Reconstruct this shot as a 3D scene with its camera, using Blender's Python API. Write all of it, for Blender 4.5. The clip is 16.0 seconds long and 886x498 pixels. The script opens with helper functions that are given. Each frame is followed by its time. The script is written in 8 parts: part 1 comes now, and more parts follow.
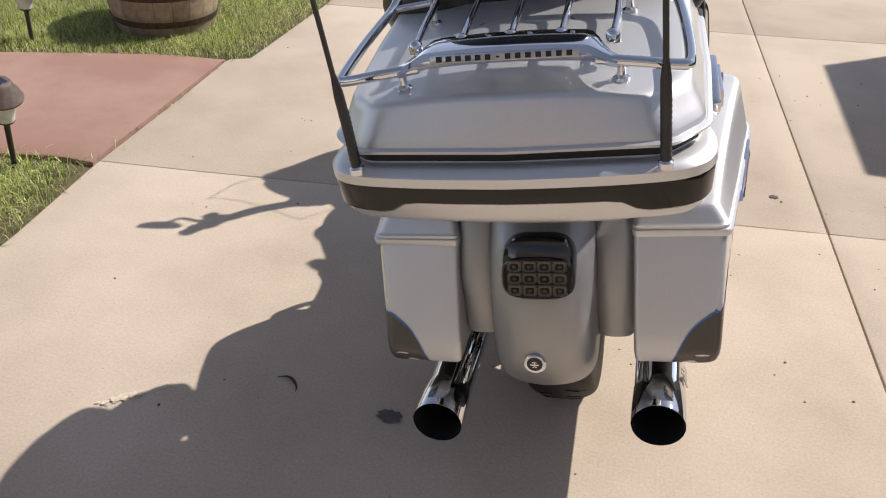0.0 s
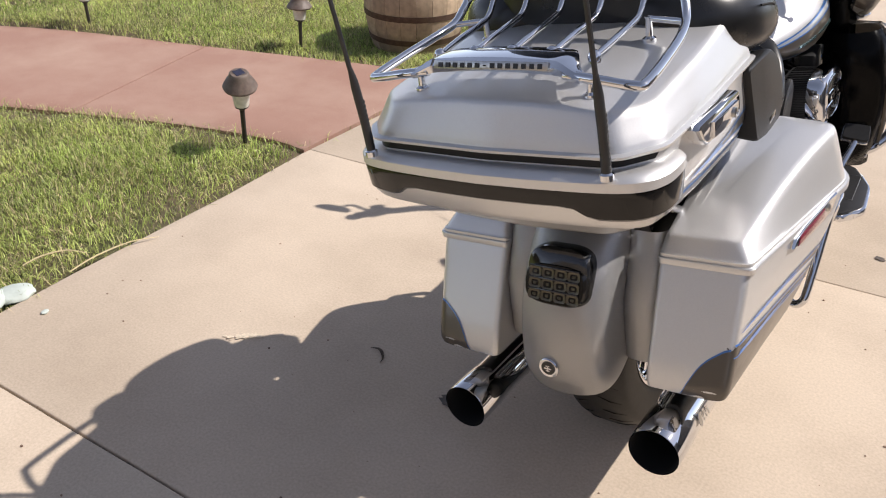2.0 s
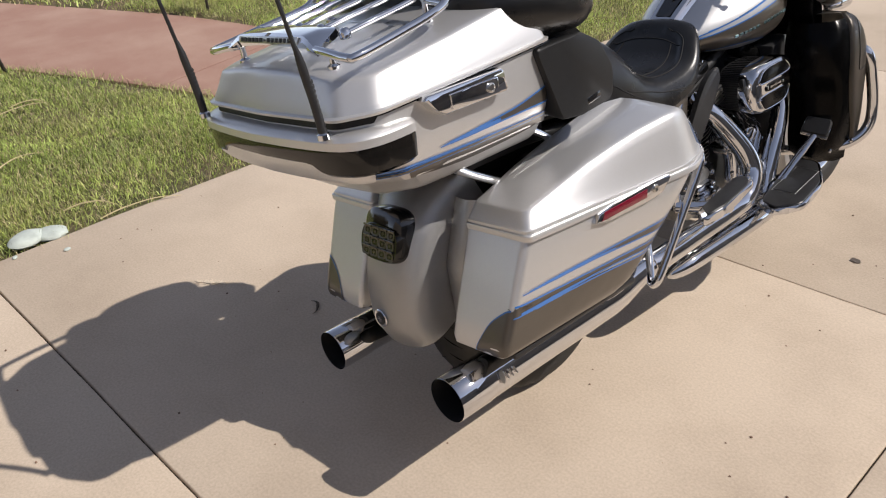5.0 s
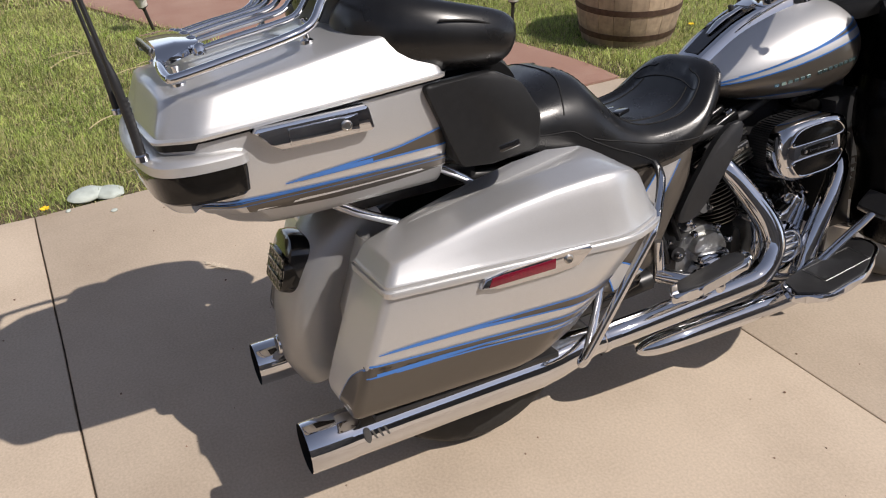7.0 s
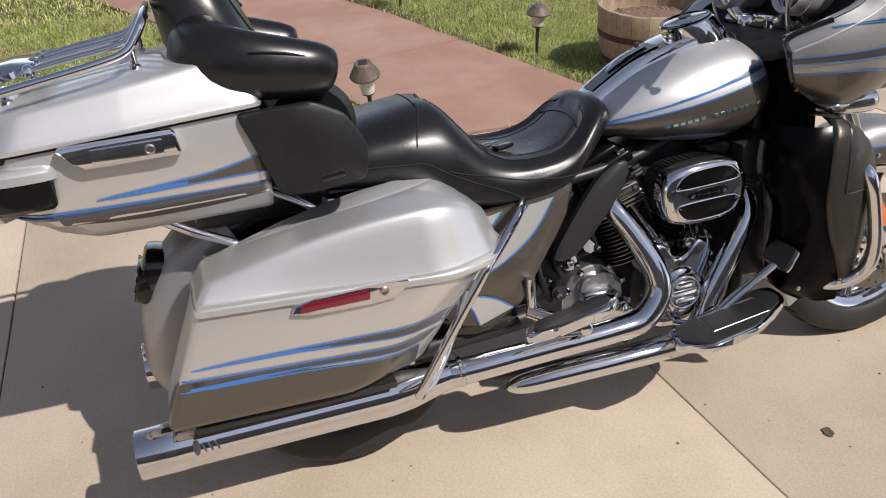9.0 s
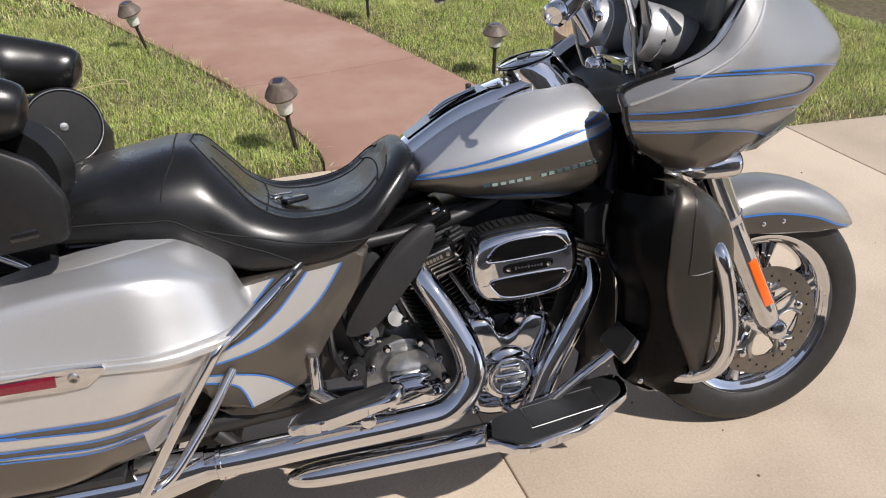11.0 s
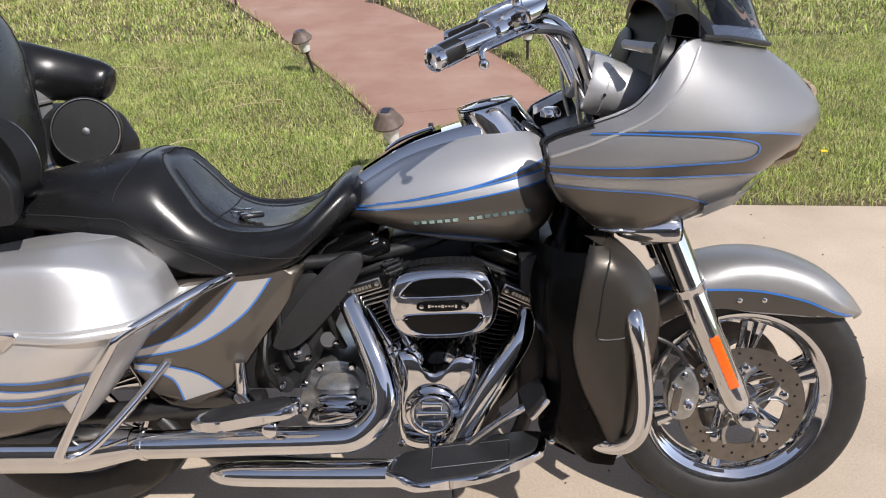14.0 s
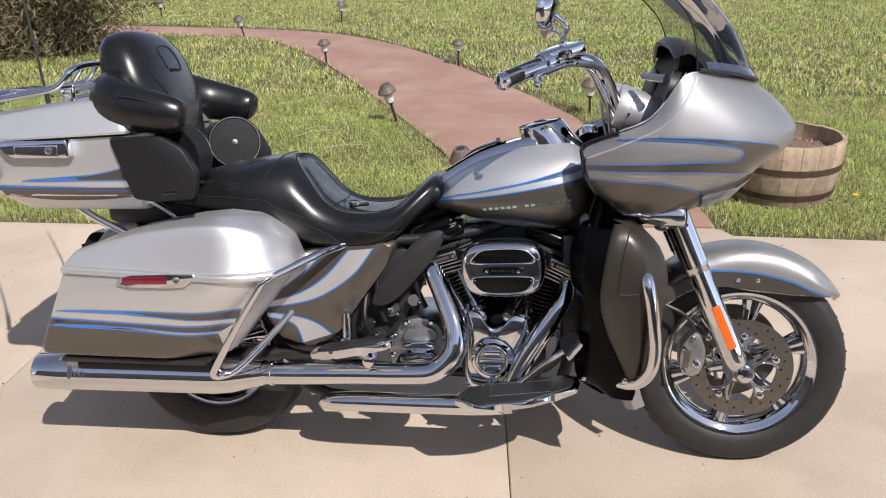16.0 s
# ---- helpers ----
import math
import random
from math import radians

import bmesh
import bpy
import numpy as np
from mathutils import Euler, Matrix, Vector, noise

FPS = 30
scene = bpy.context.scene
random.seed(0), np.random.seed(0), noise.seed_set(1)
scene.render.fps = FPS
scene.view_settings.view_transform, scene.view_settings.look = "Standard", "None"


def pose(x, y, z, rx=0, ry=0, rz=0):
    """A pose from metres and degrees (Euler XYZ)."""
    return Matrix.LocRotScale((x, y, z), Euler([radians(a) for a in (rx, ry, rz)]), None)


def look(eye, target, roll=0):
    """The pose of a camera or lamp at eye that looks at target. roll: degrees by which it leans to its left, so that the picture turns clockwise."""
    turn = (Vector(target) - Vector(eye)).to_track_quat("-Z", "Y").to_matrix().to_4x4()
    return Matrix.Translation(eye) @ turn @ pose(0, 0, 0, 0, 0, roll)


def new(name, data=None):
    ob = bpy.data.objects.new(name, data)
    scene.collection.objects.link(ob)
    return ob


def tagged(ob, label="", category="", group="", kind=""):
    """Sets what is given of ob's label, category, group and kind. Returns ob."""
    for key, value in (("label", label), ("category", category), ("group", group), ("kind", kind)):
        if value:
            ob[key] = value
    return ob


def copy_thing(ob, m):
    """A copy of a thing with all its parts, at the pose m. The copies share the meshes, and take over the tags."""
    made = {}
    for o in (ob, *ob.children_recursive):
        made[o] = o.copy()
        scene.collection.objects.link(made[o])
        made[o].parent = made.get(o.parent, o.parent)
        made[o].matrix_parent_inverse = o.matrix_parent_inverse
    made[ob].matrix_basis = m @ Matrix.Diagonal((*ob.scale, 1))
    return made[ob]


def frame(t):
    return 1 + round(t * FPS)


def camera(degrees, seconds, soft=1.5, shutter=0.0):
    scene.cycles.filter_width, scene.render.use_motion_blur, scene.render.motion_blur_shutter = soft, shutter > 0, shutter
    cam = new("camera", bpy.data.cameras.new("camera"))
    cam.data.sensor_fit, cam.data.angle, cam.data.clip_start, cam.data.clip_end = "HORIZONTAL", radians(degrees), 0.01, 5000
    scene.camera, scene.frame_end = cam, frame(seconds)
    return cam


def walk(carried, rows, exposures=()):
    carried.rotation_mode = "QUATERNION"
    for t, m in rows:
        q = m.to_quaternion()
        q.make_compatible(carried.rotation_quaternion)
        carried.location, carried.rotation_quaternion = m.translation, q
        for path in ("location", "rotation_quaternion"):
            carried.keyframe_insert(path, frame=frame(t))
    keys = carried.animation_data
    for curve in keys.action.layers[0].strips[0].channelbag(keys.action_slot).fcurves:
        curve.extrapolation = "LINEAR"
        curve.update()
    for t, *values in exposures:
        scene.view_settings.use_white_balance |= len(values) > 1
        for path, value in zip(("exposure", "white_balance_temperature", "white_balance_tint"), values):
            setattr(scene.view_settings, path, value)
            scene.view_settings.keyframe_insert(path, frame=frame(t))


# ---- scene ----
cam = camera(56.17, 16.0, soft=1.1, shutter=0.0)
PATH = [
    (0, (0.0808, -0.0007, 1.5470), (-0.2918, 1.6393, 0.4645), 2.60),
    (0.5, (0.2204, -0.0479, 1.5730), (-0.3451, 1.5419, 0.4993), 1.54),
    (1, (0.3571, -0.0290, 1.5863), (-0.3955, 1.4935, 0.5300), -0.70),
    (1.5, (0.5172, 0.0248, 1.5786), (-0.3838, 1.4802, 0.5443), 0.18),
    (2, (0.6342, 0.0360, 1.5696), (-0.3618, 1.4380, 0.5486), 0.59),
    (2.5, (0.7465, 0.0080, 1.5657), (-0.2753, 1.3988, 0.5549), 0.28),
    (3, (0.8854, -0.0072, 1.5870), (-0.1521, 1.3640, 0.5656), -0.51),
    (3.5, (1.0772, 0.0820, 1.5975), (-0.0524, 1.3855, 0.5852), -1.29),
    (4, (1.2502, 0.2180, 1.5928), (0.0633, 1.4665, 0.5767), -1.72),
    (4.2, (1.2850, 0.2449, 1.5931), (0.0850, 1.4763, 0.5716), -2.45),
    (6.3, (1.5110, 0.8503, 1.5864), (-0.0071, 1.6133, 0.5314), -1.23),
    (6.5, (1.5348, 0.9237, 1.5732), (0.0027, 1.6485, 0.5115), -1.62),
    (7, (1.5624, 1.1053, 1.5992), (0.0044, 1.7914, 0.5495), -2.08),
    (7.5, (1.6291, 1.2387, 1.6135), (-0.0067, 1.8229, 0.6221), -1.97),
    (8, (1.7502, 1.3806, 1.6279), (0.0560, 1.7859, 0.6453), -2.16),
    (8.5, (1.8090, 1.5158, 1.6225), (0.1222, 1.8872, 0.6142), -2.39),
    (9, (1.7682, 1.6356, 1.6155), (0.1071, 2.1057, 0.6057), -2.47),
    (9.5, (1.6918, 1.7876, 1.6174), (0.0368, 2.3186, 0.6278), -1.69),
    (9.7, (1.6576, 1.8425, 1.6062), (-0.0000, 2.3867, 0.6284), -1.51),
    (11.8, (1.5450, 2.4776, 1.5698), (-0.1484, 2.7831, 0.5505), -1.08),
    (12, (1.5032, 2.5169, 1.5680), (-0.1831, 2.8210, 0.5365), -1.08),
    (12.5, (1.4284, 2.6319, 1.5518), (-0.2565, 2.8707, 0.5009), 0.29),
    (13, (1.4710, 2.8157, 1.5523), (-0.2348, 2.8826, 0.5103), 2.06),
    (13.5, (1.5765, 2.8935, 1.5607), (-0.1670, 2.8232, 0.5834), 0.40),
    (14, (1.6942, 2.8733, 1.5731), (-0.0863, 2.7600, 0.6691), -1.54),
    (14.5, (1.8418, 2.8193, 1.5720), (0.0433, 2.7210, 0.7027), -1.73),
    (15, (1.9730, 2.8251, 1.5897), (0.1564, 2.7021, 0.7622), -1.07),
    (15.5, (2.1574, 2.9156, 1.5972), (0.3368, 2.6922, 0.8000), -1.11),
    (16, (2.3033, 2.9242, 1.6168), (0.4750, 2.6501, 0.8538), -1.62),
]
walk(cam, [(t, look(eye, target, roll)) for t, eye, target, roll in PATH],
     exposures=[(0.0, 0.47, 6650, 13), (2.0, 0.60, 6700, 14), (4.0, 0.38, 6720, 13), (7.0, 0.20, 6760, 14), (9.5, 0.36, 6650, 12), (13.5, 0.49, 6520, 13), (16.0, 0.50, 6480, 14)])

from mathutils.bvhtree import BVHTree

# ---- light ----
SUN_AZ, SUN_EL = 38.0, 48.2  # degrees: azimuth of the sun from +x towards +y, and its height
sun_from = Vector((math.cos(radians(SUN_AZ)) * math.cos(radians(SUN_EL)), math.sin(radians(SUN_AZ)) * math.cos(radians(SUN_EL)), math.sin(radians(SUN_EL))))
sun = new("sun", bpy.data.lights.new("sun", "SUN"))
sun.data.energy, sun.data.angle, sun.data.color = 3.7, radians(0.55), (1.0, 0.965, 0.91)
sun.matrix_world = look((0, 0, 30), Vector((0, 0, 30)) - sun_from)
world = bpy.data.worlds.new("world")
scene.world = world
world.use_nodes = True
wn = world.node_tree.nodes
sky = wn.new("ShaderNodeTexSky")
sky.sky_type, sky.sun_disc = "NISHITA", False
sky.sun_elevation, sky.sun_rotation = radians(SUN_EL), radians(90 - SUN_AZ)
sky.altitude, sky.air_density, sky.dust_density, sky.ozone_density = 2200, 0.62, 1.2, 0.4
haze = wn.new("ShaderNodeHueSaturation")  # thin white haze over the blue
haze.inputs["Saturation"].default_value = 0.62
world.node_tree.links.new(sky.outputs[0], haze.inputs["Color"])
world.node_tree.links.new(haze.outputs[0], wn["Background"].inputs[0])
wn["Background"].inputs[1].default_value = 0.145

# ---- materials ----
def material(name, color, rough=0.5, metal=0.0, coat=0.0, noise_scale=0.0, noise_amount=0.0, bump=0.0, bump_scale=200.0, spec=0.5, rough_var=0.0,
             stain_scale=0.0, stain_color=None, stain_amount=0.0, per_object=0.0, per_island=0.0, detail=4.0, thin=0.0):
    """A surface with grain, larger stains, fine relief and small differences from piece to piece."""
    m = bpy.data.materials.new(name)
    m.use_nodes = True
    nt, nd = m.node_tree, m.node_tree.nodes
    b = nd["Principled BSDF"]
    b.inputs["Roughness"].default_value = rough
    b.inputs["Metallic"].default_value = metal
    b.inputs["Coat Weight"].default_value = coat
    b.inputs["Coat Roughness"].default_value = 0.04
    b.inputs["Specular IOR Level"].default_value = spec
    tc = nd.new("ShaderNodeTexCoord")
    rgb = nd.new("ShaderNodeRGB")
    rgb.outputs[0].default_value = (*color, 1)
    out = rgb.outputs[0]
    geo = None

    def noise_node(scale, det=detail, rough_=0.55):
        n = nd.new("ShaderNodeTexNoise")
        n.inputs["Scale"].default_value, n.inputs["Detail"].default_value, n.inputs["Roughness"].default_value = scale, det, rough_
        nt.links.new(tc.outputs["Object"], n.inputs["Vector"])
        return n.outputs["Fac"]

    def ranged(fac, lo, hi, a=0.3, c=0.7):
        r = nd.new("ShaderNodeMapRange")
        r.inputs[1].default_value, r.inputs[2].default_value, r.inputs[3].default_value, r.inputs[4].default_value = a, c, lo, hi
        nt.links.new(fac, r.inputs[0])
        return r.outputs[0]

    def scaled(col, fac):
        x = nd.new("ShaderNodeVectorMath")
        x.operation = "MULTIPLY"
        nt.links.new(col, x.inputs[0])
        nt.links.new(fac, x.inputs[1])
        return x.outputs[0]

    if stain_color and stain_amount:
        mix = nd.new("ShaderNodeMix")
        mix.data_type = "RGBA"
        nt.links.new(ranged(noise_node(stain_scale, 5.0, 0.6), 0.0, stain_amount, 0.42, 0.68), mix.inputs[0])
        nt.links.new(out, mix.inputs[6])
        mix.inputs[7].default_value = (*stain_color, 1)
        out = mix.outputs[2]
    if noise_amount:
        out = scaled(out, ranged(noise_node(noise_scale), 1 - noise_amount, 1 + noise_amount))
    if per_object:
        info = nd.new("ShaderNodeObjectInfo")
        out = scaled(out, ranged(info.outputs["Random"], 1 - per_object, 1 + per_object, 0, 1))
    if per_island:
        geo = nd.new("ShaderNodeNewGeometry")
        out = scaled(out, ranged(geo.outputs["Random Per Island"], 1 - per_island, 1 + per_island, 0, 1))
    nt.links.new(out, b.inputs["Base Color"])
    if thin:
        tl, mx = nd.new("ShaderNodeBsdfTranslucent"), nd.new("ShaderNodeMixShader")
        mx.inputs[0].default_value = thin
        nt.links.new(out, tl.inputs[0])
        nt.links.new(b.outputs[0], mx.inputs[1])
        nt.links.new(tl.outputs[0], mx.inputs[2])
        nt.links.new(mx.outputs[0], nd["Material Output"].inputs[0])
    if rough_var:
        nt.links.new(ranged(noise_node(stain_scale or 6.0), rough - rough_var, rough + rough_var), b.inputs["Roughness"])
    if bump:
        bp = nd.new("ShaderNodeBump")
        bp.inputs["Strength"].default_value, bp.inputs["Distance"].default_value = bump, 0.002
        nt.links.new(noise_node(bump_scale, 3.0), bp.inputs["Height"])
        nt.links.new(bp.outputs[0], b.inputs["Normal"])
    return m


SILVER = material("silver_paint", (0.645, 0.642, 0.638), 0.43, 0.72, 0.5, noise_scale=900, noise_amount=0.12)
PEWTER = material("pewter_paint", (0.108, 0.094, 0.079), 0.32, 0.50, 0.45, noise_scale=900, noise_amount=0.10)
BLUE = material("blue_pinstripe", (0.04, 0.17, 0.50), 0.3, 0.1, 0.7, noise_scale=300, noise_amount=0.05)
CHROME = material("chrome", (0.68, 0.69, 0.715), 0.035, 1.0, noise_scale=30, noise_amount=0.03, rough_var=0.02, stain_scale=9)
STEEL = material("brushed_steel", (0.52, 0.51, 0.49), 0.28, 1.0, noise_scale=60, noise_amount=0.10, bump=0.05, bump_scale=300)
ALLOY = material("cast_aluminium", (0.42, 0.42, 0.41), 0.34, 0.9, noise_scale=90, noise_amount=0.15, bump=0.12, bump_scale=260)
DISC = material("brake_disc_steel", (0.20, 0.175, 0.15), 0.38, 0.85, noise_scale=50, noise_amount=0.12)
GLOSS = material("black_gloss", (0.010, 0.010, 0.011), 0.12, 0.0, 0.6, noise_scale=80, noise_amount=0.1)
SATIN = material("black_satin", (0.018, 0.018, 0.019), 0.42, 0.0, noise_scale=60, noise_amount=0.15, bump=0.06, bump_scale=500, rough_var=0.08, stain_scale=14)
MATTE = material("black_plastic", (0.012, 0.012, 0.0125), 0.45, 0.0, spec=0.30, noise_scale=70, noise_amount=0.15, bump=0.15, bump_scale=700)
LEATHER = material("black_leather", (0.008, 0.0079, 0.0082), 0.30, 0.0, spec=0.52, noise_scale=40, noise_amount=0.18, bump=0.08, bump_scale=520, rough_var=0.06, stain_scale=11)
SEAM = material("seam_thread", (0.006, 0.006, 0.0065), 0.8, noise_scale=400, noise_amount=0.3)
RUBBER = material("tyre_rubber", (0.012, 0.0115, 0.011), 0.6, noise_scale=40, noise_amount=0.25, bump=0.2, bump_scale=180, stain_scale=7, stain_color=(0.03, 0.027, 0.023), stain_amount=0.35)
# black of the pipe mouths; painted shade in tread grooves and drill holes
HOLE = material("recess_black", (0.004, 0.004, 0.004), 0.9, noise_scale=30, noise_amount=0.3)
DEEP = material("deep_black_plastic", (0.004, 0.004, 0.004), 0.22, 0.0, spec=0.18, noise_scale=60, noise_amount=0.15, rough_var=0.06, stain_scale=12)
RED_LENS = material("red_reflector", (0.16, 0.004, 0.018), 0.12, 0.0, 0.8, noise_scale=220, noise_amount=0.25, bump=0.3, bump_scale=900)
ORANGE = material("orange_reflector", (0.85, 0.13, 0.012), 0.2, 0.0, 0.6, noise_scale=220, noise_amount=0.12, bump=0.2, bump_scale=900)
SMOKE = material("smoked_lens", (0.009, 0.008, 0.007), 0.10, 0.0, 0.25, spec=0.3, noise_scale=90, noise_amount=0.2)
LED = material("led_cup", (0.10, 0.09, 0.068), 0.3, 0.7, noise_scale=200, noise_amount=0.2)
IRIS = material("badge_chrome", (0.35, 0.55, 0.58), 0.15, 0.9, noise_scale=40, noise_amount=0.3)
DARK_INK = material("badge_black", (0.012, 0.012, 0.012), 0.35, noise_scale=90, noise_amount=0.1)
CONCRETE = material("driveway_concrete", (0.525, 0.432, 0.335), 0.88, noise_scale=130, noise_amount=0.11, bump=0.14, bump_scale=800, stain_scale=1.7, stain_color=(0.41, 0.33, 0.25), stain_amount=0.8,
                    per_object=0.025, detail=8.0)
STAINED = material("red_stained_concrete", (0.315, 0.18, 0.135), 0.82, noise_scale=160, noise_amount=0.12, bump=0.3, bump_scale=400, stain_scale=1.6, stain_color=(0.42, 0.285, 0.22), stain_amount=0.75, detail=8.0)
SOIL = material("lawn_soil", (0.125, 0.092, 0.055), 0.95, noise_scale=22, noise_amount=0.35, bump=0.8, bump_scale=60, stain_scale=2.2, stain_color=(0.06, 0.065, 0.022), stain_amount=0.95, detail=8.0)
JOINT = material("joint_dirt", (0.10, 0.08, 0.058), 0.95, noise_scale=60, noise_amount=0.4)
GRASS = material("grass_blade", (0.375, 0.465, 0.125), 0.42, per_island=0.85, stain_scale=1.4, stain_color=(0.55, 0.52, 0.22), stain_amount=0.5, noise_scale=3.0, noise_amount=0.25, thin=0.4)
STRAW = material("dry_grass", (0.68, 0.57, 0.34), 0.75, thin=0.3, per_island=0.35, noise_scale=8, noise_amount=0.15)
STAVE = material("weathered_oak", (0.37, 0.28, 0.19), 0.8, per_object=0.16, noise_scale=26, noise_amount=0.22, bump=0.5, bump_scale=120, stain_scale=5, stain_color=(0.14, 0.10, 0.07), stain_amount=0.7, detail=7.0)
HOOP = material("rusty_hoop", (0.085, 0.05, 0.034), 0.7, 0.4, noise_scale=40, noise_amount=0.3, bump=0.3, bump_scale=150)
PEBBLE = material("planter_gravel", (0.21, 0.135, 0.095), 0.85, per_island=0.5, noise_scale=80, noise_amount=0.2)
LAMP_CAP = material("lamp_plastic", (0.105, 0.075, 0.06), 0.55, noise_scale=50, noise_amount=0.2, stain_scale=12, stain_color=(0.20, 0.17, 0.14), stain_amount=0.6, bump=0.1, bump_scale=200)
LAMP_POST = material("lamp_post_plastic", (0.028, 0.024, 0.022), 0.5, noise_scale=50, noise_amount=0.2)
LAMP_GLASS = material("lamp_lens", (0.62, 0.62, 0.56), 0.2, 0.0, 0.4, noise_scale=60, noise_amount=0.12, bump=0.2, bump_scale=160)
SOLAR = material("solar_cell", (0.03, 0.03, 0.055), 0.2, 0.2, 0.8, noise_scale=60, noise_amount=0.2)
TWIG = material("shrub_twigs", (0.17, 0.125, 0.08), 0.85, per_island=0.5, noise_scale=6, noise_amount=0.25)
NEEDLE = material("shrub_foliage", (0.185, 0.145, 0.078), 0.8, per_island=0.75, stain_scale=1.5, stain_color=(0.085, 0.09, 0.035), stain_amount=0.8)
STONE = material("pale_stone", (0.45, 0.50, 0.46), 0.75, noise_scale=20, noise_amount=0.15, bump=0.3, bump_scale=80)
YELLOW = material("dandelion_petals", (0.85, 0.58, 0.02), 0.7, noise_scale=200, noise_amount=0.2)
SCUFF = material("pale_scuff", (0.60, 0.51, 0.395), 0.9, noise_scale=60, noise_amount=0.2)
OIL = material("oil_stain", (0.09, 0.07, 0.055), 0.6, noise_scale=30, noise_amount=0.3)
LEAFDRY = material("dry_leaf", (0.06, 0.04, 0.025), 0.8, noise_scale=120, noise_amount=0.3)
# coats of the added unseen walls, chosen for what the chrome and paint reflect
WALL = material("unseen_wall_grey", (0.24, 0.22, 0.20), 0.8, noise_scale=20, noise_amount=0.08, stain_scale=0.8, stain_color=(0.07, 0.065, 0.06), stain_amount=0.5)
WALL_TAN = material("unseen_wall_tan", (0.33, 0.28, 0.23), 0.85, noise_scale=14, noise_amount=0.10, stain_scale=0.7, stain_color=(0.22, 0.19, 0.16), stain_amount=0.6)
PLAIN = material("distant_prairie", (0.16, 0.15, 0.07), 0.95, noise_scale=0.15, noise_amount=0.3, stain_scale=0.03, stain_color=(0.10, 0.11, 0.045), stain_amount=0.8)


def clear_glass(name, tint, mix):
    m = bpy.data.materials.new(name)
    m.use_nodes = True
    nt, nd = m.node_tree, m.node_tree.nodes
    nd.remove(nd["Principled BSDF"])
    tr, gl, mx, fr = nd.new("ShaderNodeBsdfTransparent"), nd.new("ShaderNodeBsdfGlossy"), nd.new("ShaderNodeMixShader"), nd.new("ShaderNodeFresnel")
    tr.inputs[0].default_value, gl.inputs["Roughness"].default_value, fr.inputs[0].default_value = (*tint, 1), 0.02, mix
    nt.links.new(fr.outputs[0], mx.inputs[0])
    nt.links.new(tr.outputs[0], mx.inputs[1])
    nt.links.new(gl.outputs[0], mx.inputs[2])
    nt.links.new(mx.outputs[0], nd["Material Output"].inputs[0])
    return m


WINDSHIELD = clear_glass("tinted_windshield", (0.70, 0.72, 0.73), 1.35)

# ---- shaping helpers ----
def catmull(pts, n=6, closed=False):
    """A smooth line through the points."""
    p = [Vector(q) for q in pts]
    if n <= 1 or len(p) < 3:
        return p
    out, k = [], len(p)
    for i in range(k if closed else k - 1):
        a, b, c, d = (p[(i - 1) % k], p[i], p[(i + 1) % k], p[(i + 2) % k]) if closed else (p[max(i - 1, 0)], p[i], p[i + 1], p[min(i + 2, k - 1)])
        for j in range(n):
            t = j / n
            out.append(0.5 * (2 * b + (c - a) * t + (2 * a - 5 * b + 4 * c - d) * t * t + (3 * b - a - 3 * c + d) * t ** 3))
    return out if closed else out + [p[-1]]


def spl(xs, ys):
    """A smooth function of one number through the given values."""
    xs, ys = list(xs), list(ys)
    m = [(ys[min(i + 1, len(xs) - 1)] - ys[max(i - 1, 0)]) / (xs[min(i + 1, len(xs) - 1)] - xs[max(i - 1, 0)]) for i in range(len(xs))]

    def f(x):
        x = min(max(x, xs[0]), xs[-1])
        i = 0
        while i < len(xs) - 2 and x > xs[i + 1]:
            i += 1
        h = xs[i + 1] - xs[i]
        t = (x - xs[i]) / h
        return (2 * t ** 3 - 3 * t * t + 1) * ys[i] + (t ** 3 - 2 * t * t + t) * h * m[i] + (3 * t * t - 2 * t ** 3) * ys[i + 1] + (t ** 3 - t * t) * h * m[i + 1]
    return f


def add_grid(bm, rows, wrap=False, cap0=False, cap1=False):
    """Faces between rows of points; wrap closes each row; caps close the ends."""
    vs = [[bm.verts.new(p) for p in r] for r in rows]
    for a, b in zip(vs, vs[1:]):
        n = len(a)
        for i in range(n if wrap else n - 1):
            j = (i + 1) % n
            bm.faces.new((a[i], a[j], b[j], b[i]))
    for flag, ring in ((cap0, vs[0]), (cap1, vs[-1])):
        if flag:
            bm.faces.new(ring)
    return bm


def add_tube(bm, pts, r, n=12, smooth=6, flat=1.0, caps=True, closed=False):
    """A round tube along points; r: one radius or one for each point."""
    rs = [r] * len(pts) if isinstance(r, (int, float)) else list(r)
    line = catmull([(*p, q) for p, q in zip(pts, rs)], smooth) if smooth > 1 and len(pts) > 2 else [Vector((*p, q)) for p, q in zip(pts, rs)]
    pos, rad = [Vector(p[:3]) for p in line], [max(p[3], 0.0004) for p in line]
    rows, nrm = [], None
    for i, p in enumerate(pos):
        d = (pos[min(i + 1, len(pos) - 1)] - pos[max(i - 1, 0)]).normalized()
        if nrm is None:
            nrm = d.orthogonal().normalized() if abs(d.z) > 0.95 else d.cross(Vector((0, 0, 1))).normalized()
        nrm = (nrm - d * nrm.dot(d)).normalized()
        bi = d.cross(nrm)
        rows.append([p + rad[i] * (math.cos(2 * math.pi * k / n) * nrm + flat * math.sin(2 * math.pi * k / n) * bi) for k in range(n)])
    return add_grid(bm, rows, True, caps, caps)


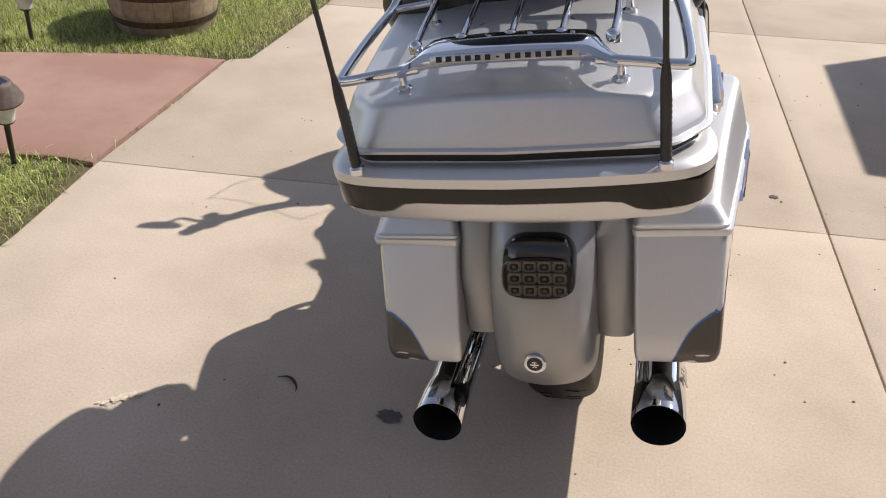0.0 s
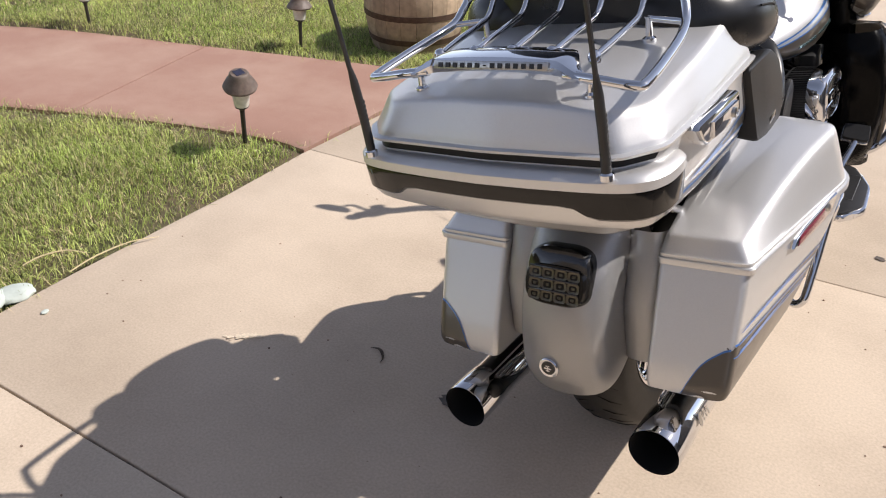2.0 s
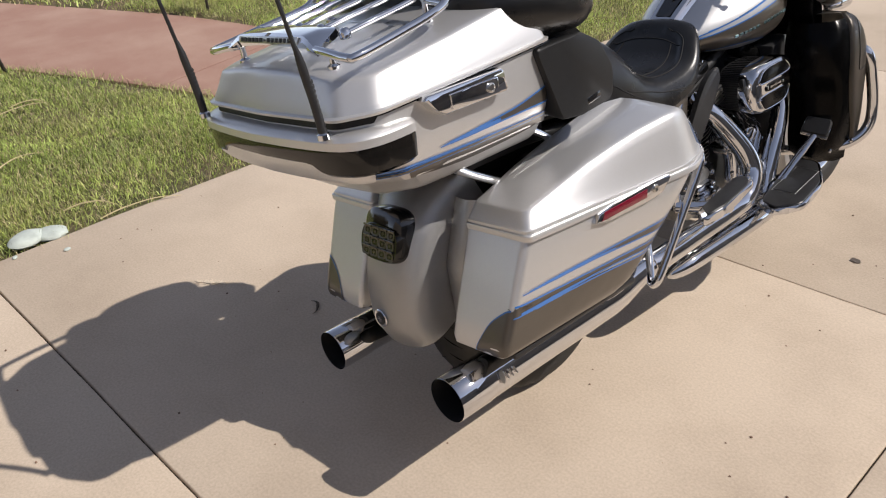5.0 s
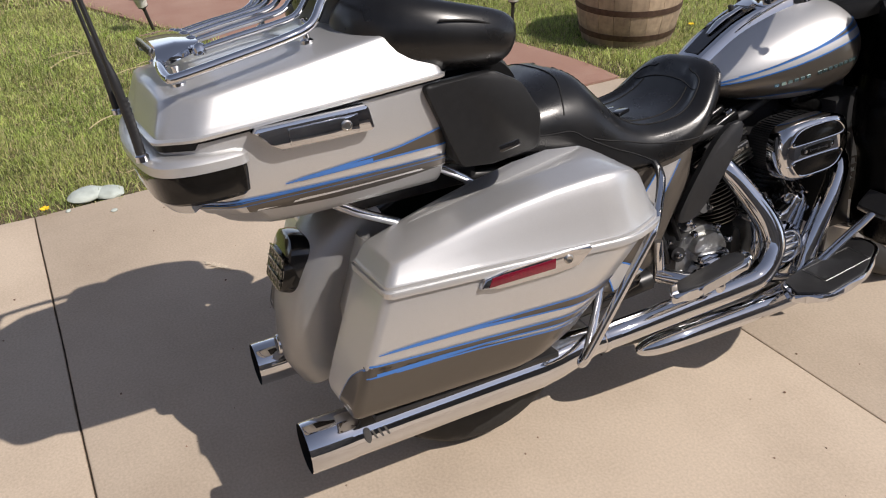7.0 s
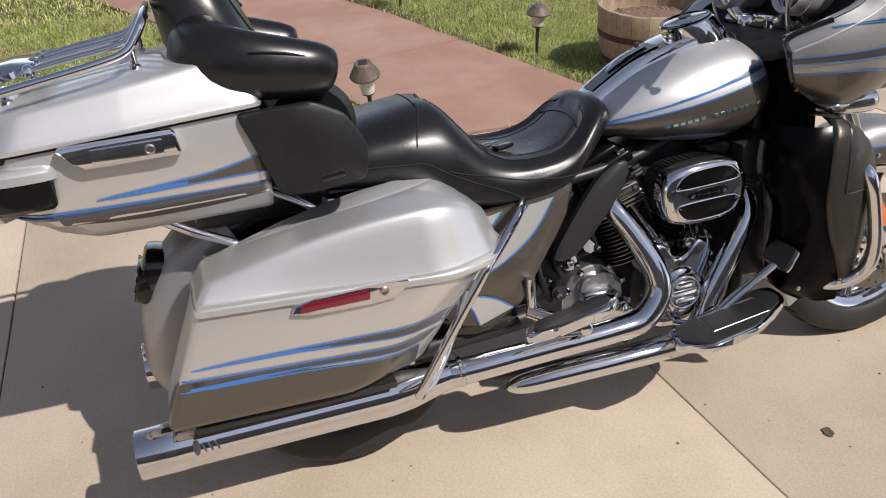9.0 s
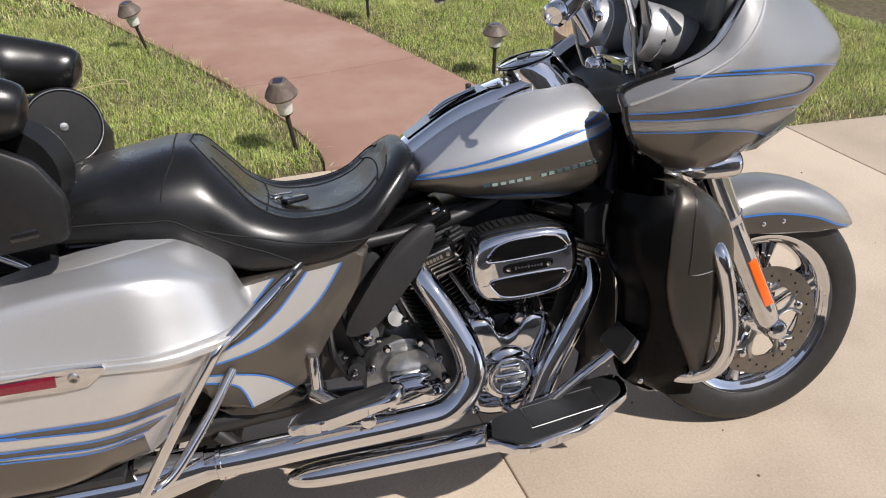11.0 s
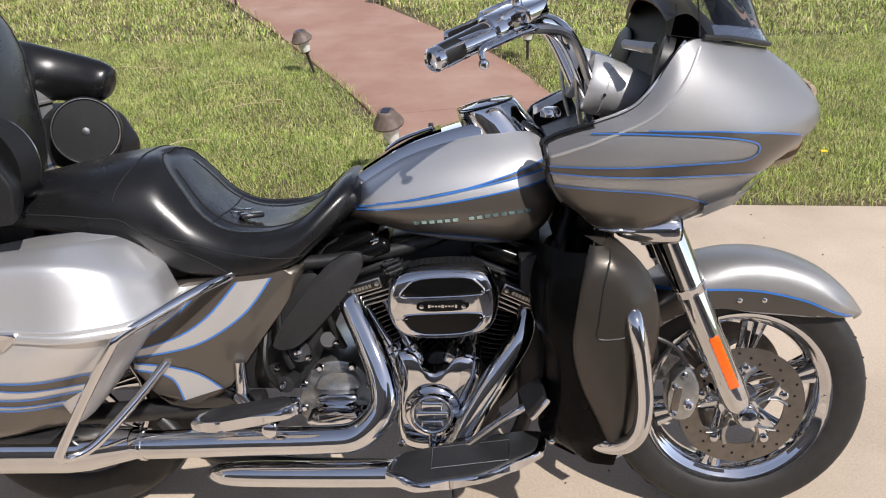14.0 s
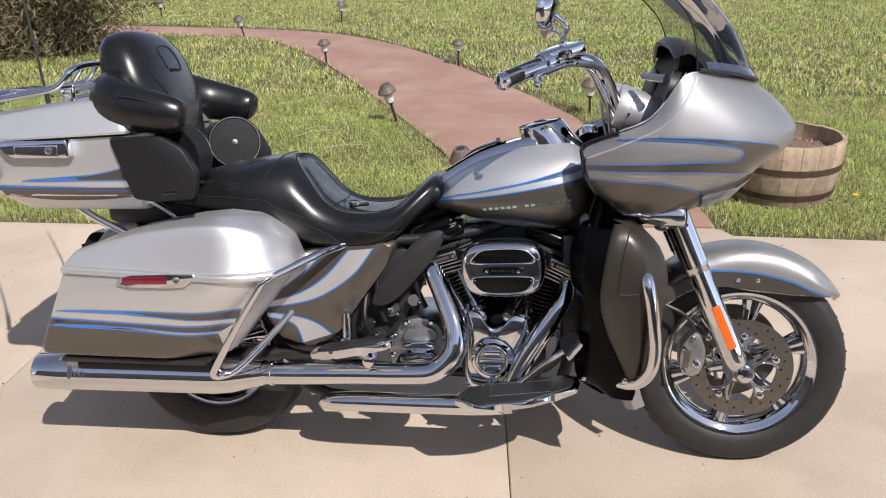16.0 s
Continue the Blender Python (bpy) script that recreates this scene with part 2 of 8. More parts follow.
def add_lathe(bm, prof, m, n=32, cap=True):
    """A body of revolution: prof of (radius, height) turned round the z axis of the pose m."""
    rows = [[m @ Vector((max(r, 0.0003) * math.cos(2 * math.pi * k / n), max(r, 0.0003) * math.sin(2 * math.pi * k / n), h)) for k in range(n)] for r, h in prof]
    return add_grid(bm, rows, True, cap, cap)


def along(p, d, up=(0, 0, 1)):
    """A pose at p whose z axis points along d."""
    return Matrix.Translation(p) @ Vector(d).to_track_quat("Z", "Y").to_matrix().to_4x4()


def merge(bm, other):
    me = bpy.data.meshes.new("t")
    other.to_mesh(me)
    other.free()
    bm.from_mesh(me)
    bpy.data.meshes.remove(me)
    return bm


def add_box(bm, size, m, bevel=0.003, seg=2):
    t = bmesh.new()
    bmesh.ops.create_cube(t, size=1, matrix=Matrix.Diagonal((*size, 1)))
    if bevel:
        bmesh.ops.bevel(t, geom=t.edges[:], offset=bevel, segments=seg, affect="EDGES", profile=0.5)
    t.transform(m)
    return merge(bm, t)


def rounded(poly, cut=0.28, times=2):
    """Cuts the corners of a closed outline."""
    p = [Vector(q) for q in poly]
    for _ in range(times):
        p = [q for i in range(len(p)) for q in (p[i].lerp(p[(i + 1) % len(p)], cut), p[i].lerp(p[(i + 1) % len(p)], 1 - cut))]
    return p


def add_prism(bm, poly, x0, x1, bevel=0.004, seg=2, bend=None):
    """An outline in (y, z) with thickness from x0 to x1, its rims rounded. bend(y, z) shifts points along x."""
    t = bmesh.new()
    a = [t.verts.new((x0, p[0], p[1])) for p in poly]
    b = [t.verts.new((x1, p[0], p[1])) for p in poly]
    t.faces.new(a)
    t.faces.new(b)
    for i in range(len(poly)):
        j = (i + 1) % len(poly)
        t.faces.new((a[i], a[j], b[j], b[i]))
    if bevel:
        rim = [e for e in t.edges if abs(e.verts[0].co.x - e.verts[1].co.x) < 1e-6]
        bmesh.ops.bevel(t, geom=rim, offset=bevel, segments=seg, affect="EDGES", profile=0.5)
    if bend:
        for v in t.verts:
            v.co.x += bend(v.co.y, v.co.z)
    return merge(bm, t)


def spow(v, e):
    return math.copysign(abs(v) ** e, v)


def part(name, bm, mat, parent=None, label="", sharp=38):
    """Links a bmesh as one mesh object under a thing or a part."""
    bmesh.ops.recalc_face_normals(bm, faces=bm.faces[:])
    me = bpy.data.meshes.new(name)
    bm.to_mesh(me)
    bm.free()
    me.materials.append(mat)
    me.polygons.foreach_set("use_smooth", [True] * len(me.polygons))
    me.set_sharp_from_angle(angle=radians(sharp))
    ob = new(name, me)
    ob.parent = parent
    return tagged(ob, label)


def part_each(name, bm, mat, parent, label="", sharp=38):
    """Links every separate piece of a bmesh as a part of its own."""
    bm.verts.ensure_lookup_table()
    seen, made = set(), []
    for v0 in bm.verts:
        if v0 in seen:
            continue
        stack, isle = [v0], []
        seen.add(v0)
        while stack:
            v = stack.pop()
            isle.append(v)
            for e in v.link_edges:
                o = e.other_vert(v)
                if o not in seen:
                    seen.add(o)
                    stack.append(o)
        t = bmesh.new()
        m = {v: t.verts.new(v.co) for v in isle}
        for f in {f for v in isle for f in v.link_faces}:
            t.faces.new([m[v] for v in f.verts])
        made.append(part(name, t, mat, parent, label, sharp))
    bm.free()
    return made


def BM():
    return bmesh.new()


def tree_of(ob):
    """For casting rays at the shape of a part, in its own space."""
    t = bmesh.new()
    t.from_mesh(ob.data)
    tree = BVHTree.FromBMesh(t)
    t.free()
    return tree


def lay(bm, tree, lower, upper, nu=40, nv=4, lift=0.0012, frm=(1, 0, 0), n=6):
    """A thin painted field between two lines, laid on a surface. The lines are in (y, z) as seen along x, or in (x, y) as seen along z."""
    d = -Vector(frm)
    side = abs(frm[0]) > 0.5

    def even(line):
        pts = np.array([p[:2] for p in catmull([(*p, 0) for p in line], n)])
        lens = np.concatenate([[0], np.cumsum(np.hypot(*np.diff(pts, axis=0).T))])
        at = np.linspace(0, lens[-1], nu + 1)
        return [Vector((float(np.interp(s, lens, pts[:, 0])), float(np.interp(s, lens, pts[:, 1])), 0)) for s in at]
    grid = []
    for a, b in zip(even(lower), even(upper)):
        row = []
        for j in range(nv + 1):
            p = a.lerp(b, j / nv)
            o = Vector((3 * frm[0], p.x, p.y)) if side else Vector((p.x, p.y, 3 * frm[2]))
            hit, nrm, _, _ = tree.ray_cast(o, d)
            if hit is None:
                row.append(None)
                continue
            if nrm.dot(d) > 0:
                nrm = -nrm
            row.append(bm.verts.new(hit + nrm * lift))
        grid.append(row)
    for r0, r1 in zip(grid, grid[1:]):
        for j in range(nv):
            q = (r0[j], r0[j + 1], r1[j + 1], r1[j])
            if all(v is not None for v in q) and max((q[k].co - q[(k + 1) % 4].co).length for k in range(4)) < 0.08:
                bm.faces.new(q)
    return bm


def stripe(bm, tree, line, w=0.0035, nu=50, lift=0.0018, frm=(1, 0, 0)):
    """A thin painted line of width w laid on a surface."""
    pts = catmull([(*p, 0) for p in line], 6)
    lo, hi = [], []
    for i, p in enumerate(pts):
        d = pts[min(i + 1, len(pts) - 1)] - pts[max(i - 1, 0)]
        q = Vector((-d.y, d.x, 0)).normalized() * w / 2
        lo.append((p - q)[:2])
        hi.append((p + q)[:2])
    return lay(bm, tree, lo, hi, nu, 1, lift, frm, 1)


def fillet(poly, radii, k=5, m=4):
    """A closed outline with its corners rounded by the given radii, and m points along each straight."""
    n, out = len(poly), []
    p = [Vector(q) for q in poly]
    cut = []
    for i in range(n):
        a, b = (p[i - 1] - p[i]), (p[(i + 1) % n] - p[i])
        ang = a.angle(b)
        t = min(radii[i] / max(math.tan(ang / 2), 0.05), 0.48 * a.length, 0.48 * b.length)
        cut.append((p[i] + a.normalized() * t, p[i], p[i] + b.normalized() * t))
    for i in range(n):
        s, c, e = cut[i]
        for j in range(k + 1):
            f = j / k
            out.append(s * (1 - f) ** 2 + c * 2 * f * (1 - f) + e * f * f)
        nxt = cut[(i + 1) % n][0]
        for j in range(1, m):
            out.append(e.lerp(nxt, j / m))
    return out

# ---- the large structure: ground, driveway, path, lawn ----
EDGE = [(-1.81, -16.0), (-1.80, -0.35), (-1.815, 0.78), (-1.855, 1.3), (-1.885, 2.0), (-1.93, 2.51), (-1.95, 3.2)]  # the driveway's lawn side


def joint_low(x):
    return 0.884 + 0.052 * x


def joint_mid(x):
    return 2.772 + 0.112 * x


def joint_far(x):
    return 5.11 + 0.14 * x


def joint_long(y):
    return 0.874 - 0.05 * (y - 2.87)


PATH_IN = catmull([(-1.93, 2.535, 0), (-2.15, 2.53, 0), (-2.62, 2.40, 0), (-3.4, 2.08, 0), (-4.15, 1.72, 0), (-5.58, 1.00, 0), (-7.22, 0.08, 0), (-8.51, -0.82, 0), (-9.12, -1.81, 0), (-9.39, -2.84, 0), (-9.59, -3.86, 0), (-9.9, -5.4, 0)], 4)
PATH_OUT = catmull([(-1.97, 3.75, 0), (-2.33, 3.70, 0), (-2.97, 3.50, 0), (-3.7, 3.26, 0), (-4.43, 3.03, 0), (-5.1, 2.72, 0), (-6.5, 1.95, 0), (-8.09, 0.95, 0), (-9.27, -0.22, 0), (-9.78, -1.39, 0), (-10.17, -3.05, 0), (-10.54, -4.98, 0)], 4)


def slab(name, poly, top, thick, mat, parent, rim=0.005, label=""):
    """A cast slab with eased edges, from its outline."""
    bm = BM()
    c = sum((Vector(p) for p in poly), Vector((0, 0))) / len(poly)

    def ring(inset, z):
        return [(*(Vector(p) + (c - Vector(p)).normalized() * inset), z) for p in poly]
    add_grid(bm, [ring(0, top - thick), ring(0, top - rim), ring(rim * 0.35, top - rim * 0.3), ring(rim * 1.1, top)], True, True, True)
    return part(name, bm, mat, parent, label, 50)


bm = BM()
n, far = 60, 900.0
rings = [0.0, 3, 6, 10, 15, 25, 60, 200, far]
rows = []
for r in rings[1:]:
    rows.append([(r * math.cos(2 * math.pi * k / n) - 2, r * math.sin(2 * math.pi * k / n) + 2, -0.035 if r < 30 else -0.035 - 0.0006 * (r - 30)) for k in range(n)])
add_grid(bm, rows, True, True, False)
ground = tagged(part("ground", bm, PLAIN), "flat dry open ground around the lawn and driveway", "ground", kind="structure")

driveway = tagged(new("driveway"), "tan concrete driveway cast in slabs with dark joints", "driveway", kind="structure")
bm = BM()
add_grid(bm, [[(-1.78, -15, -0.012), (9, -15, -0.012)], [(-1.86, 12, -0.012), (9, 12, -0.012)]])
part("joint_bed", bm, JOINT, driveway, "dark dirt in the joints")
g = 0.0026


def across(f, x0, x1, side, parts=48):
    """The edge of a slab along a joint, slightly ragged; the middle joint is a hairline."""
    gap = 0.0011 if f is joint_mid else g
    xs = [x0 + (x1 - x0) * k / parts for k in range(parts + 1)]
    return [(x, f(x) + side * (gap + 0.0016 * max(0, noise.noise((x * 23, f(0) * 3 + side, 0)))) + 0.004 * noise.noise((x * 3, f(0), 1))) for x in xs]


JOINTS = [lambda x: -8.0 + 0.0 * x, lambda x: -5.0 + 0.0 * x, lambda x: -1.75 + 0.02 * x, joint_low, joint_mid, joint_far, lambda x: 7.6 + 0.15 * x]
for a, b in zip([None] + JOINTS, JOINTS + [None]):
    lo = (lambda x: -15.5) if a is None else a
    hi = (lambda x: 10.5) if b is None else b
    xl = float(np.interp(lo(-1.8), [p[1] for p in EDGE] + [3.8, 5], [p[0] for p in EDGE] + [-1.87, -1.85])) + 0.012
    xh = float(np.interp(hi(-1.8), [p[1] for p in EDGE] + [3.8, 5], [p[0] for p in EDGE] + [-1.87, -1.85])) + 0.012
    left = [(x + 0.012, y) for x, y in EDGE[::-1] if lo(-1.8) + 0.05 < y < hi(-1.8) - 0.05]
    if a is joint_mid:
        left = [(-1.865, 3.82), (-1.955, 3.775), (-1.965, 3.73)] + left
    slab("slab", across(lo, xl, joint_long(lo(0.8)) - g, 1) + across(hi, joint_long(hi(0.8)) - g, xh, -1) + left, 0.0, 0.1, CONCRETE, driveway)
    slab("slab", across(lo, joint_long(lo(0.8)) + g, 4.2, 1) + across(hi, 4.2, joint_long(hi(0.8)) + g, -1), 0.0, 0.1, CONCRETE, driveway)
    slab("slab", across(lo, 4.2 + 2 * g, 8.6, 1) + across(hi, 8.6, 4.2 + 2 * g, -1), 0.0, 0.1, CONCRETE, driveway)

# the curved garden path, in three pours
walkway = tagged(new("garden_path"), "curving garden path of red-brown stained concrete", "path", kind="structure")
cuts = [0, 11, 26, len(PATH_IN) - 1]
for a, b in zip(cuts, cuts[1:]):
    bm = BM()
    rows = []
    for i in range(a, b + 1):
        p, q = PATH_IN[i], PATH_OUT[i]
        s = (0.004 if i == a else 0) - (0.004 if i == b else 0)
        d = (PATH_IN[min(i + 1, len(PATH_IN) - 1)] - PATH_IN[max(i - 1, 0)]).normalized() * s
        line = []
        for k, z in [(0, -0.09), (0, 0.0), (0.008, 0.006)] + [(j / 8, 0.007) for j in range(1, 8)] + [(0.992, 0.006), (1, 0.0), (1, -0.09)]:
            v = p.lerp(q, k) + d
            line.append((v.x, v.y, z))
        rows.append(line)
    add_grid(bm, rows, False, True, True)
    part("path_slab", bm, STAINED, walkway)

# lawn
np_in = np.array([p[:2] for p in PATH_IN])
np_out = np.array([p[:2] for p in PATH_OUT])
PATH_POLY = np.vstack([np_in, np_out[::-1]])


def inside(poly, x, y):
    res = np.zeros(len(x), bool)
    j = len(poly) - 1
    for i in range(len(poly)):
        xi, yi, xj, yj = poly[i][0], poly[i][1], poly[j][0], poly[j][1]
        hit = ((yi > y) != (yj > y)) & (x < (xj - xi) * (y - yi) / (yj - yi + 1e-12) + xi)
        res ^= hit
        j = i
    return res


def near_path(x, y):
    """Distance to the rim of the path."""
    best = np.full(len(x), 9.0)
    for line in (np_in, np_out):
        for a, b in zip(line, line[1:]):
            ab = b - a
            t = np.clip(((x - a[0]) * ab[0] + (y - a[1]) * ab[1]) / (ab @ ab), 0, 1)
            best = np.minimum(best, np.hypot(x - a[0] - t * ab[0], y - a[1] - t * ab[1]))
    return best


def lawn_edge(y):
    return np.where(y < 3.2, np.interp(y, [p[1] for p in EDGE], [p[0] for p in EDGE]), np.interp(y, [3.2, 3.66, 3.72, 3.8, 4.4, 12], [-1.95, -1.97, -1.97, -1.89, -1.85, -1.83]))


def height(x, y):
    return -0.012 + 0.012 * np.sin(1.7 * x + 0.6) * np.sin(1.3 * y) + 0.02 * np.clip((-x - 2.1) / 2, 0, 1) - 0.004


bm = BM()
rows = []
for x in np.concatenate([np.linspace(-1.74, -6, 36), np.linspace(-6.4, -24, 40)]):
    ys = np.linspace(-10, 14, 90)
    rows.append([(x if x < -1.79 else float(lawn_edge(np.array([y]))[0]) - 0.005, y, float(height(np.array([x]), np.array([y]))[0])) for y in ys])
add_grid(bm, rows)
lawn_soil = part("lawn_ground", bm, SOIL)
# the path and its bed lie above the soil
for v in lawn_soil.data.vertices:
    x, y = np.array([v.co.x]), np.array([v.co.y])
    if inside(PATH_POLY, x, y)[0] or near_path(x, y)[0] < 0.25:
        v.co.z = -0.025 if inside(PATH_POLY, x, y)[0] else min(v.co.z, -0.008)
tagged(lawn_soil, "bare brown soil under the spring lawn", "ground", kind="structure")


def blades(name, count, x0, x1, y0, y1, h, w, seed, mat, keep, label, lean=0.5, soft=1.0):
    """Grass as many thin bent blades in one mesh."""
    rng = np.random.default_rng(seed)
    x, y = rng.uniform(x0, x1, count), rng.uniform(y0, y1, count)
    k = keep(x, y, rng)
    x, y = x[k], y[k]
    m = len(x)
    clump = 0.55 + 0.45 * np.sin(7.1 * x + 3 * np.sin(2.3 * y)) * np.sin(6.3 * y + 2 * np.sin(3.1 * x))
    hh = h * rng.uniform(0.45, 1.15, m) * (0.6 + 0.6 * clump)
    az = rng.uniform(0, 2 * np.pi, m)
    ln = rng.uniform(0.1, 1.0, m) * lean
    face = az + rng.normal(0, 0.6, m) + np.pi / 2
    ww = w * rng.uniform(0.6, 1.2, m)
    z = height(x, y)
    co = np.zeros((m, 5, 3))
    for i, (f, s, wi) in enumerate(((0, 0, -1), (0, 0, 1), (0.55, 0.35, 0.8), (0.55, 0.35, -0.8), (0.97, 1.0, 0))):
        co[:, i, 0] = x + np.cos(az) * hh * ln * s + np.cos(face) * ww * wi / 2
        co[:, i, 1] = y + np.sin(az) * hh * ln * s + np.sin(face) * ww * wi / 2
        co[:, i, 2] = z + hh * f * np.sqrt(np.maximum(1 - 0.5 * (ln * s) ** 2, 0.2))
    base = np.arange(m)[:, None] * 5
    loops = np.concatenate([base + np.array([0, 1, 2, 3]), base + np.array([3, 2, 4])], 1)
    me = bpy.data.meshes.new(name)
    me.vertices.add(m * 5)
    me.vertices.foreach_set("co", co.reshape(-1))
    me.loops.add(m * 7)
    me.loops.foreach_set("vertex_index", loops.reshape(-1).astype(np.int32))
    me.polygons.add(m * 2)
    me.polygons.foreach_set("loop_start", (np.arange(m)[:, None] * 7 + np.array([0, 4])).reshape(-1).astype(np.int32))
    me.update(calc_edges=True)
    me.materials.append(mat)
    return tagged(new(name, me), label, "grass", kind="stuff")


def on_lawn(x, y, rng, hang=0.05):
    near = near_path(x, y)
    patch = 0.5 + 0.5 * np.sin(2.1 * x + 1.3 * np.sin(1.7 * y + 1)) * np.sin(1.9 * y + 1.1 * np.sin(2.3 * x))
    thin = rng.random(len(x)) < 0.45 + 0.75 * patch
    border = np.minimum(near, lawn_edge(y) - x + 0.03)
    return (x < lawn_edge(y) + hang * rng.random(len(x)) * (rng.random(len(x)) < 0.3)) & (~inside(PATH_POLY, x, y) | (near < 0.03)) & thin & (rng.random(len(x)) < 0.12 + border * 4)


blades("lawn", 520000, -5.2, -1.75, -2.2, 6.5, 0.050, 0.0034, 3, GRASS, on_lawn, "short uneven green spring lawn with worn patches", 1.45)
blades("lawn", 300000, -14, -5.2, -6, 10, 0.06, 0.009, 4, GRASS, on_lawn, "short uneven green spring lawn with worn patches", 1.45)
blades("dry_grass", 115000, -5.2, -1.75, -2.2, 6.5, 0.05, 0.003, 5, STRAW, on_lawn, "pale dry stalks lying in the lawn", 1.5)
blades("dry_grass", 120000, -14, -5.2, -6, 10, 0.05, 0.009, 6, STRAW, on_lawn, "pale dry stalks lying in the lawn", 1.3)

# unseen walls added to close the place, shape chrome reflections and cast one shadow
for wall, pos, size, coat in (("wall_east", (6.2, -0.64, 1.55), (0.2, 10.7, 3.2), WALL), ("wall_garage", (5.29, 5.44, 1.2), (5.0, 1.37, 2.45), WALL), ("wall_south", (0.5, -9.0, 2.2), (13.0, 0.3, 4.6), WALL_TAN)):
    bm = BM()
    add_box(bm, size, pose(*pos), 0.02)
    tagged(part(wall, bm, coat), "plain unseen wall added to shape reflections and shadow", "wall", kind="structure")

# ---- garden things ----
def path_lamp(x, y, h, tilt, toward):
    root = tagged(new("path_light"), "brown plastic solar path light on a thin post", "path light", "solar lights along the path")
    base = pose(0, 0, -0.03)
    bm = BM()
    add_tube(bm, [(0, 0, -0.06), (0, 0, h * 0.52)], [0.010, 0.0115], 10, 1)
    part("post", bm, LAMP_POST, root)
    bm = BM()
    add_lathe(bm, [(0.013, h * 0.50), (0.02, h * 0.53), (0.032, h * 0.55), (0.034, h * 0.57)], Matrix(), 20)
    part("collar", bm, LAMP_POST, root)
    bm = BM()
    rows = []
    for r, z in ((0.033, h * 0.57), (0.037, h * 0.66), (0.042, h * 0.76), (0.044, h * 0.80)):
        rows.append([(r * (1 + 0.035 * (k % 2)) * math.cos(2 * math.pi * k / 36), r * (1 + 0.035 * (k % 2)) * math.sin(2 * math.pi * k / 36), z) for k in range(36)])
    add_grid(bm, rows, True, True, True)
    part("lens", bm, LAMP_GLASS, root, "ribbed clear lens")
    bm = BM()
    add_lathe(bm, [(0.040, h * 0.79), (0.074, h * 0.80), (0.077, h * 0.825), (0.062, h * 0.90), (0.046, h * 0.955), (0.044, h * 0.985), (0.038, h)], Matrix(), 28)
    cap = part("cap", bm, LAMP_CAP, root, "weathered domed cap")
    bm = BM()
    add_box(bm, (0.044, 0.044, 0.003), pose(0, 0, h + 0.001), 0.001, 1)
    part("solar_panel", bm, SOLAR, cap)
    root.matrix_world = pose(x, y, 0, tilt * math.sin(radians(toward)), tilt * math.cos(radians(toward)), random.uniform(0, 90))
    return root


for x, y, h, tilt, toward in ((-2.205, 2.425, 0.385, 13.9, 111), (-3.06, 3.68, 0.302, 2, 40), (-4.17, 1.61, 0.345, 16, 90), (-6.73, 0.325, 0.305, 3, 100), (-8.88, -1.42, 0.325, 15, 90),
                              (-6.86, 1.78, 0.275, 3, 20), (-10.5, -0.47, 0.315, 2, 0), (-4.48, 3.15, 0.31, 3, 60), (-11.05, -3.66, 0.34, 8, 200)):
    path_lamp(x, y, h, tilt, toward)


def barrel_planter(x, y, turn):
    root = tagged(new("barrel_planter"), "half wine barrel planter with weathered oak staves, filled with gravel", "planter")
    H, n = 0.37, 20
    rad = spl([0, 0.15, 0.28, H], [0.268, 0.305, 0.318, 0.322])
    zs = [0, 0.09, 0.18, 0.27, H - 0.006, H]
    bm = BM()
    half = math.pi / n * 0.975
    rows = []
    for z in zs:
        r = rad(z) - (0.003 if z == H else 0)
        rows.append([((r + dr) * math.cos(a), (r + dr) * math.sin(a), z) for a, dr in ((-half, -0.001), (0, 0.0005), (half, -0.001), (half, -0.024), (0, -0.024), (-half, -0.024))])
    add_grid(bm, rows, True, True, True)
    first = part("stave", bm, STAVE, root)
    for k in range(1, n):
        s = new("stave", first.data)
        s.parent = root
        s.matrix_local = pose(0, 0, random.uniform(-0.004, 0.004), 0, 0, 360 * k / n)
    for z in (0.075, 0.225):
        bm = BM()
        add_lathe(bm, [(rad(z - 0.017) + 0.0005, z - 0.017), (rad(z - 0.017) + 0.004, z - 0.017), (rad(z + 0.017) + 0.004, z + 0.017), (rad(z + 0.017) + 0.0005, z + 0.017)], Matrix(), 48, False)
        part("hoop", bm, HOOP, root, "rusted iron hoop")
    bm = BM()
    add_lathe(bm, [(0.292, 0.28), (0.15, 0.295), (0.0, 0.30)], Matrix(), 36)
    part("soil", bm, PEBBLE, root)
    bm = BM()
    rng = random.Random(5)
    for k in range(520):
        a, r = rng.uniform(0, 6.283), 0.285 * math.sqrt(rng.random())
        s = rng.uniform(0.006, 0.013)
        t = bmesh.new()
        bmesh.ops.create_icosphere(t, subdivisions=1, radius=s, matrix=pose(r * math.cos(a), r * math.sin(a), 0.296 - 0.05 * r, rng.uniform(0, 90), rng.uniform(0, 90)) @ Matrix.Diagonal((1, rng.uniform(0.6, 1), rng.uniform(0.5, 0.8), 1)))
        for v in t.verts:
            v.co += Vector((rng.uniform(-1, 1), rng.uniform(-1, 1), rng.uniform(-1, 1))) * s * 0.15
        merge(bm, t)
    tagged(part("gravel", bm, PEBBLE, root), kind="stuff")
    root.matrix_world = pose(x, y, -0.008, 0, 0, turn)
    return root


barrel_planter(-2.56, 4.20, 12)


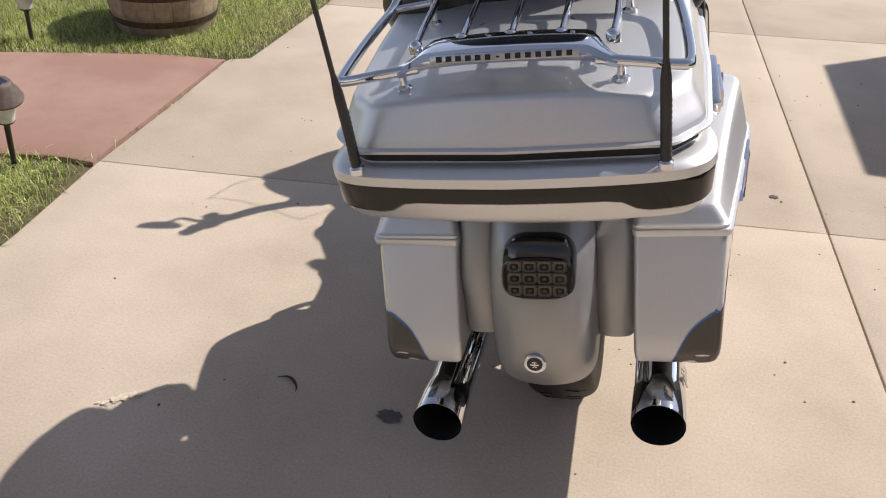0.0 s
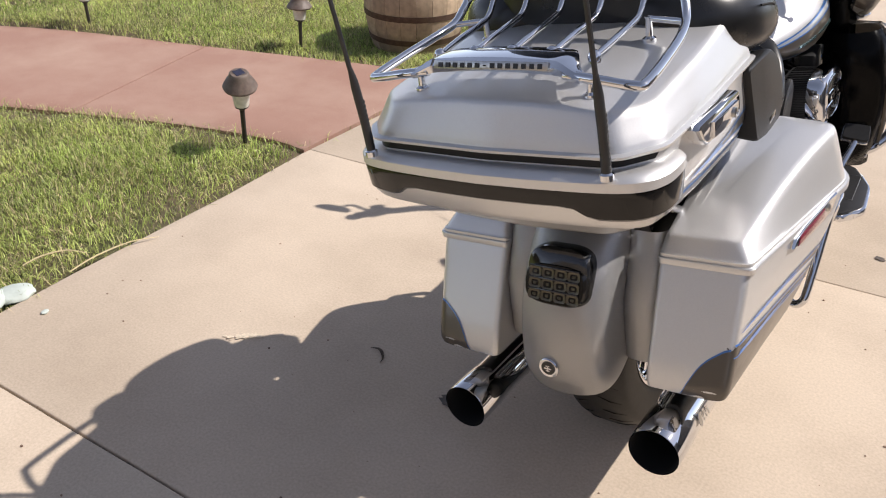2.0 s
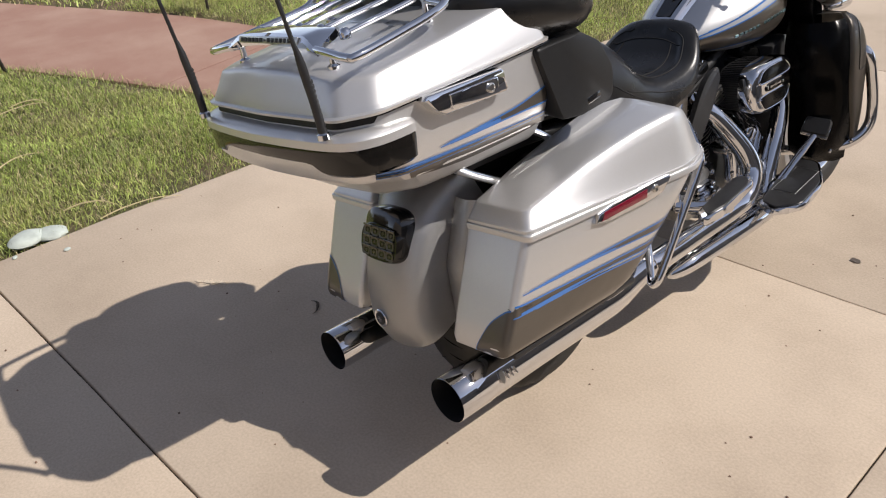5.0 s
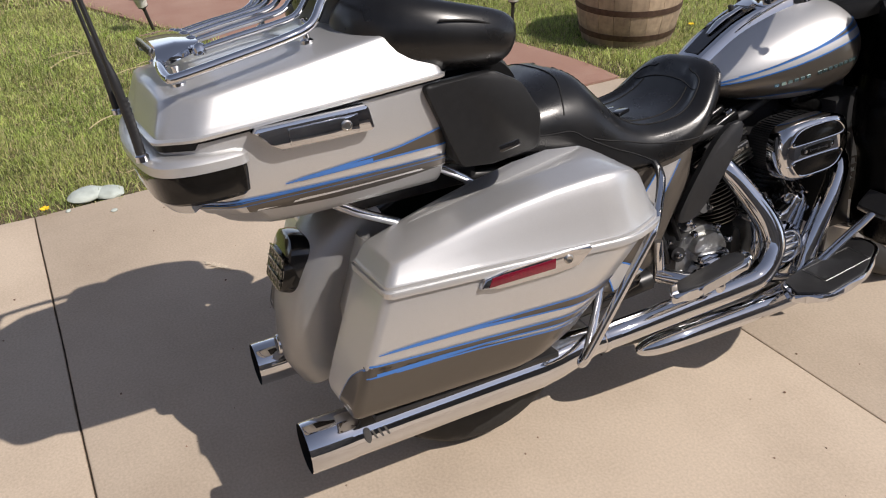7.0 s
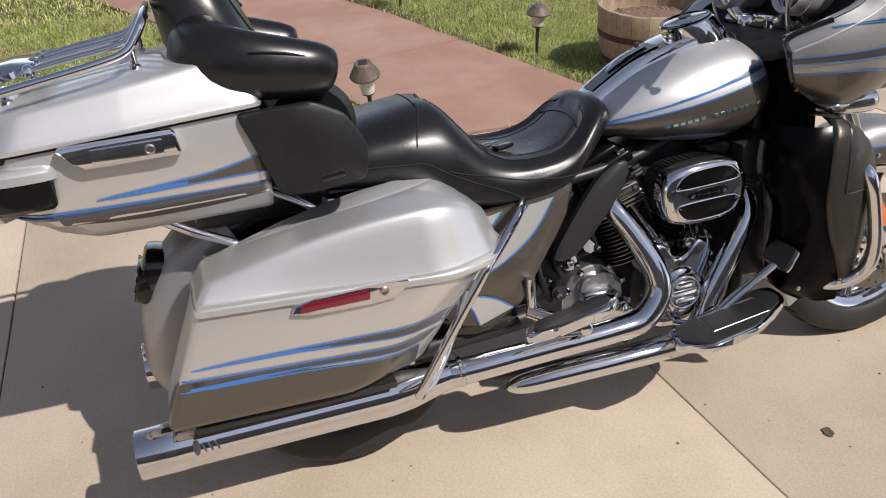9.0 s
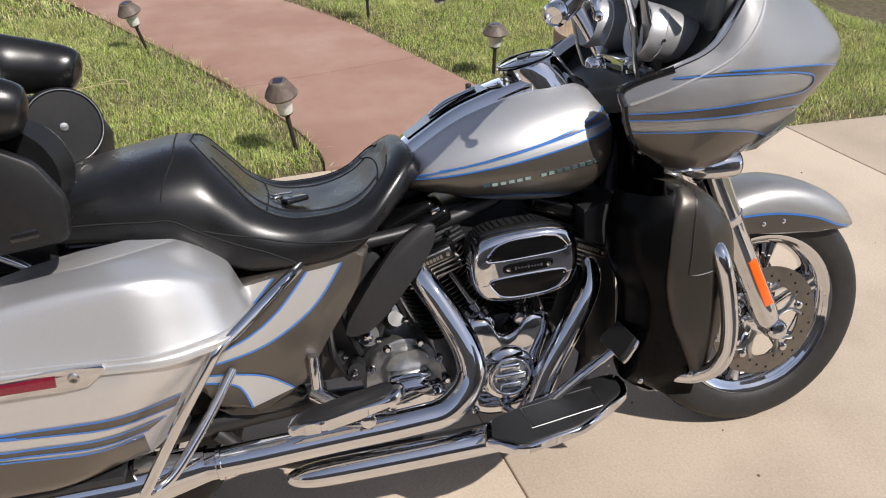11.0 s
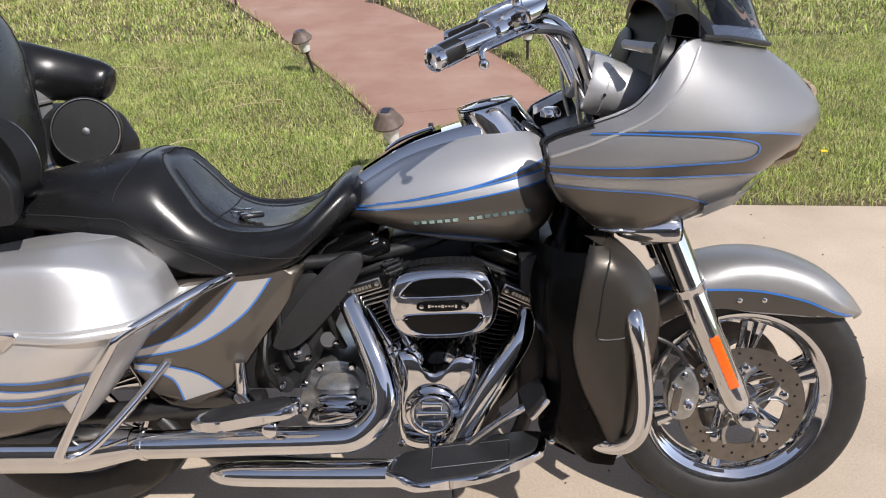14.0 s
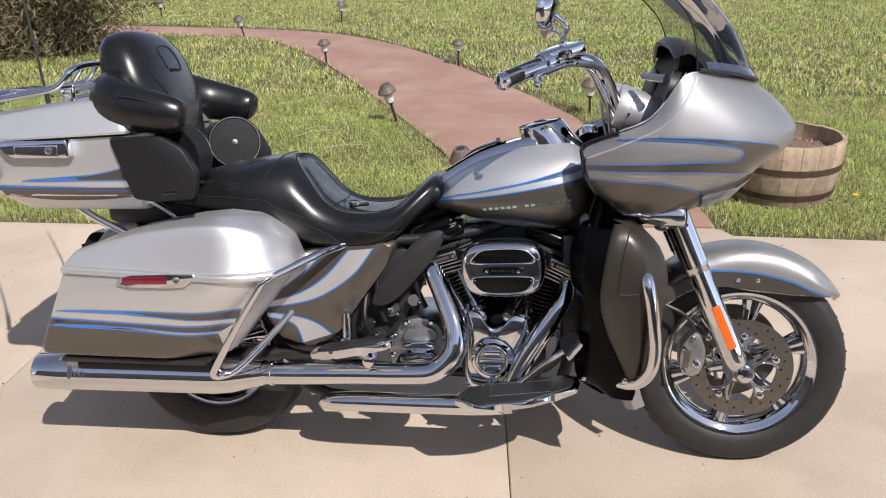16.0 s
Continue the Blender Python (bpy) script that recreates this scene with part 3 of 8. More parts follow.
def shrub(x, y, rx, ry, h, seed, label):
    """A dense twiggy hedge: limbs that fork, and thousands of small sprays, with gaps and an uneven outline."""
    root = tagged(new("shrub"), label, "shrub")
    rng = random.Random(seed)
    tips = []
    for k in range(46):
        bm = BM()
        a, e = rng.uniform(0, 6.283), rng.uniform(0.25, 1.45)
        s = rng.uniform(0.75, 1.05)
        p0 = Vector((rng.uniform(-0.4, 0.4) * rx, rng.uniform(-0.6, 0.6) * ry, -0.05))
        p2 = Vector((p0.x + s * rx * math.cos(a) * math.cos(e), p0.y * 0.8 + s * ry * math.sin(a) * math.cos(e), s * h * (0.25 + 0.75 * math.sin(e))))
        p1 = p0.lerp(p2, 0.5) + Vector((rng.uniform(-0.1, 0.1), rng.uniform(-0.1, 0.1), 0.12))
        add_tube(bm, [p0, p1, p2], [0.03, 0.018, 0.006], 5, 3)
        part("limb", bm, TWIG, root)
        tips += [p0.lerp(p1, f) for f in (0.35, 0.75)] + [p1.lerp(p2, f) for f in (0.2, 0.5, 0.75, 0.95)]
    nr = np.random.default_rng(seed)
    m = 95000
    cs = np.array([t[:] for t in tips])
    c = cs[nr.integers(0, len(cs), m)] + nr.normal(0, 0.20, (m, 3)) * np.array([1, 1, 0.8])
    c[:, 2] = np.abs(c[:, 2])
    d = nr.normal(0, 1, (m, 3)) + np.array([0, 0, 0.5])
    d /= np.linalg.norm(d, axis=1)[:, None]
    s = np.cross(d, nr.normal(0, 1, (m, 3)))
    s /= np.linalg.norm(s, axis=1)[:, None]
    L, w = nr.uniform(0.05, 0.14, (m, 1)), nr.uniform(0.005, 0.014, (m, 1))
    co = np.stack([c - s * w * 0.4, c + s * w * 0.4, c + d * L * 0.55 + s * w, c + d * L], 1)
    me = bpy.data.meshes.new("foliage")
    me.from_pydata(co.reshape(-1, 3).tolist(), [], (np.arange(m)[:, None] * 4 + np.arange(4)).tolist())
    me.materials.append(NEEDLE)
    ob = new("foliage", me)
    ob.parent = root
    tagged(ob, kind="stuff")
    root.matrix_world = pose(x, y, 0)
    return root


shrub(-7.63, -4.03, 1.12, 1.65, 2.1, 11, "large brown-green twiggy evergreen shrub beside the path")

# small things on the driveway and its rim
def flat_stone(name, x, y, z, sx, sy, sz, turn, label):
    bm = BM()
    t = bmesh.new()
    bmesh.ops.create_icosphere(t, subdivisions=3, radius=1)
    for v in t.verts:
        v.co *= 1 + 0.12 * noise.noise(v.co * 1.7 + Vector((turn, x, y)))
        v.co = Vector((v.co.x * sx, v.co.y * sy, v.co.z * sz))
    merge(bm, t)
    tagged(part(name, bm, STONE), label, "stone").matrix_world = pose(x, y, z, 0, 6, turn)


flat_stone("stone", -1.885, 1.00, 0.012, 0.055, 0.080, 0.022, 20, "pale greenish flat stone in the soil at the driveway's edge")
flat_stone("stone", -1.87, 1.085, 0.008, 0.050, 0.065, 0.018, -25, "smaller pale flat stone half under its neighbour")
flat_stone("pebble", -1.70, 1.09, 0.004, 0.010, 0.014, 0.006, 10, "small white pebble lying on the concrete")
flat_stone("pebble", -1.785, 0.92, 0.004, 0.009, 0.014, 0.005, 60, "small white pebble lying on the concrete")

bm = BM()
for k in range(34):
    a = random.uniform(0, 6.283)
    add_tube(bm, [(0, 0, 0), (0.010 * math.cos(a), 0.010 * math.sin(a), 0.003), (0.019 * math.cos(a), 0.019 * math.sin(a), random.uniform(-0.002, 0.004))], [0.002, 0.0025, 0.0012], 4, 1)
def fallen(x, y, r, seed, wide):
    """A pale scrape on the concrete, with ragged rims."""
    rg = random.Random(seed)
    b_ = BM()
    for k in range(60):
        cx = rg.gauss(0, 0.75) * r
        cy, q = rg.gauss(0, 0.5) * r * wide + 0.15 * cx, rg.uniform(0.08, 0.22) * r
        b_.faces.new([b_.verts.new((cx + q * rg.uniform(0.55, 1.15) * math.cos(j * 0.524), cy + q * 0.7 * rg.uniform(0.55, 1.15) * math.sin(j * 0.524), 0.00003 * k)) for j in range(12)])
    tagged(part("scuff", b_, SCUFF), "pale scrape mark on the driveway", "stain", kind="stuff").matrix_world = pose(x, y, 0.004, 0, 0, 35)


fallen(-1.075, 1.388, 0.045, 3, 0.3)


def stalk(x, y, turn, length, bow):
    b_ = BM()
    add_tube(b_, [(-length / 2, 0, 0.0), (-length / 5, bow, 0.012), (length / 5, bow * 1.2, 0.014), (length / 2, -bow * 0.4, 0.004)], [0.0034, 0.0042, 0.0036, 0.0015], 5, 5, 0.6)
    z = 0.004 if x > -1.86 else 0.040
    tagged(part("straw_stalk", b_, STRAW), "long dry straw stalk lying on the lawn's edge", "straw", "loose straw").matrix_world = pose(x, y, z, 0, 0, turn)


for x, y, turn, length, bow in ((-4.23, 0.2, 79, 0.38, 0.03), (-4.18, 0.43, 60, 0.19, 0.05), (-3.7, 1.08, 124, 0.32, 0.02), (-3.79, 1.05, 70, 0.21, 0.04), (-3.31, 1.42, 98, 0.34, 0.02), (-3.36, 1.49, 60, 0.2, 0.04),
                                (-1.83, 1.45, 82, 0.34, 0.015), (-1.91, 1.27, 60, 0.21, 0.02), (-2.6, 1.2, 110, 0.27, 0.03), (-2.36, 0.38, 50, 0.24, 0.02), (-2.92, 4.6, 30, 0.25, 0.03), (-3.17, 0.33, 140, 0.29, 0.02)):
    stalk(x, y, turn, length, bow)
dand = tagged(new("dandelion"), "yellow dandelion flower in the joint at the driveway's edge", "flower")
part("petals", bm, YELLOW, dand)
bm = BM()
add_tube(bm, [(0, 0, -0.035), (0.003, 0, -0.015), (0, 0, 0)], 0.002, 6, 3)
part("stalk", bm, GRASS, dand)
dand.matrix_world = pose(-1.797, 0.836, 0.03)
copy_thing(dand, pose(-2.42, 4.58, 0.05))

bm = BM()
add_tube(bm, [(-0.035, 0.01, 0.002), (-0.01, 0.016, 0.006), (0.012, 0.006, 0.008), (0.03, -0.012, 0.004), (0.034, -0.03, 0.002)], [0.0015, 0.004, 0.005, 0.003, 0.001], 6, 4, 0.5)
tagged(part("dry_leaf", bm, LEAFDRY), "small curled dry leaf on the driveway", "leaf").matrix_world = pose(-0.69, 1.562, 0.002)


def blot(x, y, r, seed):
    rng = random.Random(seed)
    bm = BM()
    bm.faces.new([bm.verts.new((r * rng.uniform(0.7, 1.1) * math.cos(k * 0.314), 0.8 * r * rng.uniform(0.7, 1.1) * math.sin(k * 0.314), 0)) for k in range(20)])
    ob = tagged(part("oil_spot", bm, OIL), "dark dried oil spot on the driveway", "stain", kind="stuff")
    ob.matrix_world = pose(x, y, 0.004)


blot(-0.386, 1.515, 0.036, 1)
blot(0.431, 3.082, 0.02, 2)
blot(0.70, 3.1, 0.018, 4)
bm = BM()
rng = random.Random(8)
for k in range(240):
    s = rng.uniform(0.0015, 0.005)
    x, y = rng.uniform(-1.75, 2.2), rng.uniform(-0.5, 4.6)
    t = bmesh.new()
    bmesh.ops.create_icosphere(t, subdivisions=1, radius=s, matrix=pose(x, y, s * 0.4) @ Matrix.Diagonal((1, rng.uniform(0.6, 1), 0.6, 1)))
    merge(bm, t)
tagged(part("grit", bm, PEBBLE), "scattered grit on the concrete", "grit", kind="stuff")

# ---- the motorcycle: x to its right, y ahead from the rear axle, z up ----
bike = tagged(new("motorcycle"), "silver touring motorcycle with blue pinstripes, leaning on its side stand", "motorcycle")
bike.matrix_world = pose(0.0614, 1.8328, -0.0257, 0.52, -10.11, 0.83) @ Matrix.Scale(1.0103, 4)  # leaning left on its stand
RA, FA = Vector((0, 0.005, 0.332)), Vector((0, 1.626, 0.323))




def xturn(c):
    """A pose at c whose z axis is the bike's x axis."""
    return Matrix.Translation(c) @ pose(0, 0, 0, 0, 90, 0)


# wheels
def tyre(bm, c, r, rim, w):
    prof = [(rim, -w * 0.36), (rim + 0.012, -w * 0.44), (rim + 0.03, -w * 0.49), (r - 0.035, -w * 0.5), (r - 0.016, -w * 0.43), (r - 0.005, -w * 0.26), (r, 0)]
    prof = prof + [(a, -b) for a, b in prof[-2::-1]]
    prof = [(q.x, q.y) for q in catmull([(a, b, 0) for a, b in prof], 3)]
    add_lathe(bm, prof + [(rim, w * 0.2), (rim, -w * 0.2), prof[0]], xturn(c), 72, False)


def tread(bm, c, r, w):
    """Slanted grooves as low bars, painted black for the shade inside a groove."""
    for k in range(34):
        for s in (1, -1):
            a = 2 * math.pi * (k + (0.5 if s > 0 else 0)) / 34
            for f0, f1, da in ((0.10, 0.40, 0.10),):
                pts = []
                for f in (f0, (f0 + f1) / 2, f1):
                    rr = r - 0.0004 - 0.045 * max(0, f - 0.12) ** 1.6 * 2.2
                    b = a + da * (f - f0) / (f1 - f0)
                    pts.append((c[0] + s * f * w, c[1] + rr * math.cos(b), c[2] + rr * math.sin(b)))
                add_tube(bm, pts, [0.0012, 0.003, 0.001], 4, 1, 0.5)


for name, c, rim_r, w, RW in (("front_wheel", FA, 0.220, 0.125, 0.314), ("rear_wheel", RA, 0.190, 0.165, 0.306)):
    bm = BM()
    tyre(bm, c, RW, rim_r - 0.004, w)
    wheel = part(name, bm, RUBBER, bike, "black road tyre with dusty sidewalls")
    bm = BM()
    tread(bm, c, RW, w)
    tagged(part("tread_groove", bm, HOLE, wheel), kind="stuff")
    bm = BM()
    p = [(rim_r - 0.02, -w * 0.30), (rim_r - 0.004, -w * 0.36), (rim_r + 0.004, -w * 0.42), (rim_r + 0.003, -w * 0.45), (rim_r - 0.005, -w * 0.44), (rim_r - 0.010, -w * 0.41), (rim_r - 0.0085, -w * 0.395), (rim_r - 0.015, -w * 0.36), (rim_r - 0.0135, -w * 0.345), (rim_r - 0.021, -w * 0.31), (rim_r - 0.0195, -w * 0.29), (rim_r - 0.027, -w * 0.20), (rim_r - 0.032, 0)]
    add_lathe(bm, p + [(a, -b) for a, b in p[-2::-1]], xturn(c), 72, False)
    part("rim", bm, CHROME, wheel, "polished chrome rim")
    for k in range(6):
        bm = BM()
        a = 2 * math.pi * k / 6 + 0.30
        for da in (-0.045, 0.045):
            pts = []
            for f in (0.0, 0.25, 0.6, 1.0):
                r = 0.045 + (rim_r - 0.026 - 0.045) * f
                b = a + da * (0.6 + 0.9 * f)
                pts.append(c + Vector((0.034 - 0.016 * f, r * math.cos(b), r * math.sin(b))))
            add_tube(bm, pts, [0.011, 0.0062, 0.0062, 0.013], 8, 3, 1.5)
            add_tube(bm, [q - Vector((2 * (q.x - c.x), 0, 0)) for q in pts], [0.011, 0.0062, 0.0062, 0.013], 8, 3, 1.5)
        part("spoke", bm, CHROME, wheel)
    bm = BM()
    add_lathe(bm, [(0.02, -0.07), (0.048, -0.068), (0.05, -0.05), (0.038, -0.03), (0.038, 0.03), (0.05, 0.05), (0.048, 0.068), (0.02, 0.07)], xturn(c), 32)
    part("hub", bm, CHROME, wheel)

# front brake discs, drilled
for s in (1, -1):
    bm = BM()
    x = 0.083 * s
    add_lathe(bm, [(0.100, x - 0.0025), (0.148, x - 0.0025), (0.149, x), (0.148, x + 0.0025), (0.100, x + 0.0025), (0.100, x - 0.0025)], xturn(FA), 64, False)
    disc = part("brake_disc", bm, DISC, bike, "drilled steel brake disc")
    # flat black discs on the face paint the dark inside of drilled holes
    bm = BM()
    for k in range(30):
        a = 2 * math.pi * k / 30
        r = 0.112 + 0.012 * (k % 3)
        add_lathe(bm, [(0.0035, x + 0.0022 * s), (0.0035, x + 0.0032 * s)], Matrix.Translation(FA + Vector((0, r * math.cos(a), r * math.sin(a)))) @ pose(0, 0, 0, 0, 90, 0), 8)
    part_each("drill_hole", bm, HOLE, disc)
    for k in range(5):
        a = 2 * math.pi * k / 5 + 0.2
        bm = BM()
        pts = [FA + Vector((x, r * math.cos(a + t), r * math.sin(a + t))) for r, t in ((0.035, 0), (0.06, 0.12), (0.085, 0.02), (0.104, -0.15))]
        add_tube(bm, pts, [0.012, 0.009, 0.009, 0.012], 8, 3, 0.45)
        pts = [FA + Vector((x, r * math.cos(a + t), r * math.sin(a + t))) for r, t in ((0.06, 0.12), (0.085, 0.28), (0.104, 0.42))]
        add_tube(bm, pts, [0.009, 0.007, 0.009], 8, 3, 0.45)
        part("carrier_arm", bm, STEEL, disc)
        bm = BM()
        q = FA + Vector((x + 0.006 * s, 0.100 * math.cos(a + 0.1), 0.100 * math.sin(a + 0.1)))
        add_lathe(bm, [(0.0, -0.006), (0.010, -0.006), (0.010, 0.004), (0.006, 0.006)], xturn(q), 12)
        part("disc_bolt", bm, CHROME, disc)

# fork legs, axle caps and reflectors
for s in (1, -1):
    bm = BM()
    x = 0.128 * s
    top, bot = Vector((x, 1.375, 0.865)), Vector((x, 1.605, 0.345))
    d = (bot - top)
    add_tube(bm, [top, top + d * 0.42], [0.040, 0.037], 24, 1)
    add_tube(bm, [top + d * 0.42, top + d * 0.425, top + d * 0.435, top + d * 0.46], [0.0385, 0.0385, 0.036, 0.034], 24, 1)
    leg = part("fork_leg", bm, CHROME, bike, "chrome fork leg with upper cover")
    bm = BM()
    add_tube(bm, [top + d * 0.45, top + d * 0.7, top + d * 0.9, top + d * 0.985, top + d * 1.02], [0.033, 0.033, 0.034, 0.030, 0.018], 24, 4)
    add_lathe(bm, [(0.026, -0.03 * s), (0.028, 0.0), (0.027, 0.020 * s), (0.02, 0.030 * s), (0.0, 0.034 * s)], xturn((x, 1.622, 0.325)), 24)
    part("slider", bm, CHROME, leg)
    bm = BM()
    m = Matrix.Translation(top + d * 0.765 + Vector((0.034 * s, 0.004, 0.002))) @ Vector(d).to_track_quat("Z", "X").to_matrix().to_4x4()
    add_box(bm, (0.012, 0.024, 0.135), Matrix.Translation(top + d * 0.765 + Vector((0.031 * s, 0.004, 0.002))) @ pose(0, 0, 0, math.degrees(math.atan2(d.y, -d.z)), 0, 0), 0.003)
    part("reflector", bm, ORANGE, leg, "long orange reflector")

# front brake calipers
for s in (1, -1):
    bm = BM()
    c = Vector((0.105 * s, 1.483, 0.372))
    outline = rounded([(1.445, 0.318), (1.440, 0.392), (1.474, 0.442), (1.500, 0.436), (1.520, 0.380), (1.505, 0.318), (1.476, 0.305)], 0.25, 1)
    add_prism(bm, [p[:] for p in outline], 0.072 * s, 0.128 * s, 0.008)
    caliper = part("brake_caliper", bm, ALLOY, bike, "grey cast brake caliper")
    bm = BM()
    for y, z, r in ((1.456, 0.33, 0.008), (1.458, 0.395, 0.008), (1.490, 0.35, 0.012), (1.478, 0.425, 0.007), (1.52, 0.43, 0.009), (1.535, 0.365, 0.008)):
        add_lathe(bm, [(r, 0.0), (r, 0.008 * s), (r * 0.6, 0.011 * s), (r * 0.55, 0.006 * s), (0.0, 0.006 * s)], xturn((0.126 * s, y, z)), 12)
    part_each("caliper_bolt", bm, CHROME, caliper)
    bm = BM()
    add_box(bm, (0.004, 0.018, 0.06), Matrix.Translation((0.130 * s, 1.462, 0.365)) @ pose(0, 0, 0, -8, 0, 0), 0.001)
    part("caliper_mesh", bm, DISC, caliper)
    bm = BM()
    add_tube(bm, [(0.11 * s, 1.49, 0.435), (0.12 * s, 1.455, 0.49), (0.12 * s, 1.40, 0.52), (0.11 * s, 1.36, 0.53)], 0.005, 8, 5)
    part("brake_hose", bm, SATIN, caliper)

# front mudguard
skirt = spl([38, 50, 62, 85, 108, 125, 150, 180, 205], [0.338, 0.292, 0.256, 0.236, 0.260, 0.280, 0.292, 0.297, 0.300])
bm = BM()
rows = []
for k in range(49):
    a = 38 + (205 - 38) * k / 48
    sk = skirt(a)
    crown = 0.364 - 0.012 * max(0, (60 - a) / 22) ** 1.5
    line = [(0.088 if a > 50 else 0.088 - 0.05 * ((50 - a) / 12) ** 2, sk), (0.093 if a > 55 else 0.093 - 0.05 * ((55 - a) / 17) ** 2, (sk + crown) / 2), (0.086 if a > 55 else 0.086 - 0.046 * ((55 - a) / 17) ** 2, crown - 0.028),
            (0.066 if a > 55 else 0.066 - 0.03 * ((55 - a) / 17) ** 2, crown - 0.009), (0.036, crown - 0.002), (0.0, crown)]
    half = catmull([(*p, 0) for p in line], 3)
    full = [(p.x, p.y) for p in half] + [(-p.x, p.y) for p in half[-2::-1]]
    ca, sa = math.cos(radians(a)), math.sin(radians(a))
    rows.append([FA + Vector((x, r * ca, r * sa)) for x, r in full])
add_grid(bm, rows)
bmesh.ops.solidify(bm, geom=bm.faces[:], thickness=0.004)
ffender = part("front_fender", bm, SILVER, bike, "silver front mudguard with pewter side and blue pinstripe")
tr = tree_of(ffender)
edge = [(1.13, 0.47), (1.22, 0.535), (1.30, 0.585), (1.40, 0.612), (1.513, 0.6185), (1.636, 0.6145), (1.744, 0.590), (1.806, 0.563), (1.86, 0.545)]
low = [(1.13, 0.36), (1.22, 0.37), (1.30, 0.38), (1.40, 0.50), (1.513, 0.545), (1.636, 0.535), (1.744, 0.532), (1.806, 0.535), (1.87, 0.54)]
bm = BM()
lay(bm, tr, low, edge, 60, 14)
part("fender_graphic", bm, PEWTER, ffender, "pewter painted field")
bm = BM()
stripe(bm, tr, edge, 0.005)
part("pinstripe", bm, BLUE, ffender)
bm = BM()
for y in (1.60, 1.655):
    add_lathe(bm, [(0.006, 0), (0.006, 0.002), (0.002, 0.004)], xturn((0.0925, y, 0.592)), 12)
part_each("fender_screw", bm, CHROME, ffender)

# rear mudguard, with a wide flat back that reaches low
prof = catmull([(-0.425, 0.345, 0), (-0.447, 0.395, 0), (-0.450, 0.45, 0), (-0.440, 0.53, 0), (-0.417, 0.60, 0), (-0.380, 0.665, 0), (-0.325, 0.725, 0), (-0.25, 0.775, 0), (-0.14, 0.82, 0), (0.0, 0.842, 0), (0.18, 0.83, 0)], 4)
bm = BM()
rows = []
for i, p in enumerate(prof):
    d = (prof[min(i + 1, len(prof) - 1)] - prof[max(i - 1, 0)]).normalized()
    inn = Vector((d.y, -d.x, 0))
    line = []
    for x, dep in ((0.112, 0.16), (0.112, 0.105), (0.109, 0.066), (0.098, 0.036), (0.076, 0.016), (0.04, 0.004), (0.0, 0.0)):
        q = p + inn * dep
        line.append(Vector((x, q.x, q.y)))
    line = catmull(line, 2)
    rows.append(line + [Vector((-q.x, q.y, q.z)) for q in line[-2::-1]])
cut_ = 30
add_grid(bm, rows[:cut_])
bmesh.ops.solidify(bm, geom=bm.faces[:], thickness=0.004)
rfender = part("rear_fender", bm, SILVER, bike, "silver rear mudguard")
bm = BM()
add_grid(bm, [[Vector((p.x * 0.97, p.y, p.z - 0.008)) for p in r] for r in rows[cut_ - 2:]])
bmesh.ops.solidify(bm, geom=bm.faces[:], thickness=0.004)
part("fender_top", bm, GLOSS, rfender, "gloss black upper mudguard")
# the round badge
bm = BM()
m = along((-0.012, -0.4525, 0.428), (0, -1, 0.02))
add_lathe(bm, [(0.024, -0.002), (0.024, 0.003), (0.022, 0.005), (0.018, 0.004), (0.0, 0.004)], m, 36)
badge = part("round_badge", bm, CHROME, rfender, "small round chrome badge with a black centre")
bm = BM()
add_lathe(bm, [(0.0165, 0.0042), (0.0165, 0.0052), (0.0, 0.0054)], m, 28)
part("badge_centre", bm, DARK_INK, badge)
bm = BM()
for w, h, y in ((0.018, 0.003, 0.0), (0.010, 0.0022, 0.006), (0.010, 0.0022, -0.006), (0.0022, 0.016, 0.0)):
    add_box(bm, (w, h, 0.001), m @ pose(0, y, 0.0060), 0)
part("badge_mark", bm, CHROME, badge)
# panels that fill the gaps between the mudguard and the side cases
for s in (1, -1):
    bm = BM()
    rows = []
    for z in (0.405, 0.41, 0.425, 0.55, 0.64, 0.70):
        y0 = -0.325 + 0.42 * max(0, z - 0.55)
        off = 0.012 if z < 0.408 else 0.0
        line = [(0.105, y0 + 0.09, z), (0.106, y0 + 0.02, z), (0.120, y0 + off, z), (0.155, y0 - 0.004 + off, z), (0.180, y0 + 0.004 + off, z), (0.192 - (0.006 if z < 0.42 else 0), y0 + 0.03, z), (0.193, y0 + 0.10, z)]
        rows.append([(s * q.x, q.y, q.z) for q in catmull(line, 3)])
    add_grid(bm, rows)
    bmesh.ops.solidify(bm, geom=bm.faces[:], thickness=0.004)
    part("filler_panel", bm, SILVER, bike)
# tail lamp: a black housing with a clear smoked lens over rows of diodes
LAMP = along((0.004, -0.352, 0.622), (0, -1, 0.34)) @ pose(0, 0, 0, 0, 0, 180)


def lamp_ring(hw, hh, d, cy=0.0, n=44, e=0.62):
    """A rounded square ring round the lamp's axis, d along it."""
    return [LAMP @ Vector((1.13 * hw * spow(math.cos(2 * math.pi * i / n), e), cy + 0.9 * hh * spow(math.sin(2 * math.pi * i / n), e), d)) for i in range(n)]


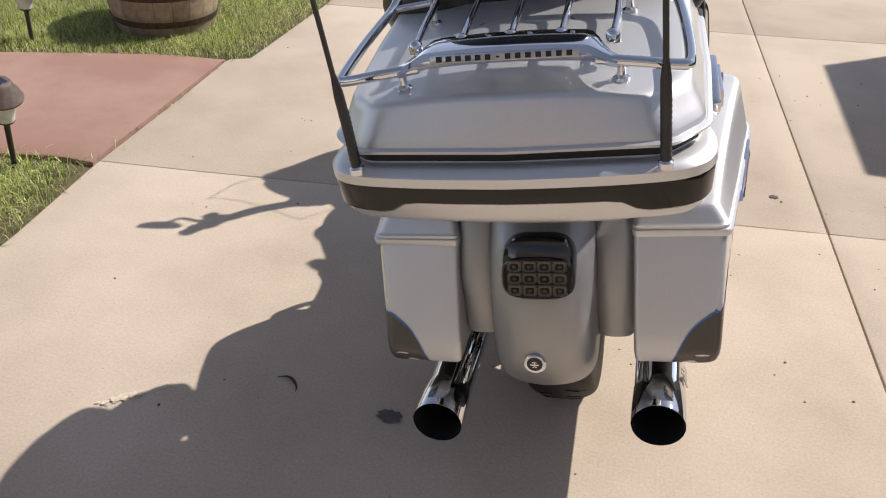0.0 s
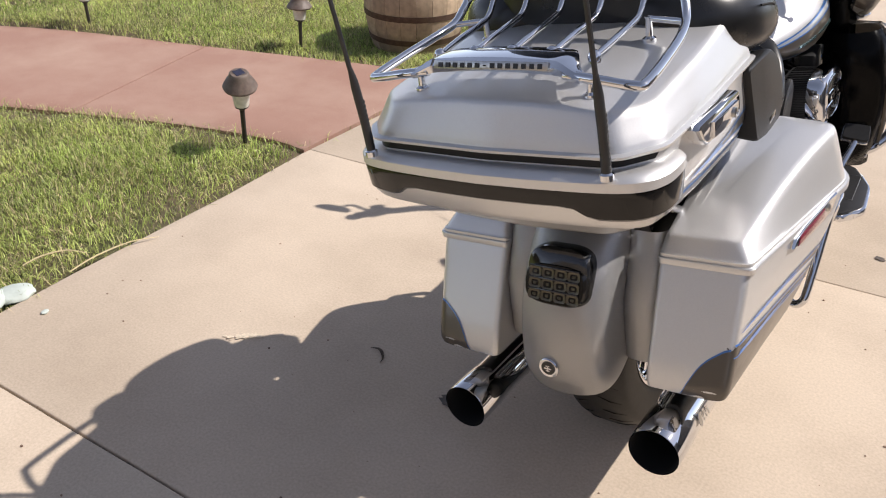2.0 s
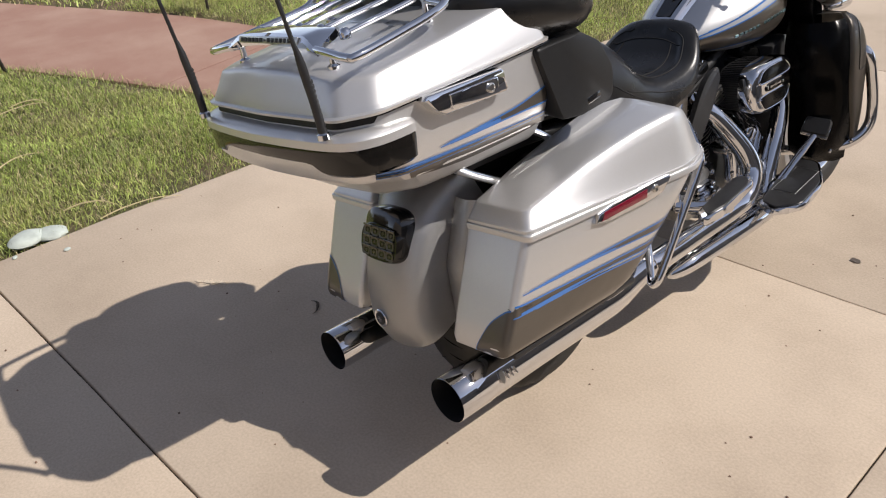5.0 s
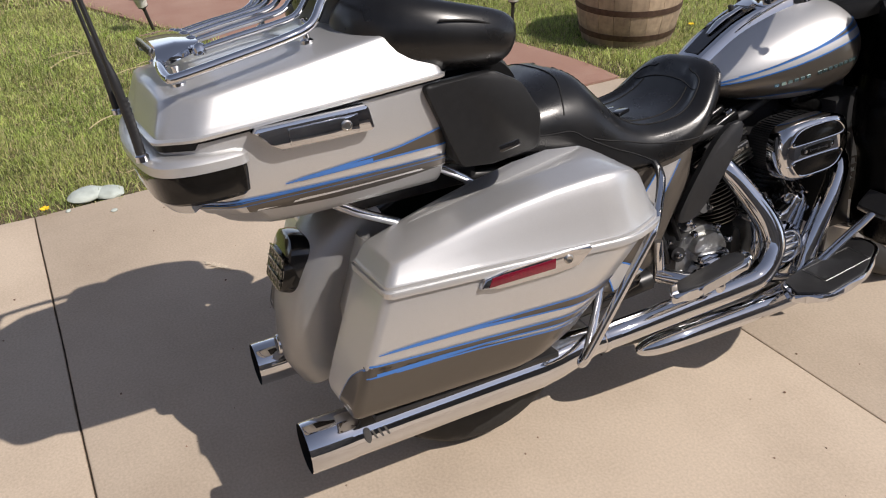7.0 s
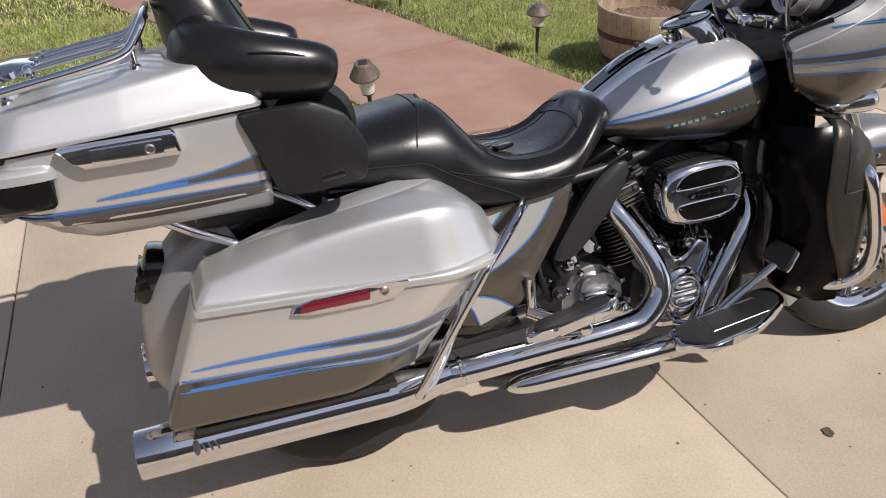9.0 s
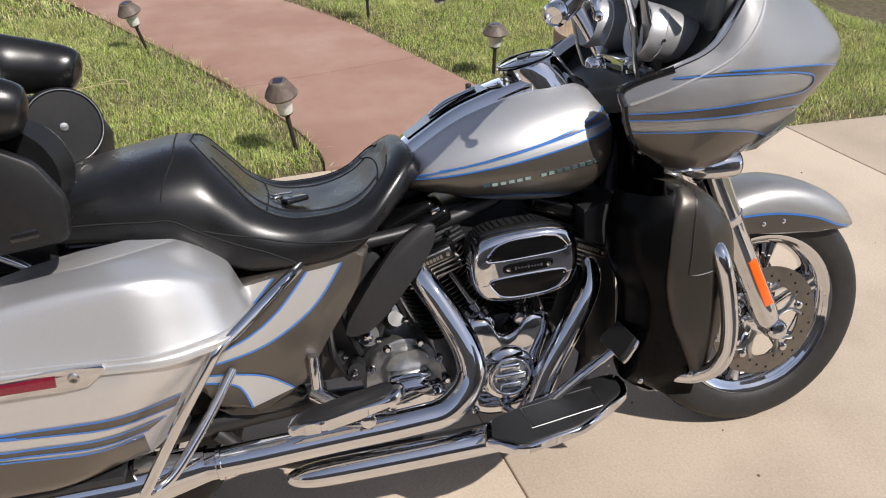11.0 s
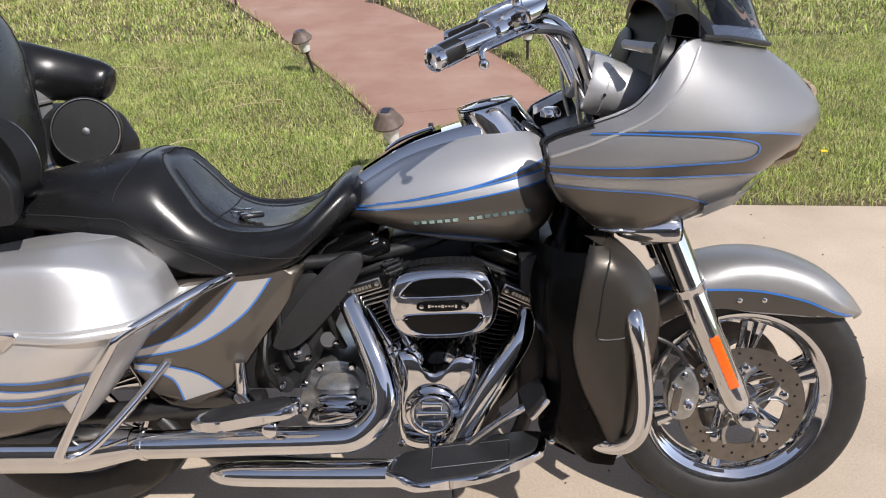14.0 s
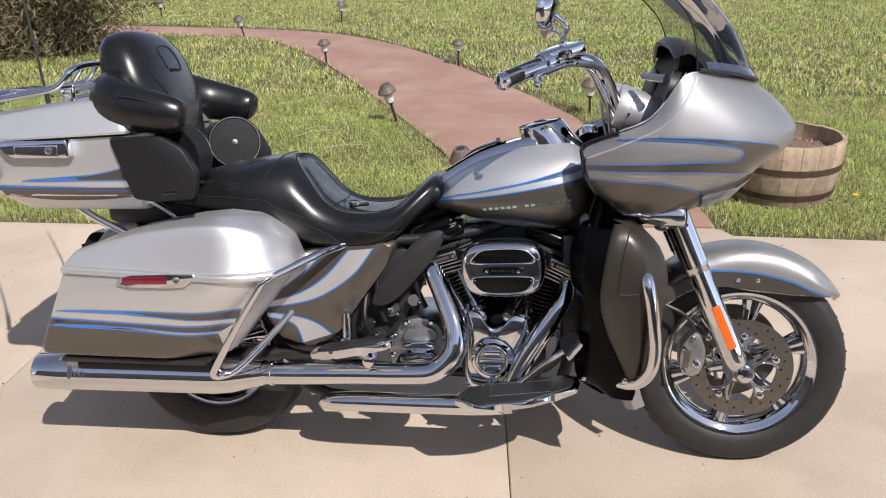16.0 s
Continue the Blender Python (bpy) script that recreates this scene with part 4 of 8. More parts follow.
bm = BM()
add_grid(bm, [lamp_ring(0.066, 0.074, -0.05), lamp_ring(0.067, 0.074, 0.020), lamp_ring(0.066, 0.072, 0.046), lamp_ring(0.062, 0.067, 0.060), lamp_ring(0.052, 0.056, 0.066), lamp_ring(0.02, 0.02, 0.068)], True, True, True)
tail = part("tail_lamp", bm, GLOSS, rfender, "smoked tail lamp with rows of diodes in a gloss black housing")
UP = 1 if (LAMP.to_3x3() @ Vector((0, 1, 0))).z > 0 else -1
bm = BM()
add_grid(bm, [lamp_ring(0.0655, 0.052, 0.030, -0.021 * UP), lamp_ring(0.0665, 0.053, 0.050, -0.021 * UP), lamp_ring(0.065, 0.051, 0.064, -0.021 * UP), lamp_ring(0.061, 0.047, 0.0705, -0.021 * UP), lamp_ring(0.02, 0.015, 0.0712, -0.021 * UP)], True, True, True)
lens_ = part("lens", bm, SMOKE, tail, "smoked lens")
for j in range(3):
    bm = BM()
    for i in range(4):
        m = LAMP @ pose((i - 1.5) * 0.0305, (0.003 - j * 0.025) * UP, 0.0716)
        add_grid(bm, [[m @ Vector((hx * a, hy * b, d)) for a, b in ((-1, -0.6), (-0.7, -1), (0.7, -1), (1, -0.6), (1, 0.6), (0.7, 1), (-0.7, 1), (-1, 0.6))] for hx, hy, d in ((0.0145, 0.0105, -0.003), (0.0145, 0.0105, 0.0008), (0.0125, 0.0088, 0.0006), (0.005, 0.004, -0.0022), (0.003, 0.0025, 0.0006))], True, True, True)
    part_each("diode", bm, LED, lens_)
bm = BM()
for y in (0.0155, -0.0095, -0.0345):
    add_box(bm, (0.118, 0.0042, 0.006), LAMP @ pose(0, y * UP, 0.0725), 0.001)
part_each("lens_rib", bm, GLOSS, lens_)


# ---- side cases ----
def plan(ins, zk, s):
    """The outline of a side case from above, drawn in by ins; zk: 0 at the bottom, 1 at the seam."""
    fr, re = 0.155 + 0.210 * zk, -0.412 + 0.117 * zk
    xr, xf = 0.362 + 0.010 * zk - ins, 0.372 + 0.072 * min(1, zk * 1.25) - ins
    key = [(0.188 + ins * 0.3, re + ins), (xr, re + 0.004 + ins), (xf, fr - 0.15 - ins * 0.5), (xf - 0.055, fr - 0.045 - ins), (0.300 - ins * 0.5, fr - ins), (0.188 + ins * 0.3, fr - 0.006 - ins)]
    return [(s * q.x, q.y) for q in fillet(key, (0.014, 0.022, 0.16, 0.09, 0.09, 0.014), 8, 5)]


crease_z = spl([-0.42, -0.27, -0.20, -0.10, 0.03, 0.14, 0.22, 0.28, 0.33, 0.40], [0.690, 0.703, 0.722, 0.750, 0.776, 0.790, 0.788, 0.768, 0.735, 0.69])
seam_z = spl([-0.45, 0.45], [0.672, 0.668])


def side_case(s):
    label = "silver hard side case with pewter lower edge, blue stripes and chrome latch"
    bm = BM()
    rows = []
    for z, ins in ((0.392, 0.05), (0.394, 0.025), (0.402, 0.010), (0.42, 0.002), (0.47, 0.0), (0.53, 0.0), (0.59, 0.0), (0.63, 0.0), (0.655, 0.001), (0.668, 0.002)):
        zk = (z - 0.395) / 0.275
        ring = plan(ins, zk, s)
        rows.append([(x, y, z + (0.0 if z < 0.6 else (seam_z(y) - 0.671) * (z - 0.6) / 0.07)) for x, y in ring])
    add_grid(bm, rows, True, True, True)
    body = part("side_case", bm, SILVER, bike, label)
    bm = BM()
    rows = []
    for h, ins in ((-0.022, -0.003), (-0.021, -0.0095), (-0.009, -0.0105), (-0.007, -0.0095), (-0.0062, -0.005), (0.0005, -0.0045), (0.002, -0.0015), (0.06, 0.001), (0.40, 0.008), (0.75, 0.016), (0.90, 0.020), (0.97, 0.0235), (1.005, 0.029), (1.025, 0.038), (1.06, 0.060), (1.10, 0.085), (1.12, 0.105)):
        ring = plan(ins, 1.0, s)
        row = []
        for x, y in ring:
            z = seam_z(y)
            row.append((x, y, z + h if h <= 0.0021 else z + 0.004 + h * (crease_z(y) - z)))
        rows.append(row)
    add_grid(bm, rows, True, True, True)
    part("lid", bm, SILVER, body, "silver domed lid")
    # chrome latch with red lens
    bm = BM()
    bend = (lambda y, z: s * (0.4225 - 0.012 + 0.118 * y + 0.05 * (z - 0.66)))
    out = [(-0.120, 0.622), (-0.104, 0.655), (0.118, 0.670), (0.125, 0.658), (0.092, 0.632), (0.082, 0.627)]
    add_prism(bm, [p[:] for p in rounded(out, 0.2, 1)], s * 0.0, s * 0.018, 0.004, bend=bend)
    latch = part("latch", bm, CHROME, body, "chrome latch frame")
    bm = BM()
    add_prism(bm, [(-0.102, 0.630), (-0.093, 0.6495), (0.042, 0.6585), (0.040, 0.637)], s * 0.014, s * 0.0205, 0.002, bend=bend)
    part("reflector", bm, RED_LENS, latch, "red reflector")
    bm = BM()
    c = Vector((s * 0.4335, 0.070, 0.650))
    add_lathe(bm, [(0.010, -0.004 * s), (0.010, 0.004 * s), (0.007, 0.0055 * s), (0.0, 0.004 * s)], xturn(c), 18)
    part("lock", bm, STEEL, latch)
    # paint
    tr = tree_of(body)
    f = (s, 0, 0)
    if s > 0:
        bm = BM()
        lay(bm, tr, [(-0.404, 0.392), (-0.2, 0.392), (0.14, 0.392)], [(-0.385, 0.513), (-0.36, 0.512), (-0.23, 0.503), (0.145, 0.476)], 60, 10, frm=f)
        lay(bm, tr, [(-0.31, 0.5365), (-0.10, 0.5385), (0.21, 0.528)], [(-0.31, 0.5375), (-0.103, 0.546), (0.225, 0.5545)], 40, 3, frm=f)
        lay(bm, tr, [(-0.34, 0.493), (-0.11, 0.496), (0.155, 0.487)], [(-0.36, 0.514), (-0.23, 0.514), (0.19, 0.508)], 40, 3, frm=f)
        part("case_graphic", bm, PEWTER, body, "pewter painted flames")
        bm = BM()
        lay(bm, tr, [(-0.33, 0.535), (-0.2, 0.5365), (-0.05, 0.5385)], [(-0.33, 0.537), (-0.2, 0.5455), (-0.05, 0.5425)], 30, 1, 0.002, f)
        lay(bm, tr, [(-0.36, 0.490), (-0.25, 0.4915), (-0.1, 0.4975)], [(-0.36, 0.492), (-0.25, 0.5005), (-0.1, 0.501)], 30, 1, 0.002, f)
        for line in ([(-0.31, 0.5375), (-0.103, 0.547), (0.225, 0.5555)], [(-0.12, 0.5395), (0.21, 0.528)], [(-0.385, 0.514), (-0.35, 0.515), (-0.23, 0.513), (0.19, 0.508)], [(-0.34, 0.496), (-0.11, 0.499), (0.155, 0.488)], [(-0.30, 0.4905), (-0.11, 0.490), (0.145, 0.4765)]):
            stripe(bm, tr, line, 0.004, frm=f)
        part("pinstripe", bm, BLUE, body)
    # lower rear corner, seen from behind
    bm = BM()
    low = [(s * 0.357, 0.39), (s * 0.34, 0.39), (s * 0.30, 0.39), (s * 0.262, 0.39)]
    up = [(s * 0.358, 0.508), (s * 0.34, 0.500), (s * 0.30, 0.465), (s * 0.262, 0.395)]
    lay_back(bm, tr, low, up, 24, 8, 0.0008)
    inset = spl([0.392, 0.394, 0.402, 0.42, 0.47, 0.53], [0.05, 0.025, 0.010, 0.002, 0.0, 0.0])
    cols = range(13, 23)
    rows = []
    for k in range(11):
        f = k / 10
        row = []
        for i in cols:
            z = 0.3945 + f * (0.5005 + 0.0125 * min(1, (i - 13) / 8) - 0.3945)
            row.append((*plan(inset(z) - 0.0009, (z - 0.395) / 0.275, s)[i], z))
        rows.append(row)
    add_grid(bm, rows)
    part("corner_graphic", bm, PEWTER, body)
    bm = BM()
    lay_back(bm, tr, [(a, b - 0.002) for a, b in up], [(a, b + 0.002) for a, b in up], 24, 1, 0.002)
    part("pinstripe", bm, BLUE, body)
    return body


def lay_back(bm, tree, lower, upper, nu, nv, lift):
    """Paint laid on a surface as seen from behind, with lines in (x, z)."""
    lo, hi = catmull([(*p, 0) for p in lower], 8), catmull([(*p, 0) for p in upper], 8)
    grid = []
    for a, b in zip(lo, hi):
        row = []
        for j in range(nv + 1):
            p = a.lerp(b, j / nv)
            hit, nrm, _, _ = tree.ray_cast(Vector((p.x, -3, p.y)), Vector((0, 1, 0)))
            row.append(None if hit is None else bm.verts.new(hit + (nrm if nrm.y < 0 else -nrm) * lift))
        grid.append(row)
    for r0, r1 in zip(grid, grid[1:]):
        for j in range(nv):
            q = (r0[j], r0[j + 1], r1[j + 1], r1[j])
            if all(v is not None for v in q):
                bm.faces.new(q)


side_case(1)
# black plates added under the cases so the silencers reflect dark
for s in (1, -1):
    bm = BM()
    add_box(bm, (0.13, 0.44, 0.016), pose(s * 0.275, -0.13, 0.379 - (0.025 if s < 0 else 0)), 0.005)
    part("case_bracket", bm, SATIN, bike, "added black plate under the side case that darkens the silencer's reflections")
side_case(-1).location = (0, 0, -0.025)

# exhaust: silencers, header pipes and the lower shield
for s in (1, -1):
    bm = BM()
    x = 0.240 * s
    dz = 0.0 if s > 0 else -0.03
    add_tube(bm, [(x, -0.486, 0.303 + dz), (x, -0.484, 0.303 + dz), (x, -0.39, 0.303 + dz), (x, -0.385, 0.303 + dz), (x, 0.08, 0.305 + dz), (x, 0.13, 0.308 + dz), (x * 1.04, 0.235, 0.324 + dz)], [0.0555, 0.0565, 0.0565, 0.055, 0.055, 0.052, 0.036], 36, 1, caps=False)
    muff = part("silencer", bm, CHROME, bike, "long chrome exhaust silencer")
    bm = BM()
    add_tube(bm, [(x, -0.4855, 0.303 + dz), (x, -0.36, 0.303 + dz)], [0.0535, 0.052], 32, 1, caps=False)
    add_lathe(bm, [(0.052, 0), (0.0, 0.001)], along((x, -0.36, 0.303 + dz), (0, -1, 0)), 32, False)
    part("pipe_mouth", bm, HOLE, muff, "black pipe mouth")
bm = BM()
add_lathe(bm, [(0.011, 0), (0.011, 0.002), (0.0, 0.0025)], along((0.2935, -0.36, 0.318), (1, 0, 0.28)) @ Matrix.Diagonal((0.7, 1.6, 1, 1)), 16)
for k in range(3):
    add_box(bm, (0.004, 0.022, 0.001), along((0.2935, -0.345 + 0.014 * k, 0.315), (1, 0, 0.25)) @ pose(0, 0, 0.002, 0, 0, 20), 0)
part_each("silencer_mark", bm, STEEL, bike)
bm = BM()
add_tube(bm, [(0.25, 0.225, 0.322), (0.262, 0.30, 0.328), (0.266, 0.50, 0.336), (0.266, 0.66, 0.340), (0.262, 0.742, 0.350), (0.252, 0.797, 0.405), (0.232, 0.798, 0.47), (0.195, 0.764, 0.55), (0.155, 0.726, 0.62), (0.11, 0.706, 0.66)], [0.034, 0.032, 0.032, 0.032, 0.033, 0.033, 0.032, 0.030, 0.028, 0.026], 20, 6)
rear_pipe = part("rear_header_pipe", bm, CHROME, bike, "chrome exhaust header shield")
bm = BM()
add_lathe(bm, [(0.034, -0.006), (0.0365, -0.004), (0.0365, 0.004), (0.034, 0.006)], along((0.256, 0.26, 0.325), (0.1, 1, 0.06)), 28, False)
part("pipe_clamp", bm, CHROME, rear_pipe)
bm = BM()
add_tube(bm, [(0.13, 1.115, 0.60), (0.175, 1.105, 0.55), (0.195, 1.05, 0.46), (0.200, 0.99, 0.36), (0.205, 0.95, 0.28), (0.22, 0.90, 0.245), (0.235, 0.80, 0.24)], [0.025, 0.027, 0.029, 0.029, 0.028, 0.028, 0.028], 18, 6)
part("front_header_pipe", bm, CHROME, bike, "chrome exhaust header shield")
bm = BM()
add_tube(bm, [(0.215, 0.395, 0.222), (0.222, 0.40, 0.228), (0.235, 0.44, 0.236), (0.245, 0.52, 0.242), (0.25, 0.70, 0.244), (0.25, 0.86, 0.246), (0.24, 0.96, 0.25)], [0.008, 0.018, 0.027, 0.0295, 0.0295, 0.0295, 0.028], 20, 5)
part("lower_pipe", bm, CHROME, bike, "chrome lower exhaust shield")

# ---- top case ----
def case_plan(ins, rear, half, front=-0.10, fins=0.0):
    """The outline of the top case from above, drawn in by ins, and by fins more at its front."""
    r, h, f = rear + ins, half - ins, front - ins * 0.4 - fins
    key = [(0.0, r), (h - 0.06, r + 0.012), (h - 0.004, r + 0.075), (h, -0.35), (h - 0.006, f), (0.0, f), (-h + 0.006, f), (-h, -0.35), (-h + 0.004, r + 0.075), (-h + 0.06, r + 0.012)]
    return [q[:] for q in fillet(key, (0.5, 0.05, 0.06, 0.4, 0.022, 0.1, 0.022, 0.4, 0.06, 0.05), 5, 5)]


def lip_z(y):
    return 1.006 + (y + 0.63) * 0.052


bm = BM()
rows = []
for z, rear, half, ins in ((0.806, -0.512, 0.215, 0.02), (0.808, -0.522, 0.225, 0.0), (0.822, -0.542, 0.244, 0), (0.852, -0.574, 0.266, 0), (0.854, -0.580, 0.275, 0), (0.900, -0.625, 0.292, 0), (0.94, -0.632, 0.298, 0), (0.99, -0.634, 0.300, 0), (0.998, -0.634, 0.300, 0)):
    rows.append([(x, y, z + (lip_z(y) - 1.006 if z > 0.95 else 0)) for x, y in case_plan(ins, rear, half)])
add_grid(bm, rows, True, True, True)
case = part("top_case", bm, SILVER, bike, "silver hard top case with wrap-round lamp and blue stripes")
bm = BM()
rows = []
for ins, h in ((0.012, -0.018), (-0.002, -0.018), (-0.002, 0.001), (0.012, 0.001)):
    rows.append([(x, y, lip_z(y) + (h if y < -0.57 or h > 0 else -0.008)) for x, y in case_plan(ins, -0.634, 0.300)])
add_grid(bm, rows, True)
part("seal", bm, MATTE, case, "black rubber seal")


def case_top(x, y):
    return 1.062 + (y + 0.61) * 0.138 + 0.026 * (1 - min(1, abs(x) / 0.29) ** 2)


bm = BM()
rows = []
for k, ins, fins in ((-1.3, -0.001, 0), (-1.28, -0.011, 0), (-0.4, -0.0125, 0), (-0.25, -0.011, 0), (-0.15, -0.0075, 0), (-0.05, -0.0065, 0), (0.0, -0.004, 0), (0.01, -0.002, 0), (0.08, -0.001, 0.002), (0.35, 0.006, 0.014), (0.7, 0.014, 0.032), (0.88, 0.0185, 0.044), (0.96, 0.0215, 0.050), (0.995, 0.027, 0.056), (1.0, 0.036, 0.062), (1.0, 0.06, 0.08), (1.0, 0.10, 0.10), (1.0, 0.16, 0.14), (1.0, 0.22, 0.16)):
    row = []
    for x, y in case_plan(ins, -0.634, 0.302, fins=fins):
        base = lip_z(y) + 0.012
        row.append((x, y, lip_z(y) + 0.006 + 0.006 * k if k <= 0 else base + k * (case_top(x, y) - base)))
    rows.append(row)
add_grid(bm, rows, True, True, True)
lid = part("lid", bm, SILVER, case, "silver lid with a stepped lip")

# the wrap-round lamp and its shelf
wrap = [(0.298, -0.485), (0.313, -0.500), (0.319, -0.54), (0.317, -0.585), (0.300, -0.622), (0.265, -0.645), (0.20, -0.658), (0.10, -0.667), (0.0, -0.671)]
wrap = catmull([(*p, 0) for p in wrap], 4)
wrap = wrap + [Vector((-p.x, p.y, 0)) for p in wrap[-2::-1]]


def wrap_part(name, sec, mat, label, trim=0):
    """A strip bent round the case: sec of (drawn in by, height)."""
    bm = BM()
    rows = []
    pts = wrap[trim:len(wrap) - trim]
    for i, p in enumerate(pts):
        d = (pts[min(i + 1, len(pts) - 1)] - pts[max(i - 1, 0)]).normalized()
        inn = Vector((-d.y, d.x, 0)) * -1
        if inn.dot(Vector((0, -0.4, 0)) - p) < 0:
            inn = -inn
        rows.append([(p + inn * a).to_tuple()[:2] + (z(p.x, p.y) if callable(z) else z,) for a, z in sec])
    add_grid(bm, rows, True, True, True)
    return part(name, bm, mat, case, label)


def band_low(x, y):
    k = min(max((abs(x) - 0.165) / 0.05, 0), 1)
    return 0.918 - 0.019 * k * k * (3 - 2 * k)


wrap_part("lamp_shelf", [(0.06, 0.986), (0.02, 0.984), (0.006, 0.979), (0.0, 0.972), (0.0, 0.956), (0.06, 0.954)], SILVER, "silver moulded shelf")
band = wrap_part("lamp_band", [(0.06, 0.955), (0.003, 0.955), (0.002, 0.947), (0.006, lambda x, y: band_low(x, y) + 0.008), (0.016, band_low), (0.06, band_low)], SMOKE, "dark smoked wrap-round tail lamp", 2)
wrap_part("lower_rim", [(0.06, 0.926), (0.010, 0.926), (0.014, 0.896), (0.024, 0.884), (0.07, 0.882)], SILVER, "", 14)
bm = BM()
add_grid(bm, [[(x, y, z) for x, y in case_plan(-0.0015, rear, half)] for z, rear, half in ((0.869, -0.595, 0.2808), (0.879, -0.606, 0.2848))], True)
part("pinstripe", bm, BLUE, case)
bm = BM()
add_grid(bm, [[(x, y, z) for x, y in case_plan(-0.0025, rear, half)] for z, rear, half in ((0.8712, -0.5972, 0.2817), (0.8768, -0.6036, 0.2839))], True)
part("case_line", bm, PEWTER, case)
# latches of the top case
for s in (1, -1):
    bm = BM()
    pts = [(-0.476, 1.006), (-0.468, 1.013), (-0.27, 1.016), (-0.263, 1.010), (-0.257, 0.972), (-0.264, 0.967), (-0.43, 0.966), (-0.450, 0.982)]
    add_prism(bm, pts, s * 0.296, s * 0.327, 0.006)
    hasp = part("latch", bm, CHROME, case, "chrome latch with key lock")
    bm = BM()
    add_prism(bm, [(-0.416, 1.003), (-0.288, 1.004), (-0.288, 0.972), (-0.416, 0.974)], s * 0.322, s * 0.333, 0.003)
    part("latch_lever", bm, CHROME, hasp)
    bm = BM()
    add_lathe(bm, [(0.010, 0.0), (0.010, 0.003 * s), (0.007, 0.004 * s), (0.006, 0.002 * s), (0.0, 0.002 * s)], xturn((s * 0.333, -0.312, 0.988)), 16)
    part("lock", bm, STEEL, hasp)

# paint on the right side of the case
tr = tree_of(case)
bm = BM()
lay(bm, tr, [(-0.404, 0.898), (-0.303, 0.900), (-0.210, 0.901), (-0.104, 0.903)], [(-0.403, 0.901), (-0.302, 0.909), (-0.209, 0.917), (-0.106, 0.938)], 30, 4)
lay(bm, tr, [(-0.50, 0.856), (-0.43, 0.846), (-0.33, 0.840), (-0.21, 0.842), (-0.106, 0.852)], [(-0.51, 0.883), (-0.43, 0.8805), (-0.33, 0.879), (-0.21, 0.876), (-0.104, 0.874)], 40, 4)
part("case_graphic", bm, PEWTER, case)
bm = BM()
lay(bm, tr, [(-0.43, 0.897), (-0.37, 0.898), (-0.26, 0.9005)], [(-0.43, 0.899), (-0.37, 0.905), (-0.26, 0.908)], 20, 1, 0.002)
stripe(bm, tr, [(-0.404, 0.901), (-0.302, 0.909), (-0.209, 0.917), (-0.106, 0.939)], 0.0035)
stripe(bm, tr, [(-0.404, 0.898), (-0.303, 0.8995), (-0.104, 0.902)], 0.0035)
stripe(bm, tr, [(-0.575, 0.886), (-0.43, 0.8815), (-0.33, 0.880), (-0.21, 0.877), (-0.104, 0.875)], 0.005)
part("pinstripe", bm, BLUE, case)

case.location.x = 0.014

# luggage rack
def over(x, y, h):
    return (x, y, case_top(x, y) + h)


rack_bm = BM()
for s in (1, -1):
    add_tube(rack_bm, [over(s * 0.140, -0.578, 0.040), over(s * 0.20, -0.584, 0.042), over(s * 0.262, -0.582, 0.042), over(s * 0.276, -0.566, 0.043), over(s * 0.272, -0.47, 0.044), over(s * 0.262, -0.38, 0.044), over(s * 0.25, -0.325, 0.048), over(s * 0.238, -0.298, 0.070), over(s * 0.222, -0.284, 0.088), over(s * 0.14, -0.280, 0.092), over(0, -0.279, 0.092)], 0.0088, 12, 5)
rack = part("luggage_rack", rack_bm, CHROME, bike, "chrome tubular luggage rack with five bars")
rack.location.x = 0.014
for k in range(5):
    x = (k - 2) * 0.082
    bm = BM()
    add_tube(bm, [over(x * 0.98, -0.512, 0.044), over(x, -0.44, 0.046), over(x, -0.37, 0.046), over(x, -0.325, 0.050), over(x, -0.298, 0.074), over(x, -0.281, 0.091)], [0.0055, 0.0062, 0.0062, 0.0062, 0.006, 0.005], 10, 5)
    part("rack_bar", bm, CHROME, rack)
    bm = BM()
    add_lathe(bm, [(0.012, -0.008), (0.012, 0.004), (0.009, 0.010), (0.004, 0.013)], Matrix.Translation(over(x * 0.98, -0.508, 0.043)), 14)
    part("bar_socket", bm, CHROME, rack)
bm = BM()
rows = []
for i in range(33):
    x = -0.172 + 0.344 * i / 32
    k = min(max((0.172 - abs(x)) / 0.05, 0), 1)
    k = k * k * (3 - 2 * k)
    y, z = -0.582 + 0.006 * k, case_top(x, -0.56) + 0.037 + 0.012 * k
    dpt, th = 0.009 + 0.048 * k, 0.009 + 0.005 * k
    rows.append([(x, y - 0.004, z - th), (x, y - 0.010, z), (x, y - 0.004, z + th * 0.8), (x, y + dpt * 0.6, z + th), (x, y + dpt * 1.3, z + th * 0.7), (x, y + dpt * 1.4, z - th * 0.3), (x, y + dpt * 0.5, z - th)])
add_grid(bm, rows, True, True, True)
bridge = part("rack_bridge", bm, CHROME, rack, "chrome bridge with a raised name bar")
bm = BM()
add_box(bm, (0.232, 0.004, 0.014), Matrix.Translation((0, -0.5875, case_top(0, -0.56) + 0.0475)) @ pose(0, 0, 0, -18, 0, 0), 0.001)
plate = part("name_plate", bm, STEEL, bridge)
bm = BM()
for k in range(14):
    add_box(bm, (0.0085 if k != 6 else 0.005, 0.002, 0.0085 if k != 6 else 0.0025), Matrix.Translation((-0.101 + 0.0156 * k, -0.5902, case_top(0, -0.56) + 0.0478)) @ pose(0, 0, 0, -18, 0, 0), 0)
part_each("plate_bar", bm, DARK_INK, plate)
